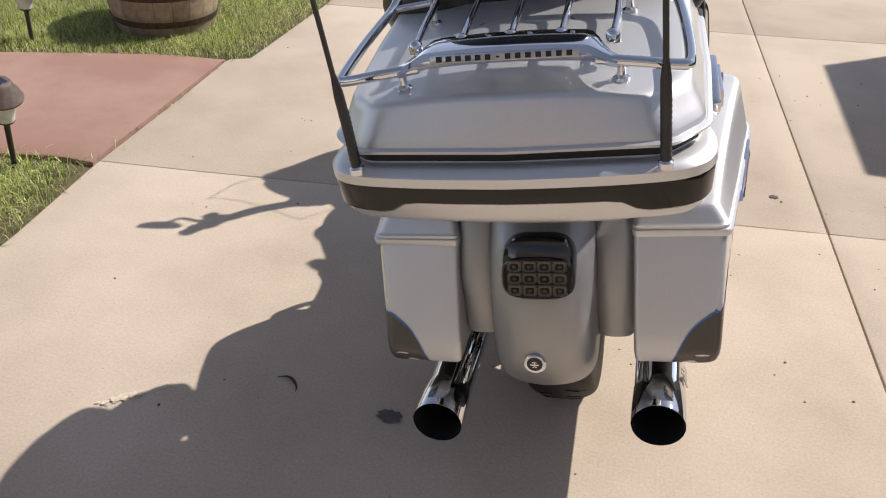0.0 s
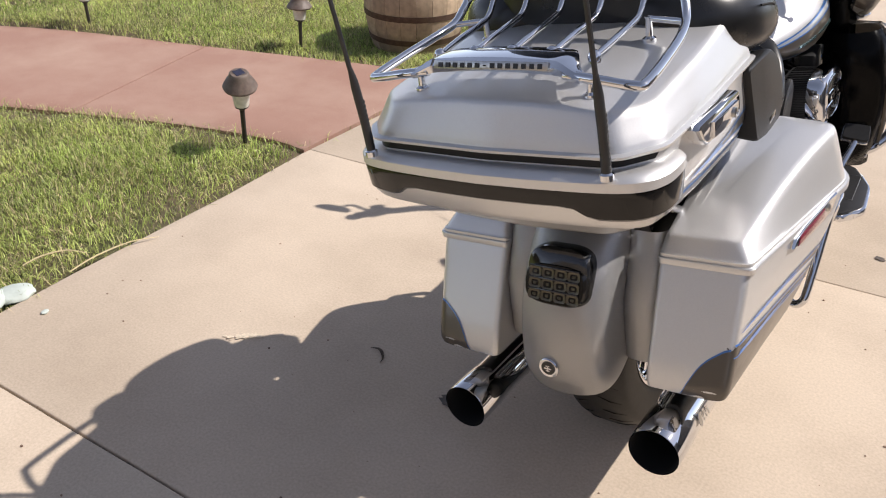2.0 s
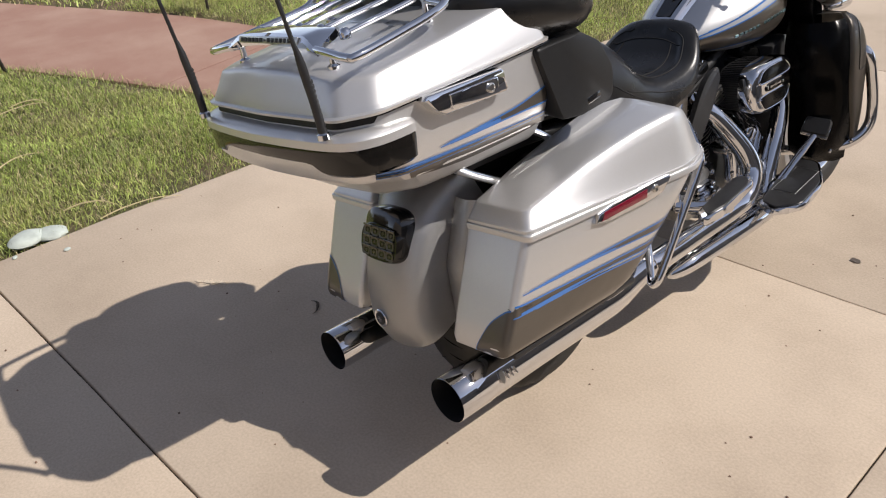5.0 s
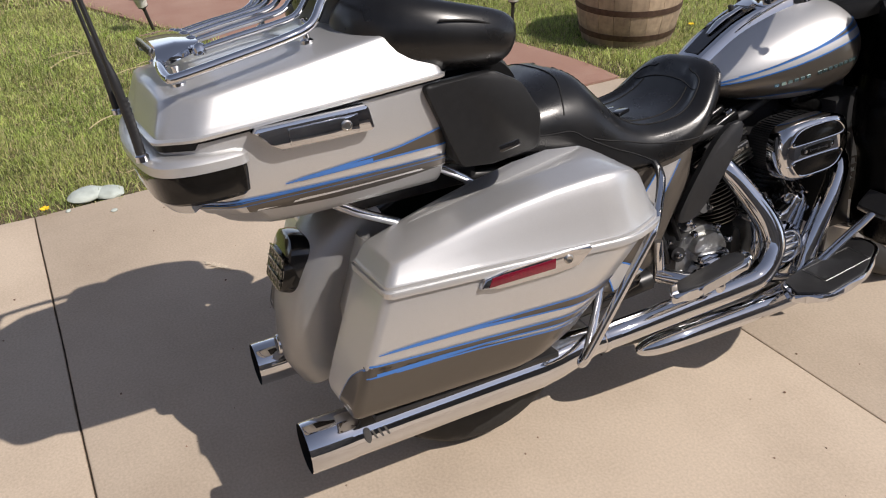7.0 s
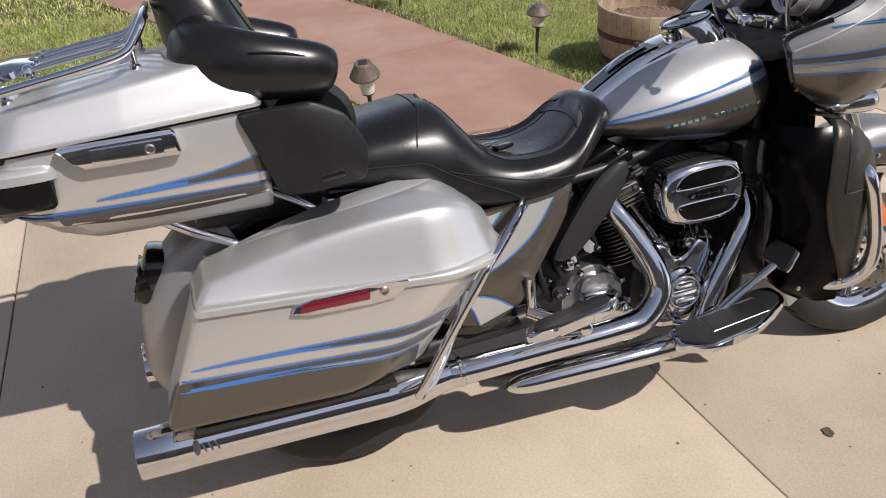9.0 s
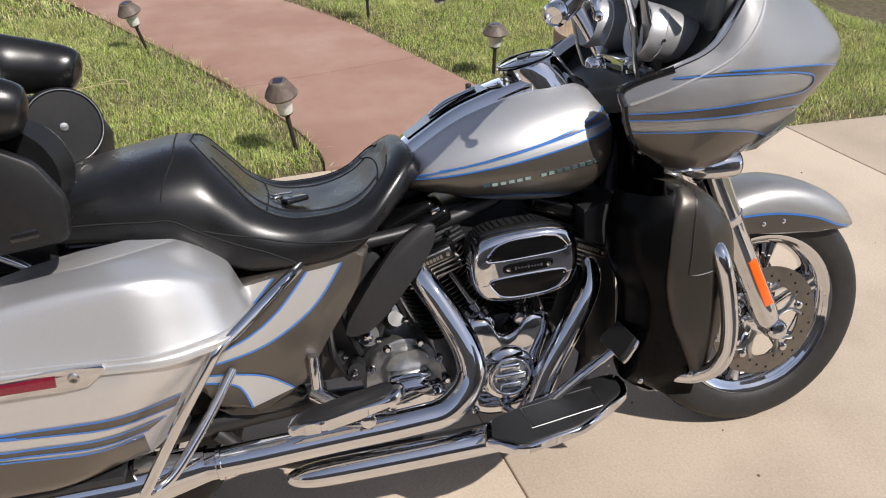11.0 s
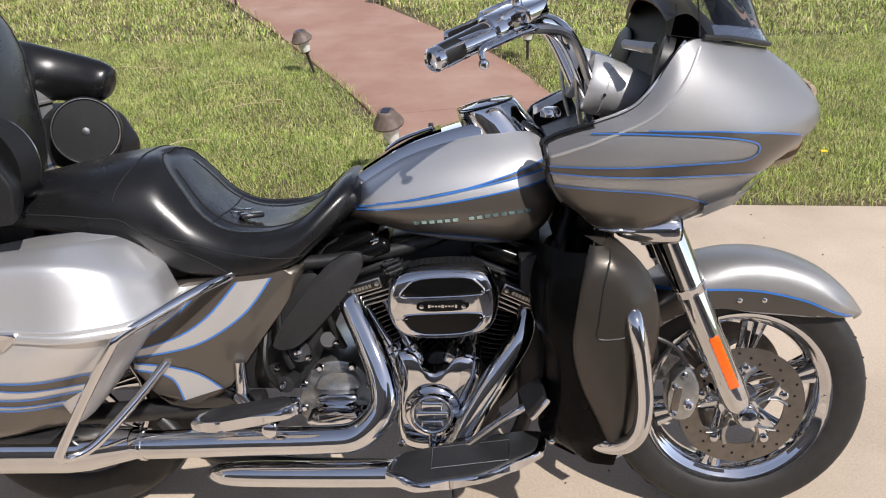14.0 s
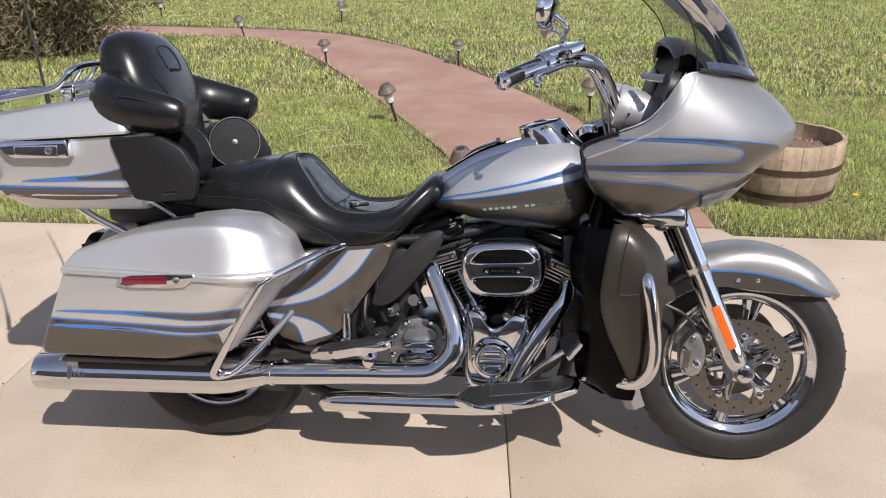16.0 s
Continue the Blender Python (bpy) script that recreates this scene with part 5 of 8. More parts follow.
for s in (1, -1):
    for x, y in ((0.175, -0.558), (0.177, -0.315)):
        bm = BM()
        top = 0.034 if y < -0.4 else 0.044
        add_lathe(bm, [(0.013, -0.006), (0.013, 0.004), (0.007, 0.008), (0.006, top - 0.006), (0.009, top)], Matrix.Translation((s * x, y, case_top(x, y))), 14)
        if y > -0.4:
            add_tube(bm, [over(s * 0.177, -0.315, 0.040), over(s * 0.252, -0.325, 0.046)], 0.006, 10, 1)
        part("rack_foot", bm, CHROME, rack)

# aerials
for s in (1, -1):
    x, y, z = 0.244 * s + 0.012, -0.654, 0.985
    root = tagged(part("aerial", add_lathe(BM(), [(0.012, -0.004), (0.012, 0.006), (0.007, 0.010)], pose(x, y, z), 16), CHROME, bike), "black whip aerial on a chrome foot")
    bm = BM()
    add_tube(bm, [(x, y, z + 0.006), (x, y - 0.003, z + 0.06), (x, y - 0.010, z + 0.125), (x, y - 0.012, z + 0.145), (x, y - 0.016, z + 0.17)], [0.0085, 0.0085, 0.0085, 0.0075, 0.0045], 12, 3)
    for k in range(11):
        add_lathe(bm, [(0.0084, -0.003), (0.0090, 0.0), (0.0084, 0.003)], pose(x, y - 0.0055 * k / 10, z + 0.014 + 0.009 * k), 12, False)
    part("spring_base", bm, SATIN, root)
    bm = BM()
    add_tube(bm, [(x, y - 0.016, z + 0.165), (x, y - 0.040, z + 0.34), (x + 0.004 * s, y - 0.075, z + 0.55), (x + 0.008 * s, y - 0.12, z + 0.78)], [0.0045, 0.0042, 0.0034, 0.0025], 8, 5)
    part("whip", bm, SATIN, root)

# carrier struts below the top case
for s in (1, -1):
    bm = BM()
    add_tube(bm, [(s * 0.205, -0.36, 0.832), (s * 0.20, -0.28, 0.775), (s * 0.19, -0.19, 0.725)], 0.011, 10, 3)
    part("carrier_strut", bm, CHROME, bike, "chrome carrier strut")
    bm = BM()
    add_tube(bm, [(s * 0.20, -0.10, 0.83), (s * 0.20, -0.03, 0.785), (s * 0.20, 0.02, 0.74)], 0.010, 10, 3)
    part("carrier_strut", bm, CHROME, bike, "chrome carrier strut")
bm = BM()
add_box(bm, (0.34, 0.40, 0.02), pose(0, -0.28, 0.806), 0.006)
add_box(bm, (0.30, 0.30, 0.10), pose(0, -0.12, 0.80), 0.02)
part("carrier_frame", bm, SATIN, bike)

# ---- backrest, arm pads, speaker pods ----
bm = BM()
rows = []
for z, w, yf, th in ((0.89, 0.085, -0.030, 0.09), (0.92, 0.105, -0.020, 0.11), (0.98, 0.128, -0.006, 0.15), (1.04, 0.150, -0.006, 0.17), (1.10, 0.178, -0.016, 0.19), (1.15, 0.196, -0.030, 0.195), (1.185, 0.194, -0.044, 0.185), (1.23, 0.186, -0.062, 0.172), (1.268, 0.168, -0.084, 0.152), (1.295, 0.140, -0.106, 0.122), (1.312, 0.098, -0.130, 0.082), (1.320, 0.035, -0.155, 0.03)):
    ring = []
    for k in range(36):
        a = 2 * math.pi * k / 36
        ring.append((w * spow(math.cos(a), 0.75), yf - 0.034 * min(1, max(0, (z - 0.9) / 0.15)) - th / 2 + th / 2 * spow(math.sin(a), 0.7) - 0.035 * abs(math.cos(a)) ** 2 * (math.sin(a) > 0) * 0, z))
    rows.append(ring)
add_grid(bm, rows, True, True, True)
pad = part("backrest", bm, LEATHER, bike, "black leather passenger backrest with wrap-round arm pads", 60)
trb = tree_of(pad)
bm = BM()
for s in (1, -1):
    lay_front = [(s * 0.118, 1.292), (s * 0.142, 1.24), (s * 0.135, 1.18), (s * 0.098, 1.12), (s * 0.085, 1.05), (s * 0.07, 0.93)]
    pts = []
    for q in catmull([(*p, 0) for p in lay_front], 6):
        hit, nrm, _, _ = trb.ray_cast(Vector((q.x, 3, q.y)), Vector((0, -1, 0)))
        if hit is not None:
            pts.append(hit + Vector((0, 0.0012, 0)))
    add_tube(bm, pts, 0.0014, 6, 1)
pts = []
for q in catmull([(-0.045, 1.205, 0), (-0.05, 1.25, 0), (-0.03, 1.272, 0), (0.03, 1.272, 0), (0.05, 1.25, 0), (0.045, 1.205, 0)], 6):
    hit, nrm, _, _ = trb.ray_cast(Vector((q.x, 3, q.y)), Vector((0, -1, 0)))
    pts.append(hit + Vector((0, 0.001, 0)))
add_tube(bm, pts, 0.0016, 6, 1)
part_each("seam", bm, SEAM, pad)
bm = BM()
add_box(bm, (0.062, 0.008, 0.008), pose(0.0, -0.084, 1.204), 0.002)
part("fabric_tag", bm, MATTE, pad)
for s in (1, -1):
    bm = BM()
    add_tube(bm, [(s * 0.10, -0.175, 1.118), (s * 0.17, -0.184, 1.118), (s * 0.238, -0.164, 1.113), (s * 0.276, -0.100, 1.102), (s * 0.286, -0.022, 1.088), (s * 0.283, 0.030, 1.078), (s * 0.279, 0.052, 1.071), (s * 0.277, 0.061, 1.068)], [0.066, 0.070, 0.064, 0.054, 0.047, 0.041, 0.030, 0.008], 28, 6, 1.26)
    part("arm_pad", bm, LEATHER, pad, "", 60)
    pts = [(s * 0.330, -0.105, 1.135), (s * 0.332, -0.04, 1.125), (s * 0.322, 0.012, 1.108), (s * 0.300, 0.040, 1.098), (s * 0.262, 0.046, 1.098)]
    bm = BM()
    add_tube(bm, pts, 0.0022, 6, 5)
    part("arm_piping", bm, SEAM, pad)
    # speaker pod
    bm = BM()
    out = fillet([(-0.150, 1.022), (0.0, 1.026), (0.062, 0.992), (0.100, 0.925), (0.092, 0.852), (-0.02, 0.842), (-0.088, 0.850)], (0.012, 0.05, 0.06, 0.05, 0.03, 0.05, 0.02), 5, 2)
    c = Vector((-0.075, 0.93))
    add_grid(bm, [[(s * x, *(c + (p - c) * k)) for p in out] for x, k in ((0.20, 0.70), (0.235, 0.84), (0.27, 0.93), (0.30, 0.985), (0.312, 1.0), (0.320, 0.985), (0.323, 0.95))], True, True, True)
    pod = part("speaker_pod", bm, MATTE, bike, "black padded speaker pod")
    bm = BM()
    add_tube(bm, [(s * 0.321, p.x, p.y) for p in fillet([(-0.135, 1.010), (-0.005, 1.014), (0.054, 0.984), (0.090, 0.92), (0.088, 0.87), (0.06, 0.858)], (0.01, 0.05, 0.06, 0.05, 0.02, 0.01), 5, 2)[6:-14]], 0.002, 6, 2)
    part("piping", bm, SEAM, pod)
    bm = BM()
    add_box(bm, (0.012, 0.05, 0.018), Matrix.Translation((s * 0.318, 0.02, 0.872)) @ pose(0, 0, 0, 8, 0, 0), 0.004)
    part("socket_cover", bm, GLOSS, pod)
    bm = BM()
    mm = along((s * 0.186, 0.018, 0.965), (-s, 0.34, 0.14))
    add_lathe(bm, [(0.086, -0.05), (0.086, 0.004), (0.081, 0.009), (0.077, 0.006), (0.0, 0.008)], mm, 40)
    gr = part("speaker_grille", bm, MATTE, pod, "round black speaker grille")
    bm = BM()
    add_lathe(bm, [(0.0795, 0.007), (0.0805, 0.0105), (0.0820, 0.0105), (0.0830, 0.007)], mm, 40, False)
    part("grille_rim", bm, STEEL, gr, "thin bright rim")
    bm = BM()
    add_lathe(bm, [(0.009, 0.008), (0.009, 0.011), (0.0, 0.012)], mm, 16)
    part("speaker_badge", bm, STEEL, gr, "pale round badge")

# ---- seat ----
s_top = spl([-0.10, 0.0, 0.1, 0.2, 0.27, 0.315, 0.36, 0.40, 0.45, 0.50, 0.57, 0.63, 0.67, 0.70, 0.722, 0.742, 0.752], [0.875, 0.897, 0.920, 0.938, 0.946, 0.936, 0.890, 0.842, 0.810, 0.798, 0.800, 0.822, 0.856, 0.880, 0.890, 0.884, 0.86])
s_bot = spl([-0.10, 0.07, 0.2, 0.275, 0.34, 0.39, 0.50, 0.60, 0.65, 0.70, 0.752], [0.80, 0.785, 0.765, 0.725, 0.698, 0.682, 0.678, 0.701, 0.740, 0.780, 0.82])
s_wid = spl([-0.10, 0.0, 0.12, 0.25, 0.35, 0.45, 0.53, 0.60, 0.65, 0.70, 0.735, 0.752], [0.165, 0.18, 0.192, 0.20, 0.198, 0.198, 0.200, 0.195, 0.182, 0.155, 0.125, 0.10])
s_rim = spl([0.285, 0.315, 0.36, 0.42, 0.50, 0.58, 0.64, 0.68, 0.70], [0.0, 0.085, 0.120, 0.142, 0.152, 0.150, 0.132, 0.100, 0.0])  # half width of the rider's sunk panel
bm = BM()
rows = []
for i in range(112):
    y = -0.10 + 0.852 * i / 111
    t, b, w = s_top(y), s_bot(y), s_wid(y)
    dish = 0.022 * math.exp(-((y - 0.53) / 0.09) ** 2)
    ring = []
    for k in range(112):
        a = 2 * math.pi * k / 112
        cx, sz = spow(math.cos(a), 0.62), math.sin(a)
        if sz >= 0:
            z = b + 0.03 + (t - b - 0.03) * spow(sz, 0.55) + dish * (abs(cx) ** 2 - 0.3) * (sz > 0.3) * sz
            cx *= 1 - 0.16 * sz ** 2
        else:
            z = b + 0.03 + 0.03 * sz
        sunk = 0.0
        if sz > 0 and 0.29 < y < 0.70:
            sunk = min(1, max(0, (s_rim(y) - abs(w * cx)) / 0.020))
        z -= 0.011 * sunk * sunk * (3 - 2 * sunk)
        ring.append((w * cx, y, z))
    rows.append(ring)
add_grid(bm, rows, True, True, True)
seat = part("seat", bm, LEATHER, bike, "black leather two-up seat with stitched seams", 70)
trs = tree_of(seat)


def seam(line, frm, r=0.0018, lift=0.0004):
    pts = []
    for q in catmull([(*p, 0) for p in line], 8):
        o = Vector((3 * frm[0], q.x, q.y)) if abs(frm[0]) > 0.5 else Vector((q.x, q.y, 3))
        hit, nrm, _, _ = trs.ray_cast(o, -Vector(frm))
        if hit is not None and (not pts or (hit - pts[-1]).length < 0.08):
            pts.append(hit + Vector(frm) * lift)
    if len(pts) > 2:
        add_tube(bm, pts, r, 6, 1)


bm = BM()
seam([(0.02, 0.84), (0.12, 0.838), (0.20, 0.832), (0.245, 0.828), (0.29, 0.80), (0.36, 0.762), (0.42, 0.735), (0.48, 0.70)], (1, 0, 0))
seam([(0.30, 0.80), (0.345, 0.785), (0.40, 0.770), (0.46, 0.752), (0.53, 0.742), (0.60, 0.737), (0.67, 0.745)], (1, 0, 0))
seam([(0.19, 0.232), (0.12, 0.26), (0.06, 0.262), (0.0, 0.262), (-0.06, 0.262), (-0.12, 0.26), (-0.19, 0.232)], (0, 0, 1))
for s in (1, -1):
    seam([(0.0, 0.290), (s * 0.05, 0.300)] + [(s * (s_rim(y) + 0.003), y) for y in (0.32, 0.36, 0.42, 0.50, 0.58, 0.64, 0.675, 0.69)], (0, 0, 1))
    seam([(s * 0.060, 0.33), (s * 0.085, 0.38), (s * 0.095, 0.44), (s * 0.100, 0.52), (s * 0.100, 0.60), (s * 0.085, 0.66)], (0, 0, 1))
seam([(-0.12, 0.425), (-0.06, 0.432), (0.0, 0.434), (0.06, 0.432), (0.12, 0.425)], (0, 0, 1))
seam([(-0.12, 0.655), (-0.06, 0.668), (0.0, 0.672), (0.06, 0.668), (0.12, 0.655)], (0, 0, 1))
part_each("seam", bm, SEAM, seat)
bm = BM()
add_prism(bm, [p[:] for p in rounded([(0.345, 0.800), (0.40, 0.815), (0.455, 0.80), (0.45, 0.782), (0.35, 0.782)], 0.25, 1)], -0.02, 0.02, 0.004)
part("seat_pocket", bm, LEATHER, seat)

# ---- tank ----
t_top = spl([0.695, 0.72, 0.78, 0.85, 0.93, 1.0, 1.08, 1.13, 1.165, 1.185], [0.825, 0.853, 0.893, 0.933, 0.962, 0.980, 0.990, 0.982, 0.955, 0.915])
t_bot = spl([0.695, 0.73, 0.80, 0.85, 0.93, 1.02, 1.08, 1.126, 1.16, 1.185], [0.800, 0.785, 0.771, 0.758, 0.742, 0.731, 0.731, 0.742, 0.775, 0.83])
t_wid = spl([0.695, 0.72, 0.78, 0.85, 0.93, 1.02, 1.10, 1.14, 1.17, 1.185], [0.045, 0.075, 0.122, 0.157, 0.181, 0.192, 0.193, 0.184, 0.160, 0.12])
t_mid = spl([0.695, 0.85, 1.0, 1.185], [0.810, 0.826, 0.838, 0.86])
bm = BM()
rows = []
for i in range(45):
    y = 0.695 + 0.49 * (0.5 - 0.5 * math.cos(math.pi * i / 44))
    t, b, w, c = t_top(y), t_bot(y), t_wid(y), t_mid(y)
    ring = []
    for k in range(56):
        a = 2 * math.pi * k / 56
        sz = math.sin(a)
        ring.append((w * spow(math.cos(a), 0.82), y, c + ((t - c) if sz > 0 else (c - b)) * spow(sz, 0.86)))
    rows.append(ring)
add_grid(bm, rows, True, True, True)
tank = part("fuel_tank", bm, SILVER, bike, "silver teardrop fuel tank with pewter lower half and blue pinstripes", 60)
tr = tree_of(tank)
up1 = [(0.729, 0.822), (0.80, 0.838), (0.867, 0.853), (0.999, 0.884), (1.118, 0.922), (1.16, 0.938)]
up2 = [(0.79, 0.838), (0.85, 0.849), (0.92, 0.864), (1.019, 0.886), (1.11, 0.907), (1.165, 0.920)]
mid = [(0.705, 0.814), (0.76, 0.822), (0.814, 0.829), (0.966, 0.855), (1.08, 0.878), (1.175, 0.902)]
bm = BM()
lay(bm, tr, [(0.79, 0.8375), (0.85, 0.848), (0.92, 0.863), (1.019, 0.885), (1.11, 0.906), (1.165, 0.919)], [(0.79, 0.8385), (0.867, 0.855), (0.92, 0.868), (1.019, 0.8905), (1.11, 0.9205), (1.165, 0.940)], 40, 3)
lay(bm, tr, [(0.70, 0.803), (0.73, 0.789), (0.80, 0.776), (0.85, 0.764), (0.93, 0.7475), (1.02, 0.736), (1.08, 0.736), (1.126, 0.747), (1.160, 0.780), (1.178, 0.82)], [(0.705, 0.814), (0.73, 0.8175), (0.80, 0.827), (0.85, 0.835), (0.93, 0.849), (1.02, 0.866), (1.08, 0.878), (1.126, 0.889), (1.160, 0.898), (1.178, 0.902)], 70, 12)
part("tank_graphic", bm, PEWTER, tank, "pewter painted lower field")
bm = BM()
lay(bm, tr, [(0.83, 0.768), (0.90, 0.757), (0.965, 0.746), (1.03, 0.741), (1.09, 0.745)], [(0.83, 0.774), (0.90, 0.775), (0.965, 0.773), (1.03, 0.765), (1.09, 0.750)], 40, 4, 0.002)
part("tank_graphic", bm, SILVER, tank, "silver painted lower flame")
bm = BM()
for line in (up1, up2, mid, [(0.82, 0.775), (0.90, 0.7765), (0.965, 0.7745), (1.03, 0.7665), (1.10, 0.748)]):
    stripe(bm, tr, line, 0.0034, 60, 0.0026)
part("pinstripe", bm, BLUE, tank)
# raised name bars on the tank
bm = BM()
for k in range(15):
    f = k / 14
    y, z = 0.880 + 0.236 * f, 0.8055 + 0.030 * f
    hit, nrm, _, _ = tr.ray_cast(Vector((3, y, z)), Vector((-1, 0, 0)))
    if hit is not None and k != 6:
        add_box(bm, (0.0075, 0.0115, 0.003), Matrix.Translation(hit + nrm * 0.002) @ nrm.to_track_quat("Z", "Y").to_matrix().to_4x4() @ pose(0, 0, 0, 0, 0, 97), 0)
part_each("badge_bar", bm, IRIS, tank, "raised iridescent chrome bar")
# console along the tank's spine, with a black insert and its latch
bm = BM()
rows = []
for i in range(24):
    y = 0.715 + 0.305 * i / 23
    z = t_top(y) + 0.004
    w = 0.046 + 0.022 * i / 23
    rows.append([(x * w, y, z + h) for x, h in ((-1.12, -0.020), (-1.05, 0.004), (-0.9, 0.014), (-0.3, 0.018), (0.3, 0.018), (0.9, 0.014), (1.05, 0.004), (1.12, -0.020))])
add_grid(bm, rows, False, True, True)
console = part("tank_console", bm, CHROME, bike, "chrome tank console with black inlay")
bm = BM()
rows = []
for i in range(16):
    y = 0.745 + 0.185 * i / 15
    z = t_top(y) + 0.0235
    w = 0.026 + 0.012 * i / 15
    rows.append([(x * w, y, z) for x in (-1, -0.4, 0.4, 1)])
add_grid(bm, rows)
part("console_inlay", bm, GLOSS, console)
bm = BM()
add_tube(bm, [(0, 0.80, t_top(0.80) + 0.028), (0, 0.84, t_top(0.84) + 0.031), (0, 0.91, t_top(0.91) + 0.028)], [0.006, 0.011, 0.008], 12, 4, 0.45)
part("console_badge", bm, CHROME, console)
bm = BM()
add_box(bm, (0.012, 0.012, 0.016), pose(-0.03, 0.905, t_top(0.90) + 0.03), 0.003)
part("console_knob", bm, SATIN, console)
# round gauge pod and filler cap at the console's head
bm = BM()
m = along((0, 1.045, 0.965), (0, -0.22, 1))
lean = Matrix(((1, 0, 0, 0), (0, 1, -0.38, 0.38 * 1.035), (0, 0, 1, 0), (0, 0, 0, 1)))
add_lathe(bm, [(0.094, -0.05), (0.088, -0.01), (0.080, 0.035), (0.0755, 0.060), (0.072, 0.068), (0.066, 0.070), (0.060, 0.073), (0.0, 0.079)], lean @ m, 48)
dome = part("filler_pod", bm, CHROME, console, "domed chrome filler cap housing")
bm = BM()
add_lathe(bm, [(0.0655, 0.0715), (0.064, 0.0745), (0.060, 0.0742)], m, 40, False)
part("cap_ring", bm, GLOSS, dome)
bm = BM()
add_lathe(bm, [(0.016, 0.0785), (0.016, 0.0805), (0.0, 0.081)], m, 24)
part("cap_badge", bm, DARK_INK, dome)
bm = BM()
rows = []
for y, w, z0, z1 in ((1.04, 0.075, 0.95, 1.0), (1.10, 0.072, 0.94, 1.012), (1.15, 0.066, 0.92, 0.985), (1.19, 0.058, 0.88, 0.94), (1.205, 0.05, 0.84, 0.88)):
    rows.append([(-w, y, z0), (-w * 0.85, y, z1 - 0.008), (-w * 0.4, y, z1), (w * 0.4, y, z1), (w * 0.85, y, z1 - 0.008), (w, y, z0)])
add_grid(bm, [catmull(r, 3) for r in rows], False, True, True)
part("console_skirt", bm, GLOSS, console, "gloss black dash panel")

# ---- fairing ----
ST = [  # stations from the rear rim round the nose: lower lip, lower side, widest, upper side, upper rim
    ((0.235, 1.205, 0.850), (0.246, 1.176, 0.875), (0.256, 1.155, 0.915), (0.258, 1.148, 0.955), (0.250, 1.152, 0.992)),
    ((0.262, 1.262, 0.808), (0.288, 1.245, 0.845), (0.306, 1.232, 0.920), (0.308, 1.230, 0.982), (0.296, 1.236, 1.027)),
    ((0.250, 1.365, 0.806), (0.298, 1.338, 0.850), (0.334, 1.325, 0.940), (0.335, 1.320, 1.020), (0.314, 1.318, 1.068)),
    ((0.212, 1.455, 0.822), (0.278, 1.440, 0.866), (0.334, 1.425, 0.965), (0.334, 1.405, 1.080), (0.312, 1.395, 1.174)),
    ((0.172, 1.520, 0.836), (0.238, 1.535, 0.885), (0.300, 1.555, 0.985), (0.292, 1.520, 1.090), (0.246, 1.490, 1.168)),
    ((0.110, 1.545, 0.846), (0.158, 1.590, 0.900), (0.215, 1.672, 1.000), (0.206, 1.632, 1.090), (0.165, 1.575, 1.156)),
    ((0.050, 1.552, 0.850), (0.075, 1.612, 0.905), (0.100, 1.722, 1.006), (0.098, 1.682, 1.090), (0.080, 1.608, 1.150)),
]


def fairing_rows(shift=0.0):
    full = [[Vector(p) for p in s] for s in ST]
    full += [[Vector((-p.x, p.y, p.z)) for p in s] for s in full[::-1]]
    cols = [catmull(s, 6) for s in full]
    lines = [catmull([c[j] for c in cols], 6) for j in range(len(cols[0]))]
    rows = [[lines[j][i] for j in range(len(lines))] for i in range(len(lines[0]))]
    if shift:
        c = Vector((0, 1.36, 1.0))
        rows = [[p + Vector(((c.x - p.x) * shift, (c.y - p.y) * shift, 0)) for p in r] for r in rows]
    return rows


bm = BM()
add_grid(bm, fairing_rows())
bmesh.ops.solidify(bm, geom=bm.faces[:], thickness=0.004)
fairing = part("fairing", bm, SILVER, bike, "silver shark-nose fairing with pewter flames and blue pinstripes", 60)
tr = tree_of(fairing)
bm = BM()
lay(bm, tr, [(1.150, 0.930), (1.25, 0.931), (1.386, 0.932), (1.50, 0.928), (1.60, 0.918)], [(1.152, 0.941), (1.25, 0.946), (1.386, 0.953), (1.50, 0.956), (1.60, 0.962)], 60, 4, 0.0022)
lay(bm, tr, [(1.23, 1.0095), (1.33, 1.012), (1.45, 1.004), (1.53, 0.99), (1.548, 0.975), (1.528, 0.959), (1.50, 0.954)], [(1.23, 1.0115), (1.33, 1.018), (1.45, 1.014), (1.56, 1.004), (1.64, 0.992), (1.65, 0.955), (1.60, 0.940)], 60, 6, 0.0022)
lay(bm, tr, [(1.165, 0.885), (1.20, 0.848), (1.25, 0.822), (1.35, 0.818), (1.43, 0.828), (1.47, 0.845)], [(1.158, 0.902), (1.20, 0.9025), (1.26, 0.902), (1.34, 0.898), (1.42, 0.881), (1.485, 0.852)], 60, 8, 0.0022)
part("fairing_graphic", bm, PEWTER, fairing, "pewter painted flames")
bm = BM()
for line in ([(1.150, 0.929), (1.25, 0.930), (1.386, 0.931), (1.50, 0.927), (1.60, 0.917)], [(1.152, 0.942), (1.25, 0.947), (1.386, 0.954), (1.48, 0.955), (1.525, 0.9575), (1.546, 0.973), (1.53, 0.991), (1.45, 1.005), (1.33, 1.013), (1.23, 1.010)],
             [(1.158, 0.903), (1.20, 0.9035), (1.26, 0.903), (1.34, 0.899), (1.42, 0.882), (1.485, 0.853)], [(1.33, 1.019), (1.45, 1.015), (1.56, 1.005), (1.64, 0.993)]):
    stripe(bm, tr, line, 0.0026, 70, 0.0032)
part("pinstripe", bm, BLUE, fairing)
bm = BM()
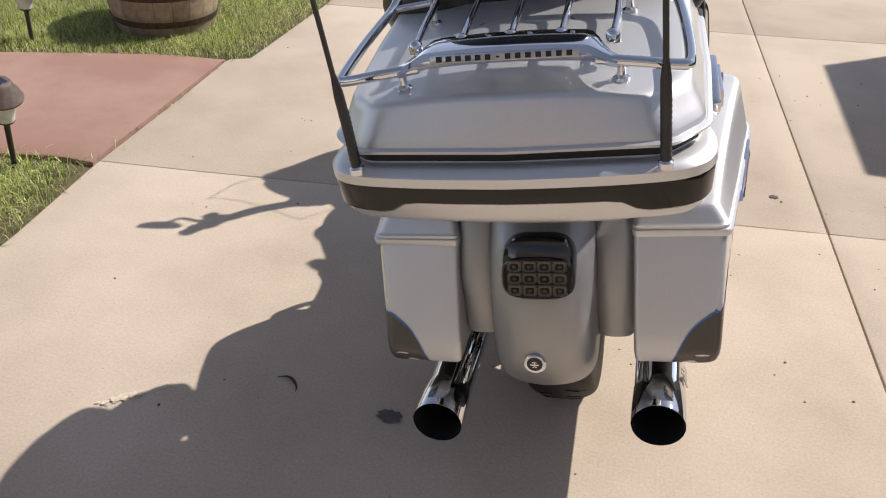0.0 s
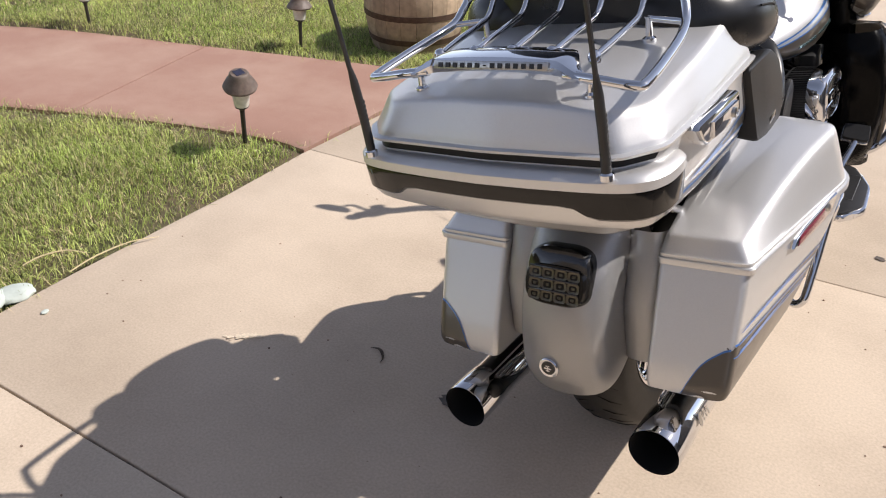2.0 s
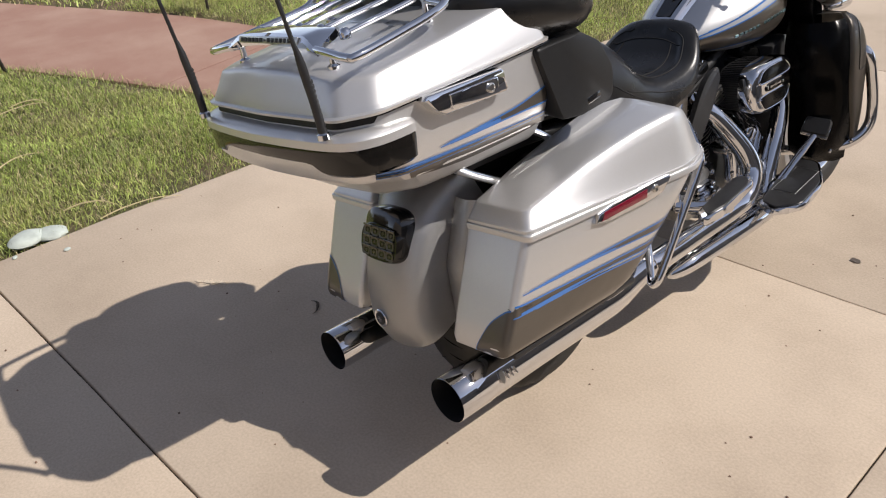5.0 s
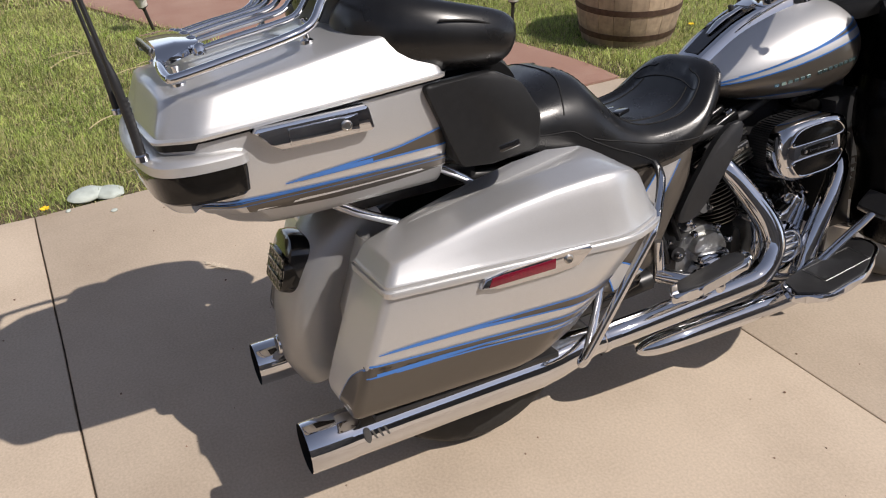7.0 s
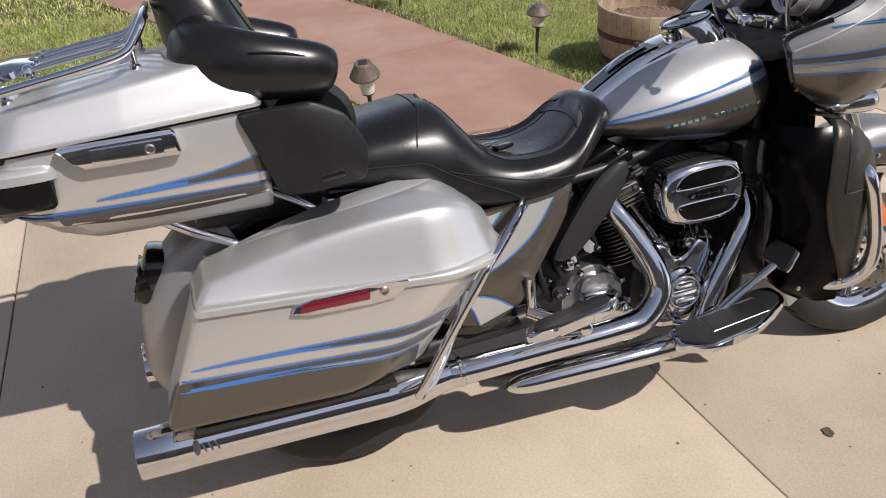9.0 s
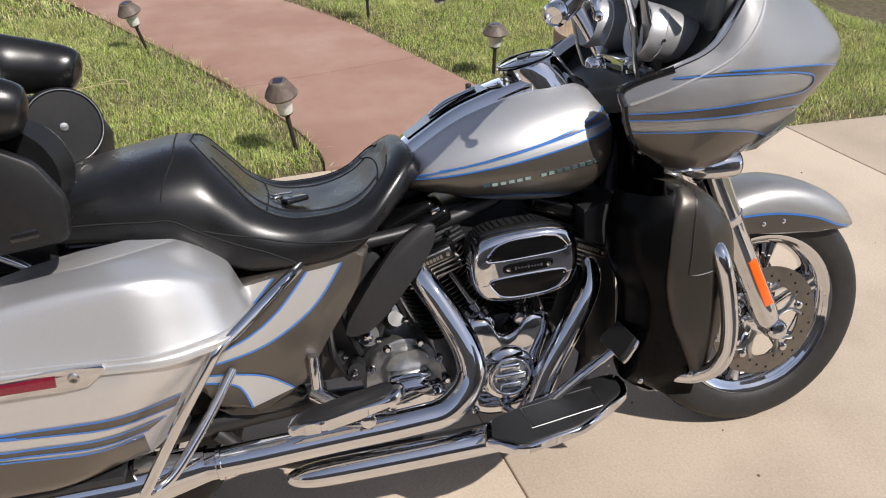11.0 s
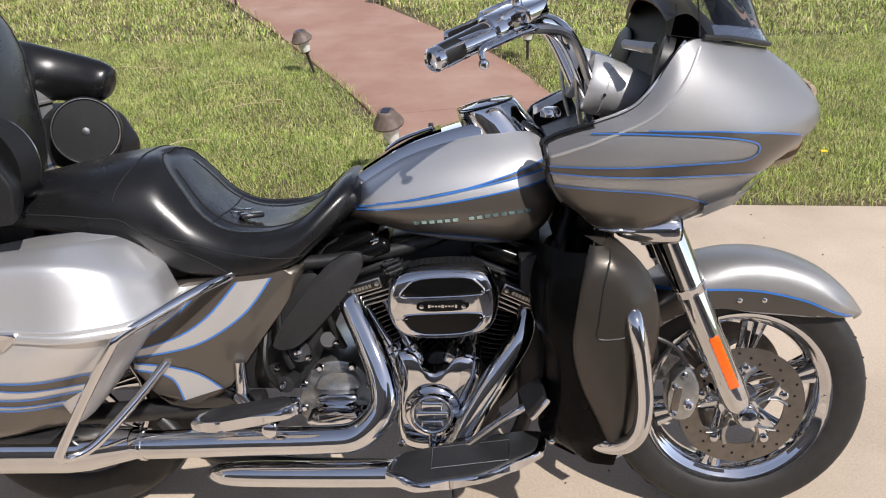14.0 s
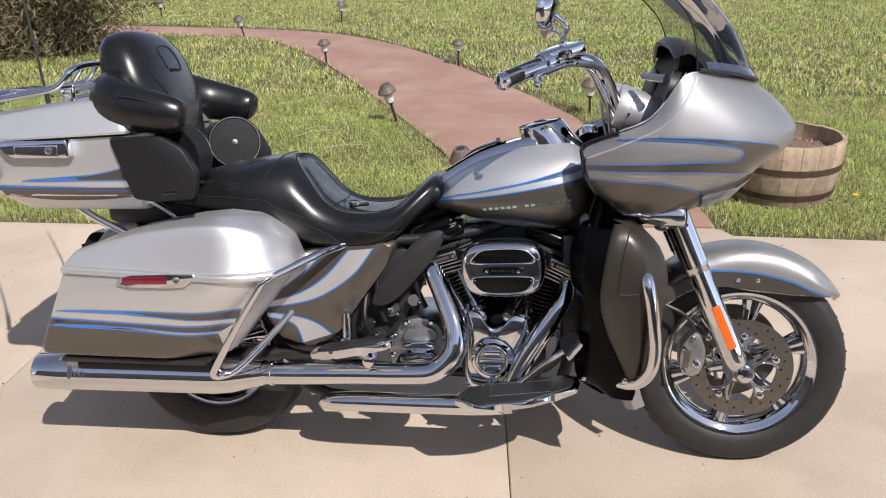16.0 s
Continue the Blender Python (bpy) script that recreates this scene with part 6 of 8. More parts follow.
ridge = catmull([(1.158, 0.960, 0), (1.20, 0.978, 0), (1.245, 0.998, 0), (1.335, 1.042, 0), (1.389, 1.10, 0), (1.422, 1.166, 0)], 6)
for s in (1, -1):
    hits = [tr.ray_cast(Vector((s, p[0], p[1])), Vector((-s, 0, 0)))[0] for p in ridge]
    add_tube(bm, [h for h in hits if h is not None], 0.0034, 8, 1)
part_each("rim_ridge", bm, SILVER, fairing)
bm = BM()
rows = fairing_rows(0.03)
add_grid(bm, rows)
add_grid(bm, [[r[-1] for r in fairing_rows(0.004)], [r[-1] - Vector((0, 0, 0.006)) for r in rows]])
part("inner_liner", bm, SATIN, fairing, "black inner liner")
# rubber-edged rim on each side
for s in (1, -1):
    rim = [Vector((s * st[4][0], st[4][1], st[4][2])) for st in ST[:4]]
    low_ = [Vector((s * ST[0][k][0], ST[0][k][1], ST[0][k][2])) for k in (0, 1, 2, 3)]
    bm = BM()
    add_tube(bm, low_ + rim[:2], 0.0075, 8, 5)
    part("rubber_edge", bm, GLOSS, fairing)
    bm = BM()
    lines = []
    for f, dz in ((0.0, 0.003), (0.25, 0.006), (0.6, 0.002), (1.0, -0.012)):
        lines.append([p + Vector((-s * 0.045 * f, -0.012 * f * 0, dz)) for p in catmull(rim, 6)])
    add_grid(bm, lines)
    part("fairing_rim", bm, SILVER, fairing)
# dash, hood, instruments
bm = BM()
rows = []
for y, z, w in ((1.20, 0.965, 0.21), (1.25, 1.00, 0.245), (1.30, 1.03, 0.262), (1.345, 1.09, 0.266), (1.372, 1.16, 0.262), (1.388, 1.215, 0.24), (1.400, 1.245, 0.20)):
    rows.append([(x * w, y + 0.05 * (1 - abs(x)) ** 0.8 * 0.8, z) for x in (-1, -0.85, -0.6, -0.3, 0, 0.3, 0.6, 0.85, 1)])
add_grid(bm, rows)
bmesh.ops.solidify(bm, geom=bm.faces[:], thickness=0.006)
dash = part("dashboard", bm, MATTE, fairing, "black dashboard")
bm = BM()
rows = []
for x in np.linspace(-0.235, 0.235, 25):
    k = abs(x) / 0.235
    zt = 1.262 - 0.05 * k ** 2.4
    yt = 1.362 + 0.02 * k
    rows.append([(x, yt, zt - 0.012), (x, yt - 0.006, zt), (x, yt + 0.03, zt + 0.012), (x, yt + 0.10 * (1 - 0.4 * k), zt - 0.012), (x, yt + 0.20 * (1 - 0.6 * k), 1.165)])
add_grid(bm, [catmull(r, 3) for r in rows])
part("dash_hood", bm, SATIN, fairing, "black dash hood", 60)
for s in (1, -1):
    bm = BM()
    m = along((s * 0.13, 1.262, 1.083), (0, -1, 0.30))
    add_lathe(bm, [(0.044, -0.12), (0.054, -0.07), (0.060, -0.012), (0.0585, -0.0105), (0.060, -0.009), (0.0605, 0.020), (0.057, 0.026), (0.051, 0.020), (0.047, 0.012), (0.0, 0.010)], m, 40)
    pod = part("gauge_pod", bm, SILVER, dash, "silver gauge housing")
    bm = BM()
    add_lathe(bm, [(0.0035, 0.0), (0.0035, 0.002), (0.0, 0.0025)], Matrix.Translation((s * 0.1905, 1.268, 1.070)) @ pose(0, 0, 0, 0, s * 90, 0), 12)
    part("screw", bm, DARK_INK, pod)
    bm = BM()
    add_lathe(bm, [(0.047, 0.0125), (0.0, 0.0135)], m, 32)
    part("gauge_glass", bm, GLOSS, pod)
    bm = BM()
    m = along((s * 0.222, 1.375, 1.13), (-0.2 * s, -1, 0.25))
    add_lathe(bm, [(0.052, -0.01), (0.055, 0.010), (0.048, 0.014), (0.0, 0.010)], m, 36)
    part("dash_speaker", bm, SATIN, dash, "round black dash speaker")
bm = BM()
add_tube(bm, [(0.262, 1.350, 1.162), (0.240, 1.325, 1.166), (0.21, 1.300, 1.170)], [0.012, 0.010, 0.009], 8, 3)
part("vent_lever", bm, STEEL, dash)
# windshield
bm = BM()
base = catmull([(0.300, 1.422, 1.184), (0.25, 1.498, 1.176), (0.17, 1.580, 1.162), (0.08, 1.613, 1.155), (0, 1.620, 1.153)], 5)
top = catmull([(0.215, 1.325, 1.40), (0.19, 1.345, 1.425), (0.13, 1.372, 1.445), (0.06, 1.388, 1.452), (0, 1.392, 1.454)], 5)
base, top = base + [Vector((-p.x, p.y, p.z)) for p in base[-2::-1]], top + [Vector((-p.x, p.y, p.z)) for p in top[-2::-1]]
rows = [[b.lerp(t, f) + Vector((0, 0.03 * math.sin(math.pi * f), 0.02 * math.sin(math.pi * f))) for b, t in zip(base, top)] for f in np.linspace(0, 1, 12)]
add_grid(bm, rows)
shield = part("windshield", bm, WINDSHIELD, bike, "low tinted windshield", 80)
shield.visible_shadow = False
bm = BM()
edge_r = [r[0] for r in rows] + rows[-1] + [r[-1] for r in rows[::-1]]
add_tube(bm, edge_r, 0.0018, 6, 1)
part("shield_edge", bm, SMOKE, shield)
bm = BM()
lines = [[b + (t - b) * f + Vector((0, 0.006 + 0.03 * f, 0.004)) for b, t in zip(base, top)][2:-2] for f in (0.005, 0.03, 0.075, 0.082)]
add_grid(bm, lines)
bmesh.ops.solidify(bm, geom=bm.faces[:], thickness=0.003)
trim = part("shield_trim", bm, CHROME, shield, "chrome windshield trim strip")
bm = BM()
add_tube(bm, [b + Vector((0, 0.006, 0.000)) for b in base], 0.005, 8, 1)
part("shield_gasket", bm, SATIN, shield)
# headlamp recess and lower chin
bm = BM()
add_grid(bm, [[(x * 0.17, 1.50, 0.85 + 0 * x) for x in (-1, -0.5, 0, 0.5, 1)], [(x * 0.23, 1.24, 0.818) for x in (-1, -0.5, 0, 0.5, 1)]])
bmesh.ops.solidify(bm, geom=bm.faces[:], thickness=0.006)
part("fairing_floor", bm, SATIN, fairing)
for s in (1, -1):
    bm = BM()
    add_grid(bm, [[(s * x, y, z) for x, y in ((0.09, 1.235), (0.15, 1.215), (0.20, 1.205), (0.232, 1.215), (0.246, 1.245))] for z in (0.73, 0.80, 0.88, 0.955)])
    bmesh.ops.solidify(bm, geom=bm.faces[:], thickness=0.005)
    part("inner_panel", bm, DEEP, fairing, "black inner fairing panel")
for s in (1, -1):
    bm = BM()
    rows = []
    for st0, st1, in zip([ST[3][0], ST[4][0], ST[5][0]], [ST[3][1], ST[4][1], ST[5][1]]):
        a, b = Vector((s * st0[0], st0[1], st0[2])), Vector((s * st1[0], st1[1], st1[2]))
        rows.append([a + Vector((0, 0, -0.004)), a.lerp(b, 0.3) + Vector((s * 0.012, 0.012, -0.006)), b + Vector((s * 0.014, 0.012, -0.002))])
    add_grid(bm, rows)
    bmesh.ops.solidify(bm, geom=bm.faces[:], thickness=0.004)
    part("chin_spoiler", bm, SILVER, fairing)

# indicators on stalks
for s in (1, -1):
    bm = BM()
    add_tube(bm, [(s * 0.235, 1.290, 0.800), (s * 0.235, 1.298, 0.801), (s * 0.235, 1.33, 0.802), (s * 0.235, 1.37, 0.803), (s * 0.235, 1.408, 0.803), (s * 0.235, 1.418, 0.803)], [0.004, 0.012, 0.024, 0.030, 0.031, 0.029], 24, 4)
    lampb = part("indicator", bm, CHROME, bike, "chrome bullet indicator lamp")
    bm = BM()
    add_lathe(bm, [(0.029, 0.0), (0.026, 0.006), (0.0, 0.009)], along((s * 0.235, 1.417, 0.803), (0, 1, 0)), 24)
    part("lens", bm, SMOKE, lampb)
    bm = BM()
    add_tube(bm, [(s * 0.225, 1.35, 0.785), (s * 0.18, 1.36, 0.76), (s * 0.13, 1.38, 0.75)], [0.012, 0.010, 0.012], 10, 3)
    add_tube(bm, [(s * 0.262, 1.255, 0.812), (s * 0.268, 1.29, 0.812), (s * 0.262, 1.325, 0.808)], [0.006, 0.013, 0.007], 12, 4, 0.6)
    part("stalk", bm, CHROME, lampb)
    bm = BM()
    add_tube(bm, [(s * 0.20, 1.26, 0.80), (s * 0.19, 1.275, 0.75), (s * 0.165, 1.30, 0.70), (s * 0.15, 1.33, 0.64)], 0.006, 8, 4)
    part("wiring", bm, SATIN, lampb)

# black block added to keep light out of the gap behind the steering head
bm = BM()
add_box(bm, (0.20, 0.05, 0.34), pose(0, 1.245, 0.78), 0.008)
part("neck_panel", bm, DEEP, bike, "added black block that closes a see-through gap")
# fork yokes and steering head
bm = BM()
add_box(bm, (0.33, 0.09, 0.035), Matrix.Translation((0, 1.40, 0.77)) @ pose(0, 0, 0, -24, 0, 0), 0.01)
add_box(bm, (0.30, 0.09, 0.03), Matrix.Translation((0, 1.29, 0.985)) @ pose(0, 0, 0, -24, 0, 0), 0.01)
add_tube(bm, [(0, 1.36, 0.75), (0, 1.27, 0.99)], 0.04, 16, 1)
part("fork_yoke", bm, GLOSS, bike)

# ---- handlebar ----
for s in (1, -1):
    bm = BM()
    add_tube(bm, [(0, 1.262, 1.002), (s * 0.07, 1.264, 1.004), (s * 0.108, 1.260, 1.022), (s * 0.142, 1.238, 1.085), (s * 0.19, 1.196, 1.172), (s * 0.215, 1.162, 1.206), (s * 0.25, 1.118, 1.216), (s * 0.32, 1.06, 1.205), (s * 0.40, 0.985, 1.180)], [0.0165, 0.018, 0.020, 0.0205, 0.0205, 0.020, 0.0185, 0.0165, 0.0165], 16, 6)
    bar = part("handlebar", bm, CHROME, bike, "tall chrome handlebar")
    bm = BM()
    a, b = Vector((s * 0.325, 1.046, 1.206)), Vector((s * 0.42, 0.942, 1.163))
    d = b - a
    add_tube(bm, [a, a + d * 0.04, a + d * 0.96, b], [0.019, 0.0205, 0.0205, 0.019], 20, 1)
    grip = part("grip", bm, MATTE, bar, "black grip with chrome bands")
    q = d.normalized()
    for f in (0.12, 0.03):
        bm = BM()
        add_lathe(bm, [(0.0205, -0.004), (0.0225, -0.003), (0.0225, 0.003), (0.0205, 0.004)], along(a + d * f, d), 20, False)
        part("grip_band", bm, CHROME, grip)
    for k in range(4):
        bm = BM()
        o = (along(a, d).to_3x3() @ Vector((math.cos(k * 1.571 + 0.6), math.sin(k * 1.571 + 0.6), 0))) * 0.0205
        add_tube(bm, [a + d * 0.10 + o, a + d * 0.92 + o], 0.003, 6, 1)
        part("grip_inlay", bm, CHROME, grip)
    bm = BM()
    add_lathe(bm, [(0.0205, -0.012), (0.022, -0.008), (0.022, 0.004), (0.017, 0.010), (0.015, 0.007), (0.0, 0.009)], along(b, d), 24)
    part("bar_end", bm, CHROME, grip)
    bm = BM()
    c = a - d * 0.22
    add_box(bm, (0.052, 0.075, 0.050), Matrix.Translation(c + Vector((0, 0, 0.004))) @ d.to_track_quat("Y", "Z").to_matrix().to_4x4(), 0.012, 3)
    add_box(bm, (0.070, 0.058, 0.030), Matrix.Translation(c + Vector((-s * 0.005, 0.035, 0.022))) @ d.to_track_quat("Y", "Z").to_matrix().to_4x4(), 0.008, 3)
    add_lathe(bm, [(0.029, -0.02), (0.031, -0.015), (0.031, 0.015), (0.026, 0.02)], along(a - d * 0.02, d), 24)
    part("switch_housing", bm, CHROME, bar, "chrome switch housing")
    bm = BM()
    add_tube(bm, [(s * 0.275, 1.118, 1.205), (s * 0.30, 1.108, 1.206), (s * 0.35, 1.060, 1.190), (s * 0.385, 1.034, 1.181), (s * 0.397, 1.023, 1.174), (s * 0.403, 1.024, 1.160)], [0.013, 0.013, 0.012, 0.011, 0.008, 0.006], 12, 5, 0.6)
    add_lathe(bm, [(0.0, -0.010), (0.008, -0.006), (0.010, 0), (0.008, 0.006), (0.0, 0.010)], Matrix.Translation((s * 0.405, 1.026, 1.152)), 14)
    part("lever", bm, CHROME, bar, "chrome lever")
    bm = BM()
    mir = Vector((s * 0.375, 1.045, 1.332))
    add_tube(bm, [c + Vector((0, 0.02, 0.02)), c + Vector((s * 0.004, 0.02, 0.055)), mir + Vector((-s * 0.012, 0.05, -0.04)), mir + Vector((-s * 0.005, 0.022, -0.012))], [0.010, 0.008, 0.008, 0.007], 10, 5)
    part("mirror_stem", bm, CHROME, bar)
    bm = BM()
    m = along(mir, (-0.25 * s, -1, 0.12)) @ Matrix.Diagonal((1.35, 0.92, 1, 1))
    add_lathe(bm, [(0.030, -0.026), (0.045, -0.018), (0.053, -0.004), (0.0535, 0.004), (0.050, 0.007)], m, 36, True)
    mirr = part("mirror", bm, CHROME, bar, "oval chrome rear-view mirror")
    bm = BM()
    add_lathe(bm, [(0.0495, 0.0075), (0.0, 0.0078)], m, 36)
    part("mirror_glass", bm, CHROME, mirr)
    bm = BM()
    add_tube(bm, [c + Vector((-s * 0.01, 0.03, -0.015)), (s * 0.215, 1.178, 1.195), (s * 0.172, 1.206, 1.140), (s * 0.152, 1.222, 1.03), (s * 0.14, 1.24, 0.97)], 0.005, 8, 5)
    add_tube(bm, [c + Vector((-s * 0.02, 0.04, -0.01)), (s * 0.218, 1.192, 1.190), (s * 0.178, 1.238, 1.10), (s * 0.150, 1.275, 1.02), (s * 0.14, 1.29, 0.98)], 0.009, 8, 5)
    part_each("control_cable", bm, STEEL, bar)
bm = BM()
for s in (1, -1):
    add_tube(bm, [(s * 0.05, 1.264, 0.97), (s * 0.05, 1.264, 1.018)], [0.022, 0.024], 16, 1)
add_box(bm, (0.14, 0.045, 0.03), pose(0, 1.264, 1.008), 0.01)
part("bar_clamp", bm, CHROME, bike)
bm = BM()
add_lathe(bm, [(0.022, 0.0), (0.022, 0.012), (0.016, 0.02), (0.0, 0.022)], pose(0.06, 1.172, 1.012), 20)
part("ignition_switch", bm, CHROME, bike, "round chrome ignition switch")
bm = BM()
rows = []
for y, w, z in ((1.12, 0.09, 0.955), (1.18, 0.16, 0.965), (1.25, 0.21, 0.985), (1.32, 0.24, 1.0)):
    rows.append([(-w, y, z - 0.04), (-w * 0.9, y, z), (0, y, z + 0.005), (w * 0.9, y, z), (w, y, z - 0.04)])
add_grid(bm, [catmull(r, 3) for r in rows])
part("inner_fairing_cap", bm, MATTE, fairing)

# ---- leg shields with their boxes ----
o_rear = spl([0.335, 0.36, 0.43, 0.52, 0.60, 0.68, 0.76, 0.795], [1.292, 1.280, 1.250, 1.212, 1.196, 1.204, 1.218, 1.232])
o_front = spl([0.335, 0.36, 0.43, 0.55, 0.64, 0.72, 0.77, 0.795], [1.300, 1.325, 1.352, 1.366, 1.374, 1.356, 1.315, 1.275])
o_x = spl([0.335, 0.36, 0.43, 0.52, 0.62, 0.70, 0.77, 0.795], [0.315, 0.335, 0.352, 0.364, 0.370, 0.366, 0.350, 0.325])
i_rear = spl([0.30, 0.34, 0.40, 0.48, 0.56, 0.62, 0.68, 0.74, 0.78], [1.215, 1.152, 1.140, 1.150, 1.150, 1.128, 1.120, 1.130, 1.15])
for s in (1, -1):
    bm = BM()
    rows = []
    for z in np.linspace(0.335, 0.795, 22):
        r, f, x = o_rear(z), o_front(z), o_x(z)
        cz = max((z - 0.74) / 0.055, 0) ** 2 * 0.01
        line = [(x - 0.012, r - 0.002, z), (x - 0.002, r + 0.004, z), (x, r + 0.25 * (f - r), z), (x - 0.006, r + 0.6 * (f - r), z), (x - 0.035, f - 0.012, z), (x - 0.075, f, z), (0.20, f - 0.01, z)]
        rows.append([(s * q.x, q.y, q.z) for q in catmull(line, 4)])
    add_grid(bm, rows, False)
    bmesh.ops.solidify(bm, geom=bm.faces[:], thickness=0.004)
    add_grid(bm, [[(s * x_, y_, 0.793) for x_, y_ in ((0.20, 1.21), (0.26, 1.235), (0.312, 1.25))], [(s * x_, y_, 0.793) for x_, y_ in ((0.20, 1.265), (0.25, 1.27), (0.312, 1.262))]])
    low = part("leg_shield", bm, PEWTER, bike, "pewter leg shield with black inner face")
    bm = BM()
    rows = []
    for z in np.linspace(0.300, 0.782, 22):
        r, f, x = i_rear(z), o_rear(max(z, 0.335)) - 0.3 * max(0, 0.335 - z), o_x(max(z, 0.335))
        bulge = 0.03 * math.exp(-((z - 0.40) / 0.08) ** 2)
        line = [(0.17, r + 0.03, z), (0.215, r + 0.004, z), (0.26, r - 0.004, z), (x - 0.050, r + 0.012, z), (x - 0.022, r + 0.4 * (f - r), z), (x - 0.010, f - 0.004, z), (x - 0.010, f + 0.012, z)]
        rows.append([(s * q.x, q.y, q.z) for q in catmull(line, 4)])
    add_grid(bm, rows)
    bmesh.ops.solidify(bm, geom=bm.faces[:], thickness=0.004)
    part("inner_shell", bm, DEEP, low, "glossy black inner shell")
    bm = BM()
    trl = tree_of(low)
    pts = []
    for q in catmull([(1.268, 0.785, 0), (1.252, 0.72, 0), (1.243, 0.65, 0), (1.240, 0.625, 0), (1.250, 0.616, 0), (1.29, 0.617, 0), (1.345, 0.628, 0)], 6):
        hit, nrm, _, _ = trl.ray_cast(Vector((3 * s, q.x, q.y)), Vector((-s, 0, 0)))
        if hit is not None:
            pts.append(hit)
    if len(pts) > 3:
        add_tube(bm, pts, 0.0022, 6, 1)
        part("box_seam", bm, DARK_INK, low)
    else:
        bm.free()
    bm = BM()
    add_lathe(bm, [(0.008, 0), (0.008, 0.004 * s), (0.004, 0.006 * s)], xturn((s * 0.338, 1.268, 0.370)), 12)
    add_lathe(bm, [(0.006, 0), (0.006, 0.004 * s), (0.003, 0.006 * s)], xturn((s * 0.318, 1.16, 0.365)), 12)
    part_each("shield_bolt", bm, CHROME, low)
# front crash bar
bm = BM()
right = [(0.30, 1.318, 0.652), (0.345, 1.312, 0.662), (0.366, 1.316, 0.640), (0.372, 1.328, 0.58), (0.374, 1.338, 0.48), (0.368, 1.330, 0.41), (0.34, 1.300, 0.366), (0.28, 1.25, 0.345), (0.14, 1.20, 0.335), (0.0, 1.19, 0.333)]
add_tube(bm, right + [(-x, y, z) for x, y, z in right[-2::-1]], 0.0178, 16, 6)
part("crash_bar", bm, CHROME, bike, "chrome front crash bar")

# ---- engine ----
def add_dome(bm, poly, x0, x1, rise=0.35, steps=((1.0, 0.0), (1.0, 0.35), (0.992, 0.6), (0.965, 0.8), (0.91, 0.92), (0.80, 0.98), (0.55, 1.0))):
    """A cushion-shaped cover over an outline in (y, z), from x0 out to x1."""
    c = sum((Vector(p) for p in poly), Vector((0, 0))) / len(poly)
    add_grid(bm, [[(x0 + (x1 - x0) * h, *(c + (Vector(p) - c) * k)) for p in poly] for k, h in steps], True, True, True)
    return bm


bm = BM()
add_prism(bm, [p[:] for p in rounded([(0.80, 0.27), (0.80, 0.40), (0.85, 0.475), (1.00, 0.475), (1.06, 0.40), (1.05, 0.27), (0.98, 0.22), (0.86, 0.22)], 0.25, 2)], -0.16, 0.10, 0.02)
engine = part("engine", bm, SATIN, bike, "black V-twin engine with chrome covers")
bm = BM()
add_dome(bm, [p[:] for p in rounded([(0.814, 0.31), (0.824, 0.262), (0.86, 0.247), (0.945, 0.247), (0.978, 0.285), (0.990, 0.38), (1.018, 0.455), (1.012, 0.492), (0.965, 0.505), (0.935, 0.470), (0.907, 0.456), (0.882, 0.472), (0.862, 0.510), (0.818, 0.508), (0.800, 0.475), (0.822, 0.40)], 0.2, 2)], 0.09, 0.178, steps=((1.0, 0.0), (1.0, 0.55), (0.985, 0.72), (0.955, 0.84), (0.89, 0.93), (0.76, 0.98), (0.5, 1.0), (0.2, 1.0)))
cover = part("cam_cover", bm, CHROME, engine, "polished chrome cam cover")
bm = BM()
add_lathe(bm, [(0.066, -0.03), (0.064, -0.010), (0.060, -0.004), (0.052, -0.002), (0.049, 0.008), (0.046, 0.013), (0.042, 0.013), (0.0395, 0.009), (0.038, 0.002), (0.0, 0.002)], xturn((0.194, 0.902, 0.366)), 48)
disc_ = part("round_cover", bm, CHROME, cover, "round chrome timer cover", 60)
bm = BM()
add_lathe(bm, [(0.0385, 0.003), (0.0, 0.0032)], xturn((0.194, 0.902, 0.366)), 36)
part("cover_recess", bm, STEEL, disc_)
bm = BM()
for k in range(3):
    z = -0.0225 + 0.0225 * k
    w = 2 * math.sqrt(0.0385 ** 2 - (abs(z) + 0.006) ** 2)
    add_box(bm, (0.014, w, 0.0212), pose(0.201, 0.902, 0.366 + z), 0.006, 4)
part_each("cover_rib", bm, CHROME, disc_)
bm = BM()
for y, z in ((0.826, 0.275), (0.957, 0.268), (0.818, 0.462), (0.872, 0.480), (0.955, 0.475), (1.0, 0.446), (0.832, 0.385), (0.978, 0.365)):
    add_lathe(bm, [(0.009, 0), (0.009, 0.008), (0.006, 0.011), (0.0, 0.010)], xturn((0.162, y, z)), 12)
part_each("cover_bolt", bm, CHROME, cover)
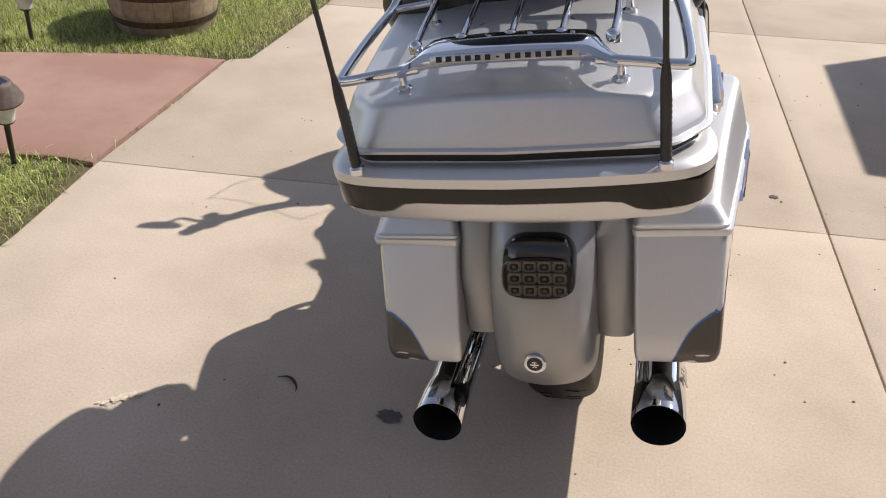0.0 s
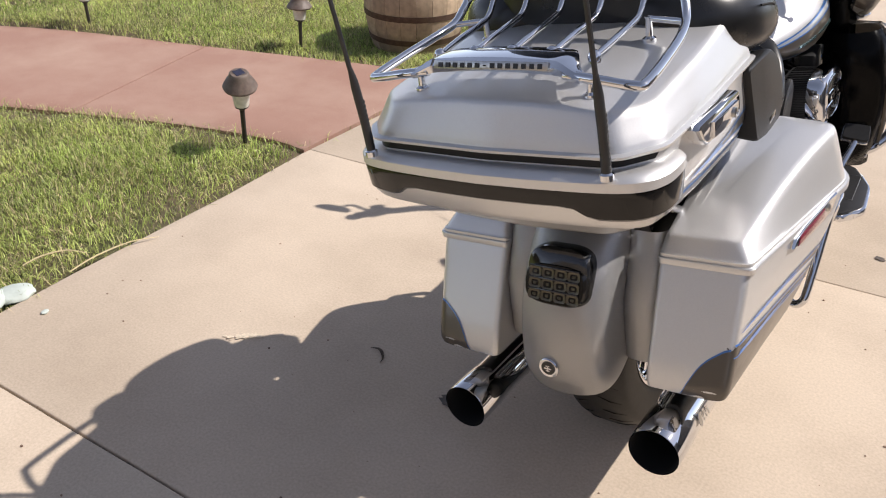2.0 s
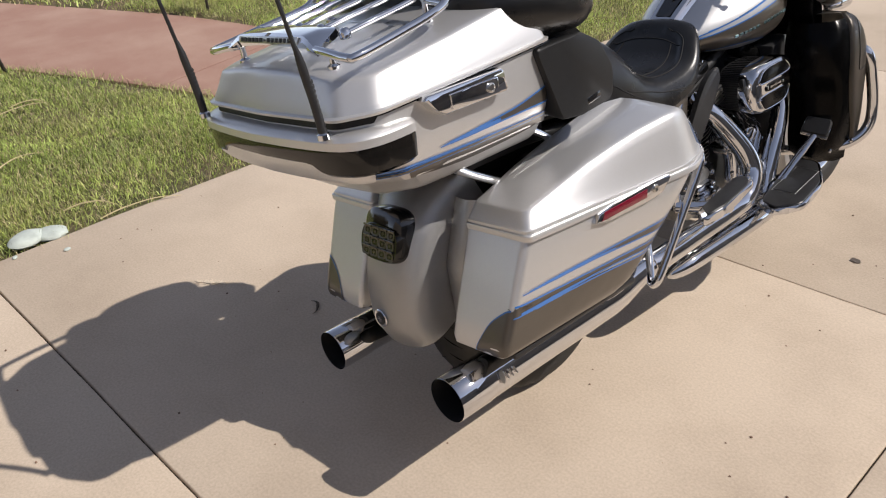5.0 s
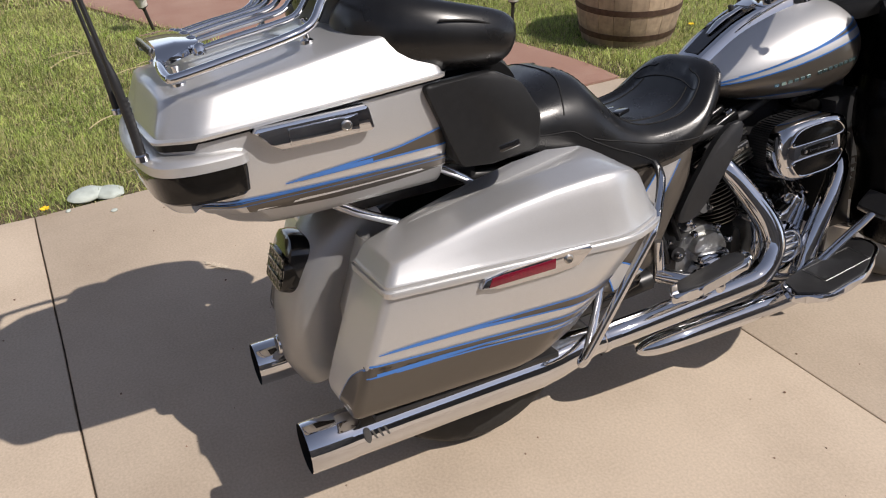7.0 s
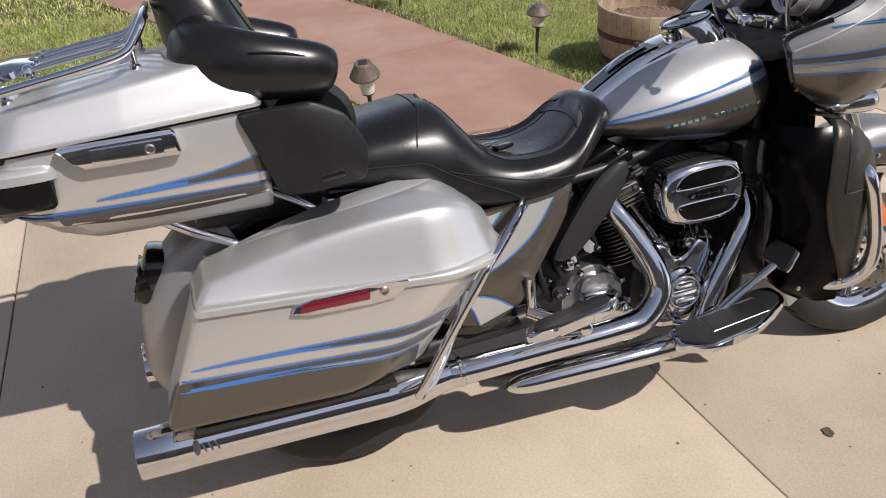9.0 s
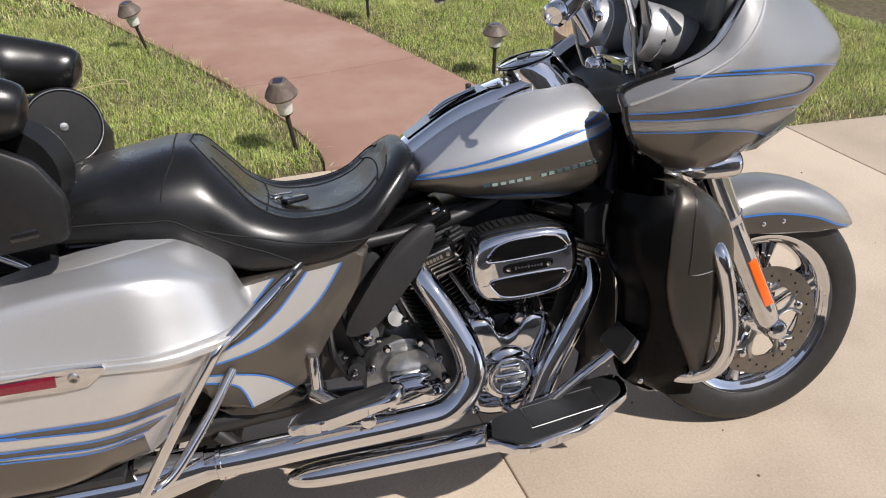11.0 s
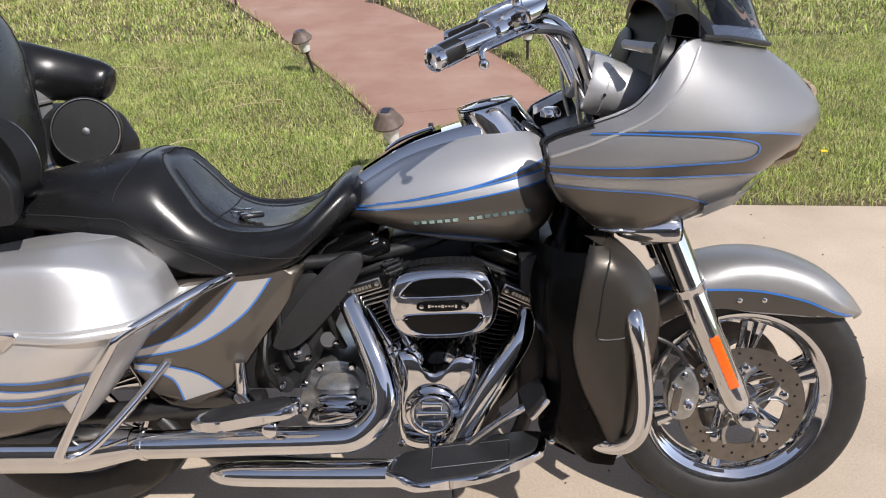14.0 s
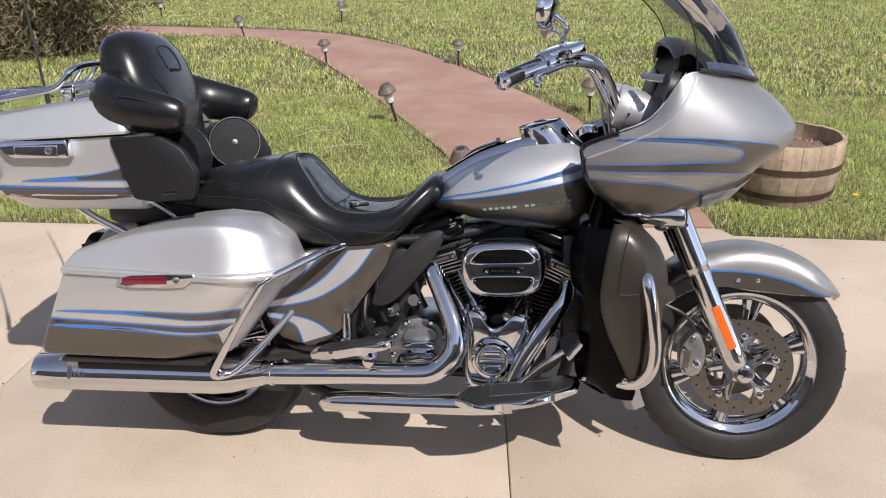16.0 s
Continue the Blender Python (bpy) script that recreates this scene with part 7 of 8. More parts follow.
for a, b in (((0.800, 0.475), (0.72, 0.715)), ((1.035, 0.475), (1.115, 0.715))):
    lean = 1 if b[0] > a[0] else -1
    base = Vector((0, 0.905 + lean * 0.062, 0.435))
    d = Vector((0, lean * math.sin(radians(22.5)), math.cos(radians(22.5))))
    m = along(base, d)
    bm = BM()
    prof = []
    for k in range(15):
        h = 0.012 + 0.0125 * k
        prof += [(0.072, h), (0.098, h + 0.0015), (0.099, h + 0.003), (0.098, h + 0.0045), (0.072, h + 0.006)]
    add_lathe(bm, [(0.07, 0)] + prof + [(0.07, 0.205)], m, 40)
    cyl = part("cylinder", bm, SATIN, engine, "black finned cylinder")
    bm = BM()
    for k in range(4):
        add_box(bm, (0.215, 0.185, 0.006), m @ pose(0, 0, 0.215 + 0.0125 * k), 0.002)
    add_box(bm, (0.19, 0.165, 0.06), m @ pose(0, 0, 0.235), 0.01)
    part("cylinder_head", bm, SATIN, cyl)
    for k in range(2):
        bm = BM()
        add_box(bm, (0.008, 0.185, 0.004), m @ pose(0.106, 0, 0.232 + 0.011 * k), 0.001)
        part("fin_edge", bm, STEEL, cyl, "machined bright fin edge")
    bm = BM()
    ringp = [(0.0995 * math.cos(t_), 0.0995 * math.sin(t_)) for t_ in np.linspace(-1.25, 1.25, 20)]
    for k in range(15):
        add_tube(bm, [m @ Vector((a_, b_, 0.015 + 0.0125 * k)) for a_, b_ in ringp], 0.0011, 5, 1)
    part_each("fin_edge", bm, STEEL, cyl, "machined bright fin edge")
    bm = BM()
    add_box(bm, (0.225, 0.175, 0.040), m @ pose(0, 0, 0.292), 0.014, 3)
    rows = []
    add_box(bm, (0.19, 0.135, 0.030), m @ pose(0, 0, 0.322), 0.014, 3)
    part("rocker_cover", bm, DEEP, cyl, "gloss black rocker cover")
    pm = Matrix.Translation((0.158, 0.748 if lean < 0 else 1.108, 0.655 if lean < 0 else 0.631)) @ pose(0, 0, 0, 17 if lean < 0 else -25, 0, 0)
    bm = BM()
    add_box(bm, (0.012, 0.100, 0.026), pm, 0.003)
    plq = part("head_plate", bm, STEEL, cyl, "bright-edged maker's plate")
    bm = BM()
    add_box(bm, (0.004, 0.092, 0.019), pm @ pose(0.0055, 0, 0), 0.001)
    part("plate_inlay", bm, DARK_INK, plq)
    bm = BM()
    for k in range(7):
        add_box(bm, (0.002, 0.006, 0.008), pm @ pose(0.008, -0.024 + 0.008 * k, 0), 0)
    for y in (-0.040, 0.040):
        add_lathe(bm, [(0.005, 0), (0.005, 0.003), (0.0, 0.004)], pm @ pose(0.0065, y, 0, 0, 90, 0), 10)
    part_each("plate_bar", bm, STEEL, plq)
    for k in range(3):
        bm = BM()
        add_box(bm, (0.05, 0.125, 0.004), pm @ pose(-0.028, 0, -0.022 - 0.011 * k), 0.001)
        part("fin_edge", bm, STEEL, cyl)
    bm = BM()
    add_box(bm, (0.05, 0.125, 0.03), pm @ pose(-0.034, 0, 0.002), 0.006)
    part("head_block", bm, DEEP, cyl)
    bm = BM()
    for y in (-0.06, 0.06):
        add_box(bm, (0.016, 0.022, 0.012), m @ pose(0.100, y, 0.312), 0.003)
        add_lathe(bm, [(0.006, 0), (0.006, 0.006), (0.0, 0.006)], m @ pose(0.112, y * 1.02, 0.258, 0, 90, 0), 10)
    part_each("head_bolt", bm, CHROME, cyl)
    # push rods with castellated collars, and lifter blocks
    for k, (dy, top) in enumerate(((-0.021, -0.030), (0.021, 0.020))):
        p0 = Vector((0.148, 0.907 + lean * 0.064 + dy, 0.488))
        p1 = m @ Vector((0.105, top, 0.235))
        bm = BM()
        add_tube(bm, [p0, p0.lerp(p1, 0.25), p0.lerp(p1, 0.26), p1], [0.0115, 0.0115, 0.0085, 0.0085], 12, 1)
        part("push_rod_tube", bm, CHROME, engine)
        bm = BM()
        q = along(p0, p1 - p0)
        rows = []
        for r, h, notch in ((0.020, -0.012, 0), (0.021, 0.004, 0), (0.020, 0.009, 0), (0.0205, 0.012, 1), (0.0205, 0.025, 1), (0.015, 0.027, 0), (0.011, 0.029, 0)):
            rows.append([q @ Vector(((r - 0.005 * notch * (j % 4 < 2)) * math.cos(2 * math.pi * j / 28), (r - 0.005 * notch * (j % 4 < 2)) * math.sin(2 * math.pi * j / 28), h)) for j in range(28)])
        add_grid(bm, rows, True, True, True)
        part("push_rod_collar", bm, CHROME, engine, "", 25)
    bm = BM()
    add_box(bm, (0.056, 0.086, 0.034), Matrix.Translation((0.138, 0.907 + lean * 0.064, 0.476)) @ pose(0, 0, 0, -22.5 * lean, 0, 0), 0.010, 3)
    part("lifter_block", bm, CHROME, engine)

# air cleaner
bm = BM()
oval = [p[:] for p in rounded([(0.8164, 0.6040), (0.8164, 0.6820), (0.8497, 0.7220), (1.0161, 0.7270), (1.0536, 0.6920), (1.0536, 0.6140), (1.0203, 0.5700), (0.8560, 0.5640)], 0.25, 3)]
add_dome(bm, oval, 0.200, 0.254)
air = part("air_cleaner", bm, CHROME, engine, "oval chrome air cleaner cover with black panels")
bm = BM()
c = Vector((0.9350, 0.6460))
small = [(c + (Vector(p) - c) * 0.86)[:] for p in oval]
add_prism(bm, small, 0.12, 0.207, 0.004)
part("filter_element", bm, SATIN, air, "black pleated filter")
bm = BM()
for k in range(90):
    a = 2 * math.pi * k / 90
    q = small[int(k / 90 * len(small)) % len(small)]
    add_box(bm, (0.075, 0.003, 0.003), pose(0.165, q[0] + 0.001 * math.cos(a), q[1] + 0.001 * math.sin(a)), 0)
tagged(part("filter_pleat", bm, MATTE, air), kind="stuff")
bm = BM()
add_prism(bm, [p[:] for p in rounded([(0.8435, 0.6740), (0.8757, 0.7080), (0.9953, 0.7120), (1.0265, 0.6820), (1.0161, 0.6690), (0.8518, 0.6640)], 0.2, 2)], 0.248, 0.2545, 0.002)
add_prism(bm, [p[:] for p in rounded([(0.8476, 0.6170), (0.8560, 0.6280), (1.0140, 0.6320), (1.0244, 0.6200), (0.9953, 0.5840), (0.8768, 0.5800)], 0.2, 2)], 0.248, 0.2545, 0.002)
part_each("cover_inlay", bm, DEEP, air, "black inlay panel")
bm = BM()
add_prism(bm, [p[:] for p in rounded([(0.8799, 0.6340), (0.8799, 0.6580), (0.9901, 0.6620), (0.9901, 0.6380)], 0.2, 2)], 0.248, 0.257, 0.002)
plt_ = part("cover_badge", bm, DEEP, air, "black badge with chrome script bar")
bm = BM()
for k in range(9):
    add_box(bm, (0.0015, 0.0048, 0.0035 if k % 4 else 0.007), pose(0.2575, 0.907 + 0.007 * k, 0.6475), 0)
for y in (0.891, 0.979):
    add_lathe(bm, [(0.005, 0), (0.005, 0.002), (0.0, 0.003)], xturn((0.2565, y, 0.647)), 10)
part_each("badge_bar", bm, CHROME, plt_)
bm = BM()
for p0, p1 in (((0.8365, 0.6660), (0.8560, 0.6720)), ((1.0335, 0.6800), (1.0161, 0.6780)), ((0.8365, 0.6150), (0.8601, 0.6180)), ((1.0335, 0.6215), (1.0120, 0.6200))):
    add_tube(bm, [(0.249, *p0), (0.2535, *p1)], [0.003, 0.002], 6, 1)
for pts in ([(0.8435, 0.6740), (0.8757, 0.7080), (0.9953, 0.7120), (1.0265, 0.6820), (1.0161, 0.6690), (0.8518, 0.6640)], [(0.8476, 0.6170), (0.8560, 0.6280), (1.0140, 0.6320), (1.0244, 0.6200), (0.9953, 0.5840), (0.8768, 0.5800)]):
    ring = rounded(pts, 0.2, 2)
    add_tube(bm, [(0.2540, p.x, p.y) for p in ring + ring[:2]], 0.0022, 6, 1)
part_each("cover_crease", bm, CHROME, air)

# gearbox end cover and clutch side
bm = BM()
add_prism(bm, [p[:] for p in rounded([(0.585, 0.31), (0.590, 0.41), (0.635, 0.462), (0.70, 0.470), (0.755, 0.43), (0.765, 0.33), (0.74, 0.29), (0.61, 0.285)], 0.25, 2)], -0.12, 0.125, 0.012)
gear = part("gearbox", bm, ALLOY, bike, "grey cast gearbox with chrome end cover")
bm = BM()
add_prism(bm, [p[:] for p in rounded([(0.630, 0.395), (0.632, 0.425), (0.655, 0.445), (0.71, 0.447), (0.732, 0.43), (0.735, 0.398)], 0.25, 2)], 0.12, 0.150, 0.008)
part("upper_cover", bm, ALLOY, gear)
bm = BM()
add_prism(bm, [p[:] for p in rounded([(0.632, 0.372), (0.635, 0.402), (0.728, 0.404), (0.731, 0.376)], 0.2, 2)], 0.12, 0.175, 0.010, 3)
add_prism(bm, [p[:] for p in rounded([(0.612, 0.328), (0.618, 0.362), (0.640, 0.374), (0.735, 0.376), (0.757, 0.360), (0.757, 0.328), (0.74, 0.310), (0.63, 0.308)], 0.22, 2)], 0.12, 0.192, 0.026, 5)
part("end_cover", bm, CHROME, gear, "ribbed chrome end cover")
bm = BM()
for y, z in ((0.598, 0.35), (0.770, 0.35), (0.640, 0.452), (0.715, 0.455), (0.60, 0.41), (0.755, 0.41)):
    add_lathe(bm, [(0.010, 0), (0.010, 0.010), (0.007, 0.014), (0.005, 0.010), (0.0, 0.010)], xturn((0.132, y, z)), 12)
part_each("gearbox_bolt", bm, CHROME, gear)
bm = BM()
for p0, p1, r in (((0.10, 0.60, 0.47), (0.15, 0.60, 0.50), 0.024), ((0.12, 0.57, 0.42), (0.165, 0.565, 0.425), 0.020), ((0.10, 0.66, 0.50), (0.14, 0.665, 0.525), 0.018), ((0.12, 0.535, 0.45), (0.15, 0.535, 0.455), 0.013)):
    add_tube(bm, [p0, p1], r, 16, 1)
part_each("starter_motor", bm, SATIN, bike)
bm = BM()
for p, r in (((0.160, 0.598, 0.503), 0.010), ((0.168, 0.56, 0.427), 0.008), ((0.15, 0.62, 0.487), 0.008), ((0.145, 0.545, 0.46), 0.007), ((0.14, 0.685, 0.52), 0.007)):
    add_lathe(bm, [(r, 0), (r, 0.010), (r * 0.6, 0.014), (0.0, 0.013)], xturn(p), 12)
part_each("hardware", bm, CHROME, bike)
bm = BM()
for pts in ([(0.12, 0.55, 0.60), (0.15, 0.56, 0.52), (0.15, 0.58, 0.46)], [(0.11, 0.66, 0.62), (0.13, 0.67, 0.57), (0.13, 0.70, 0.50)], [(0.10, 1.15, 0.68), (0.15, 1.16, 0.62), (0.15, 1.17, 0.50), (0.13, 1.16, 0.38)], [(0.12, 0.52, 0.55), (0.16, 0.52, 0.47), (0.14, 0.55, 0.40)]):
    add_tube(bm, pts, 0.008, 8, 5)
part_each("hose", bm, MATTE, bike)
# frame and dark inner parts
bm = BM()
for s in (1, -1):
    add_tube(bm, [(s * 0.03, 1.26, 0.93), (s * 0.07, 1.20, 0.75), (s * 0.11, 1.14, 0.45), (s * 0.13, 1.08, 0.25), (s * 0.14, 0.9, 0.20), (s * 0.14, 0.4, 0.22), (s * 0.13, 0.25, 0.32)], 0.018, 10, 5)
    add_tube(bm, [(s * 0.03, 1.22, 0.90), (s * 0.08, 0.9, 0.74), (s * 0.12, 0.55, 0.70), (s * 0.13, 0.3, 0.74), (s * 0.13, -0.2, 0.78)], 0.016, 10, 5)
    add_tube(bm, [(s * 0.12, 0.50, 0.36), (s * 0.12, 0.0, 0.322), (s * 0.12, -0.06, 0.322)], [0.03, 0.024, 0.02], 10, 2)
add_tube(bm, [(0, 1.28, 0.95), (0, 0.7, 0.76), (0, 0.3, 0.72)], 0.03, 10, 3)
# black blocks added for the darkness behind the engine, closing see-through gaps
add_prism(bm, [(0.36, 0.38), (0.36, 0.70), (0.62, 0.70), (0.70, 0.60), (0.60, 0.38)], -0.115, 0.105, 0.015)
add_prism(bm, [(0.62, 0.55), (0.62, 0.73), (1.15, 0.76), (1.15, 0.70), (0.9, 0.60)], -0.06, 0.06, 0.01)
add_prism(bm, [(1.10, 0.35), (1.10, 0.72), (1.18, 0.74), (1.18, 0.35)], -0.16, 0.16, 0.01)
part("chassis", bm, SATIN, bike, "black tubular frame with added blocks that close see-through gaps")
bm = BM()
add_prism(bm, [p[:] for p in rounded([(0.30, 0.36), (0.25, 0.40), (0.26, 0.44), (0.42, 0.43), (0.46, 0.40), (0.44, 0.36)], 0.25, 1)], 0.13, 0.16, 0.008)
part("swing_arm_cover", bm, GLOSS, bike)

# side cover under the seat
bm = BM()
sc = [(0.30, 0.672), (0.40, 0.690), (0.50, 0.700), (0.60, 0.712), (0.625, 0.700), (0.585, 0.625), (0.512, 0.530), (0.455, 0.445), (0.415, 0.405), (0.36, 0.392), (0.30, 0.398), (0.272, 0.42), (0.225, 0.470), (0.225, 0.52), (0.26, 0.60)]
for s in (1, -1):
    bm = BM()
    add_prism(bm, [p[:] for p in rounded(sc, 0.2, 1)], s * 0.12, s * 0.198, 0.018, 4, bend=lambda y, z: s * (-0.5 * max(0, y - 0.45) ** 1.5 + 0.05 * (z - 0.55) * 0.4))
    side = part("side_cover", bm, PEWTER, bike, "pewter side cover with silver flames edged in blue", 50)
    if s > 0:
        tr = tree_of(side)
        bm = BM()
        lay(bm, tr, [(0.557, 0.690), (0.491, 0.608), (0.380, 0.539), (0.235, 0.509)], [(0.484, 0.685), (0.412, 0.606), (0.335, 0.557), (0.235, 0.527)], 40, 5)
        lay(bm, tr, [(0.417, 0.684), (0.357, 0.624), (0.262, 0.553)], [(0.36, 0.676), (0.31, 0.628), (0.262, 0.585)], 24, 4)
        lay(bm, tr, [(0.230, 0.480), (0.285, 0.470), (0.320, 0.452), (0.338, 0.402)], [(0.232, 0.495), (0.315, 0.486), (0.38, 0.466), (0.428, 0.432)], 30, 5)
        part("cover_graphic", bm, SILVER, side, "silver painted flames")
        bm = BM()
        for line in ([(0.557, 0.690), (0.491, 0.608), (0.380, 0.539), (0.235, 0.509)], [(0.484, 0.685), (0.412, 0.606), (0.335, 0.557), (0.235, 0.527)], [(0.417, 0.684), (0.357, 0.624), (0.262, 0.553)], [(0.230, 0.480), (0.285, 0.470), (0.320, 0.452), (0.338, 0.402)], [(0.232, 0.495), (0.315, 0.486), (0.38, 0.466), (0.428, 0.432)]):
            stripe(bm, tr, line, 0.004, 40, 0.0022)
        part("pinstripe", bm, BLUE, side)
# heat deflector below the seat's front
for s in (1, -1):
    bm = BM()
    add_prism(bm, [p[:] for p in rounded([(0.760, 0.748), (0.705, 0.735), (0.655, 0.69), (0.550, 0.548), (0.546, 0.520), (0.588, 0.516), (0.645, 0.560), (0.735, 0.665), (0.762, 0.715)], 0.25, 2)], s * 0.165, s * 0.182, 0.006, 2, bend=lambda y, z: s * 0.10 * (0.66 - z) * 0.4)
    part("heat_deflector", bm, SATIN, bike, "black heat deflector panel")

# side case guards
for s in (1, -1):
    bm = BM()
    add_tube(bm, [(s * 0.18, 0.48, 0.70), (s * 0.27, 0.43, 0.695), (s * 0.36, 0.35, 0.665), (s * 0.402, 0.305, 0.645), (s * 0.408, 0.285, 0.62), (s * 0.400, 0.22, 0.52), (s * 0.385, 0.145, 0.395), (s * 0.375, 0.128, 0.362), (s * 0.35, 0.14, 0.348), (s * 0.32, 0.18, 0.362), (s * 0.26, 0.25, 0.43), (s * 0.20, 0.31, 0.50)], 0.0105, 12, 6)
    part("case_guard", bm, CHROME, bike, "chrome side case guard")


# footboards
def footboard(name, pts, inset, m, thick):
    bm = BM()
    t = bmesh.new()
    a = [t.verts.new((*p, 0)) for p in pts]
    t.faces.new(a)
    r = bmesh.ops.extrude_face_region(t, geom=t.faces[:])
    for v in r["geom"]:
        if isinstance(v, bmesh.types.BMVert):
            v.co.z -= thick
    bmesh.ops.bevel(t, geom=[e for e in t.edges if abs(e.verts[0].co.z - e.verts[1].co.z) < 1e-6], offset=thick * 0.3, segments=2, affect="EDGES", profile=0.5)
    t.transform(m)
    merge(bm, t)
    fb = part(name, bm, CHROME, bike, "chrome-edged footboard with black rubber pad")
    bm = BM()
    c = sum((Vector((*p, 0)) for p in pts), Vector()) / len(pts)
    ring = [c + (Vector((*p, 0)) - c) * inset for p in pts]
    add_grid(bm, [[m @ (p + Vector((0, 0, -0.002))) for p in ring], [m @ (p + Vector((0, 0, 0.004))) for p in ring], [m @ (c + (p - c) * 0.96 + Vector((0, 0, 0.0055))) for p in ring]], True, False, True)
    pad_ = part("rubber_pad", bm, SATIN, fb, "black rubber pad")
    return fb, pad_, m


front_pts = [p[:] for p in fillet([(-0.045, -0.170), (0.022, -0.190), (0.080, -0.125), (0.066, 0.03), (-0.010, 0.160), (-0.095, 0.168), (-0.085, 0.05)], (0.03, 0.012, 0.05, 0.12, 0.05, 0.04, 0.1), 4, 2)]
rear_pts = [p[:] for p in fillet([(-0.030, -0.105), (0.010, -0.135), (0.030, -0.06), (0.030, 0.09), (0.0, 0.120), (-0.030, 0.10)], (0.01, 0.012, 0.06, 0.04, 0.03, 0.03), 4, 2)]
for s in (1, -1):
    fb, pad_, m = footboard("footboard", [(s * x, y) for x, y in front_pts], 0.90, Matrix.Translation((s * 0.302, 0.99, 0.314)) @ pose(0, 0, 0, 6, s * 3, 0), 0.022)
    bm = BM()
    add_grid(bm, [[m @ Vector((s * x, y, 0.0066)) for x in (-0.045, 0.030)] for y in (-0.08, 0.075)])
    part("pad_inlay", bm, SATIN, fb, "smooth black inlay")
    bm = BM()
    rim_ = [(-0.045, -0.085), (0.032, -0.085), (0.026, 0.080), (-0.05, 0.085), (-0.045, -0.085)]
    add_tube(bm, [m @ Vector((s * x, y, 0.0066)) for x, y in rim_], 0.0008, 6, 1)
    part("inlay_edge", bm, ALLOY, fb)
    bm = BM()
    add_tube(bm, [(s * 0.25, 1.10, 0.31), (s * 0.20, 1.10, 0.28), (s * 0.13, 1.09, 0.26)], 0.014, 10, 3)
    add_tube(bm, [(s * 0.25, 0.90, 0.295), (s * 0.20, 0.90, 0.27), (s * 0.13, 0.90, 0.25)], 0.014, 10, 3)
    part_each("footboard_bracket", bm, CHROME, fb)
    footboard("passenger_footboard", [(s * x, y) for x, y in rear_pts], 0.82, Matrix.Translation((s * 0.336, 0.525, 0.450)) @ pose(0, 0, 0, 11, s * 5, 0), 0.024)
    bm = BM()
    add_tube(bm, [(s * 0.30, 0.57, 0.415), (s * 0.27, 0.53, 0.40), (s * 0.20, 0.47, 0.41)], [0.018, 0.017, 0.02], 12, 3)
    add_lathe(bm, [(0.016, 0), (0.016, 0.012 * s), (0.010, 0.016 * s), (0.0, 0.016 * s)], xturn((s * 0.312, 0.562, 0.394)), 16)
    add_tube(bm, [(s * 0.20, 0.475, 0.40), (s * 0.20, 0.475, 0.50)], [0.016, 0.012], 12, 1)
    part_each("footboard_bracket", bm, CHROME, bike)
# brake pedal with its pad and arm
bm = BM()
add_tube(bm, [(0.235, 0.955, 0.285), (0.25, 0.997, 0.328), (0.272, 1.05, 0.382), (0.29, 1.10, 0.428), (0.293, 1.125, 0.447)], [0.015, 0.015, 0.014, 0.013, 0.012], 12, 5, 0.7)
pedal = part("brake_pedal", bm, CHROME, bike, "chrome brake pedal with a black rubber pad")
corners = [Vector(p) for p in ((0.25, 1.093, 0.446), (0.25, 1.143, 0.484), (0.335, 1.149, 0.474), (0.335, 1.110, 0.427))]
centre = sum(corners, Vector()) / 4
up_ = (corners[1] - corners[0]).cross(corners[3] - corners[0]).normalized()
up_ = up_ if up_.z > 0 else -up_


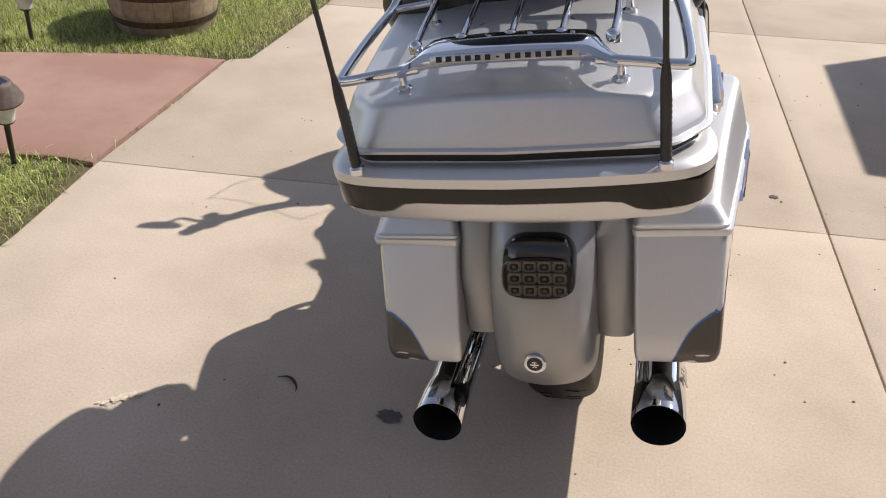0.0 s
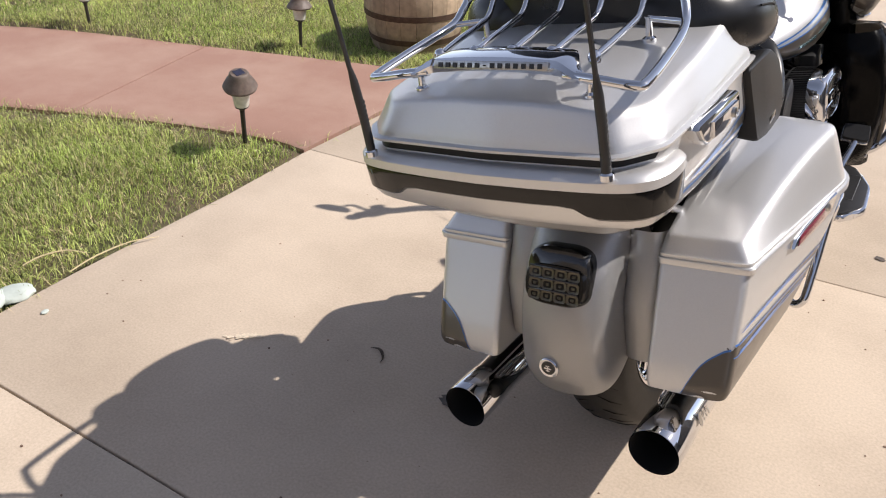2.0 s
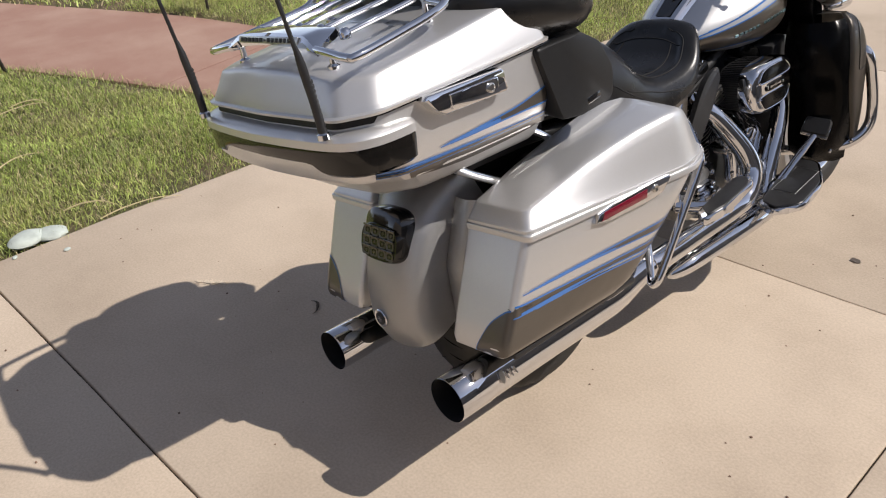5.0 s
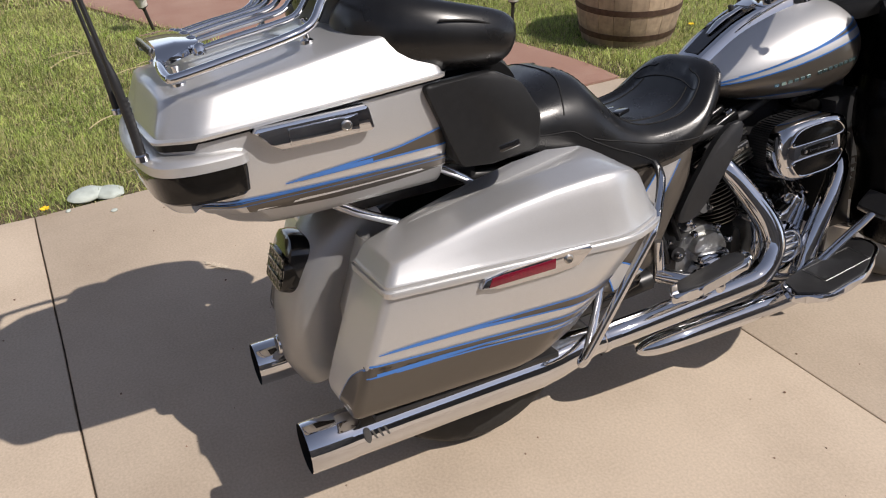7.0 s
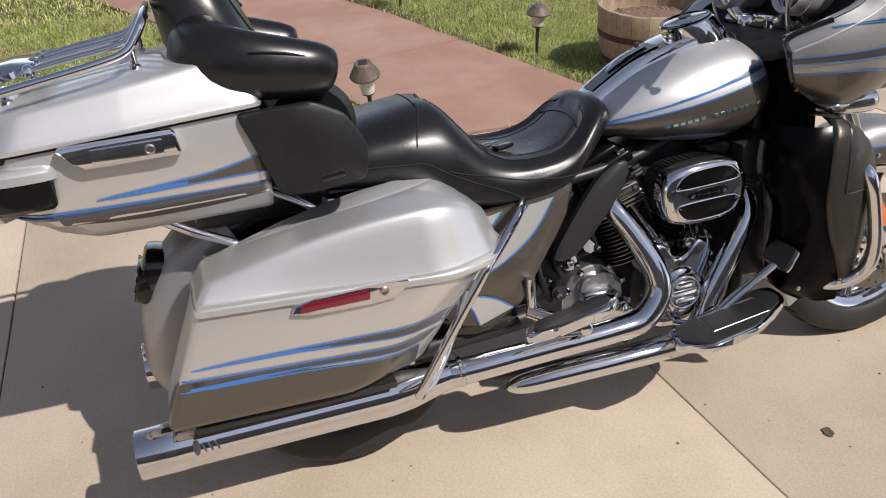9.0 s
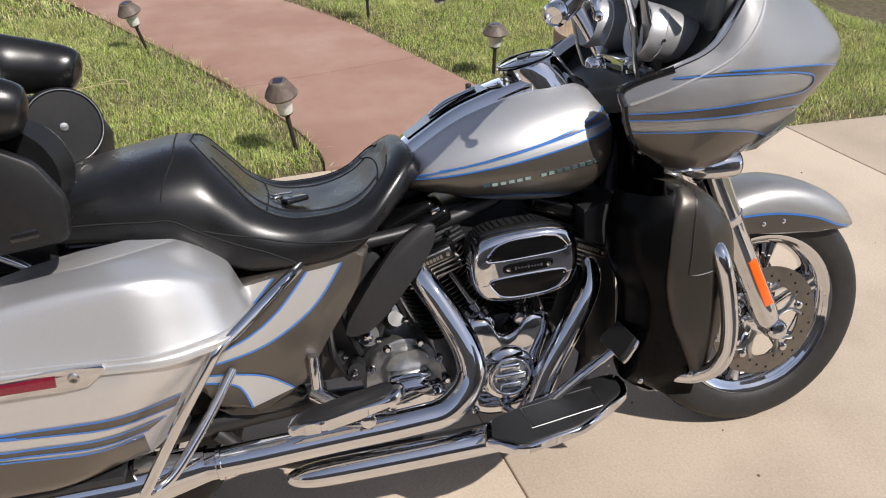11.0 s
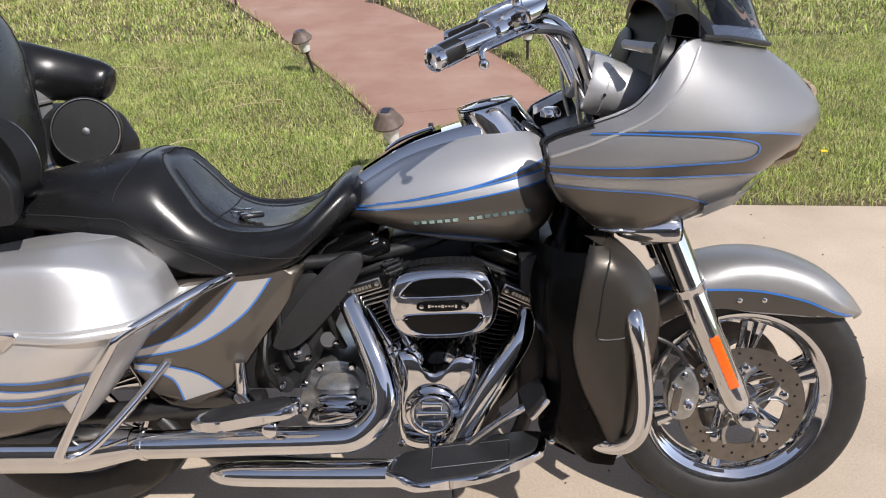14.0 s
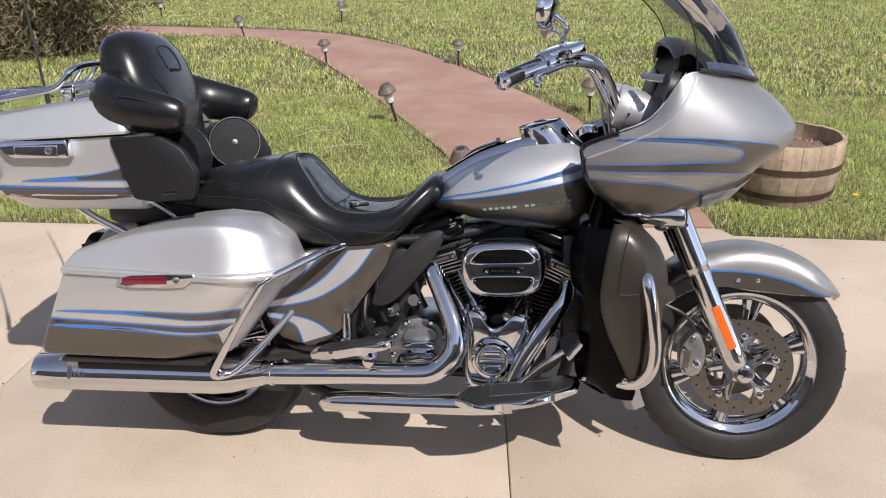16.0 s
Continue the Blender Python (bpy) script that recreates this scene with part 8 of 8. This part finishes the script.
def pedal_slab(b_, k, low, high):
    ring = [centre + (p - centre) * k for p in corners]
    out = []
    for i, p in enumerate(ring):
        q0, q1 = ring[i - 1], ring[(i + 1) % 4]
        out += [p.lerp(q0, 0.18), p.lerp(q0, 0.06).lerp(p.lerp(q1, 0.06), 0.5), p.lerp(q1, 0.18)]
    add_grid(b_, [[centre + (p - centre) * f + up_ * h for p in out] for f, h in ((0.96, low), (1.0, low + 0.003), (1.0, high - 0.003), (0.94, high))], True, True, True)


bm = BM()
pedal_slab(bm, 1.0, -0.016, -0.002)
pp = part("pedal_frame", bm, CHROME, pedal)
bm = BM()
pedal_slab(bm, 0.93, -0.004, 0.009)
part("pedal_pad", bm, MATTE, pp, "black rubber pad")
# side stand
bm = BM()
add_tube(bm, [(-0.13, 0.98, 0.22), (-0.25, 1.03, 0.12), (-0.345, 1.06, 0.073)], [0.014, 0.013, 0.012], 10, 3)
add_box(bm, (0.06, 0.05, 0.008), Matrix.Translation((-0.355, 1.06, 0.064)) @ pose(0, 0, 0, 0, 9.3, 0), 0.002)
part("side_stand", bm, SATIN, bike)

# keys left on the rider's seat
keys = tagged(new("key_fob"), "black key fob with chrome ring lying on the rider's seat", "keys")
bm = BM()
add_box(bm, (0.028, 0.055, 0.012), pose(0.01, 0.02, 0.006, 0, 0, 25), 0.005, 3)
part("fob", bm, GLOSS, keys)
bm = BM()
ring = [(0.018 * math.cos(a) - 0.008, 0.018 * math.sin(a) - 0.022, 0.008 + 0.006 * math.cos(a)) for a in np.linspace(0, 6.283, 20)]
add_tube(bm, ring, 0.002, 6, 1)
part("ring", bm, CHROME, keys)
bm = BM()
add_tube(bm, [(-0.01, -0.035, 0.008), (-0.02, -0.05, 0.014), (-0.005, -0.055, 0.020)], [0.006, 0.008, 0.005], 8, 4)
add_box(bm, (0.010, 0.045, 0.003), pose(-0.018, -0.005, 0.013, 8, 0, -25), 0.001)
part("key", bm, CHROME, keys)
hit, nrm, _, _ = trs.ray_cast(Vector((0.03, 0.468, 3)), Vector((0, 0, -1)))
keys.matrix_world = bike.matrix_world @ Matrix.Translation(hit + Vector((0, 0, 0.001)))
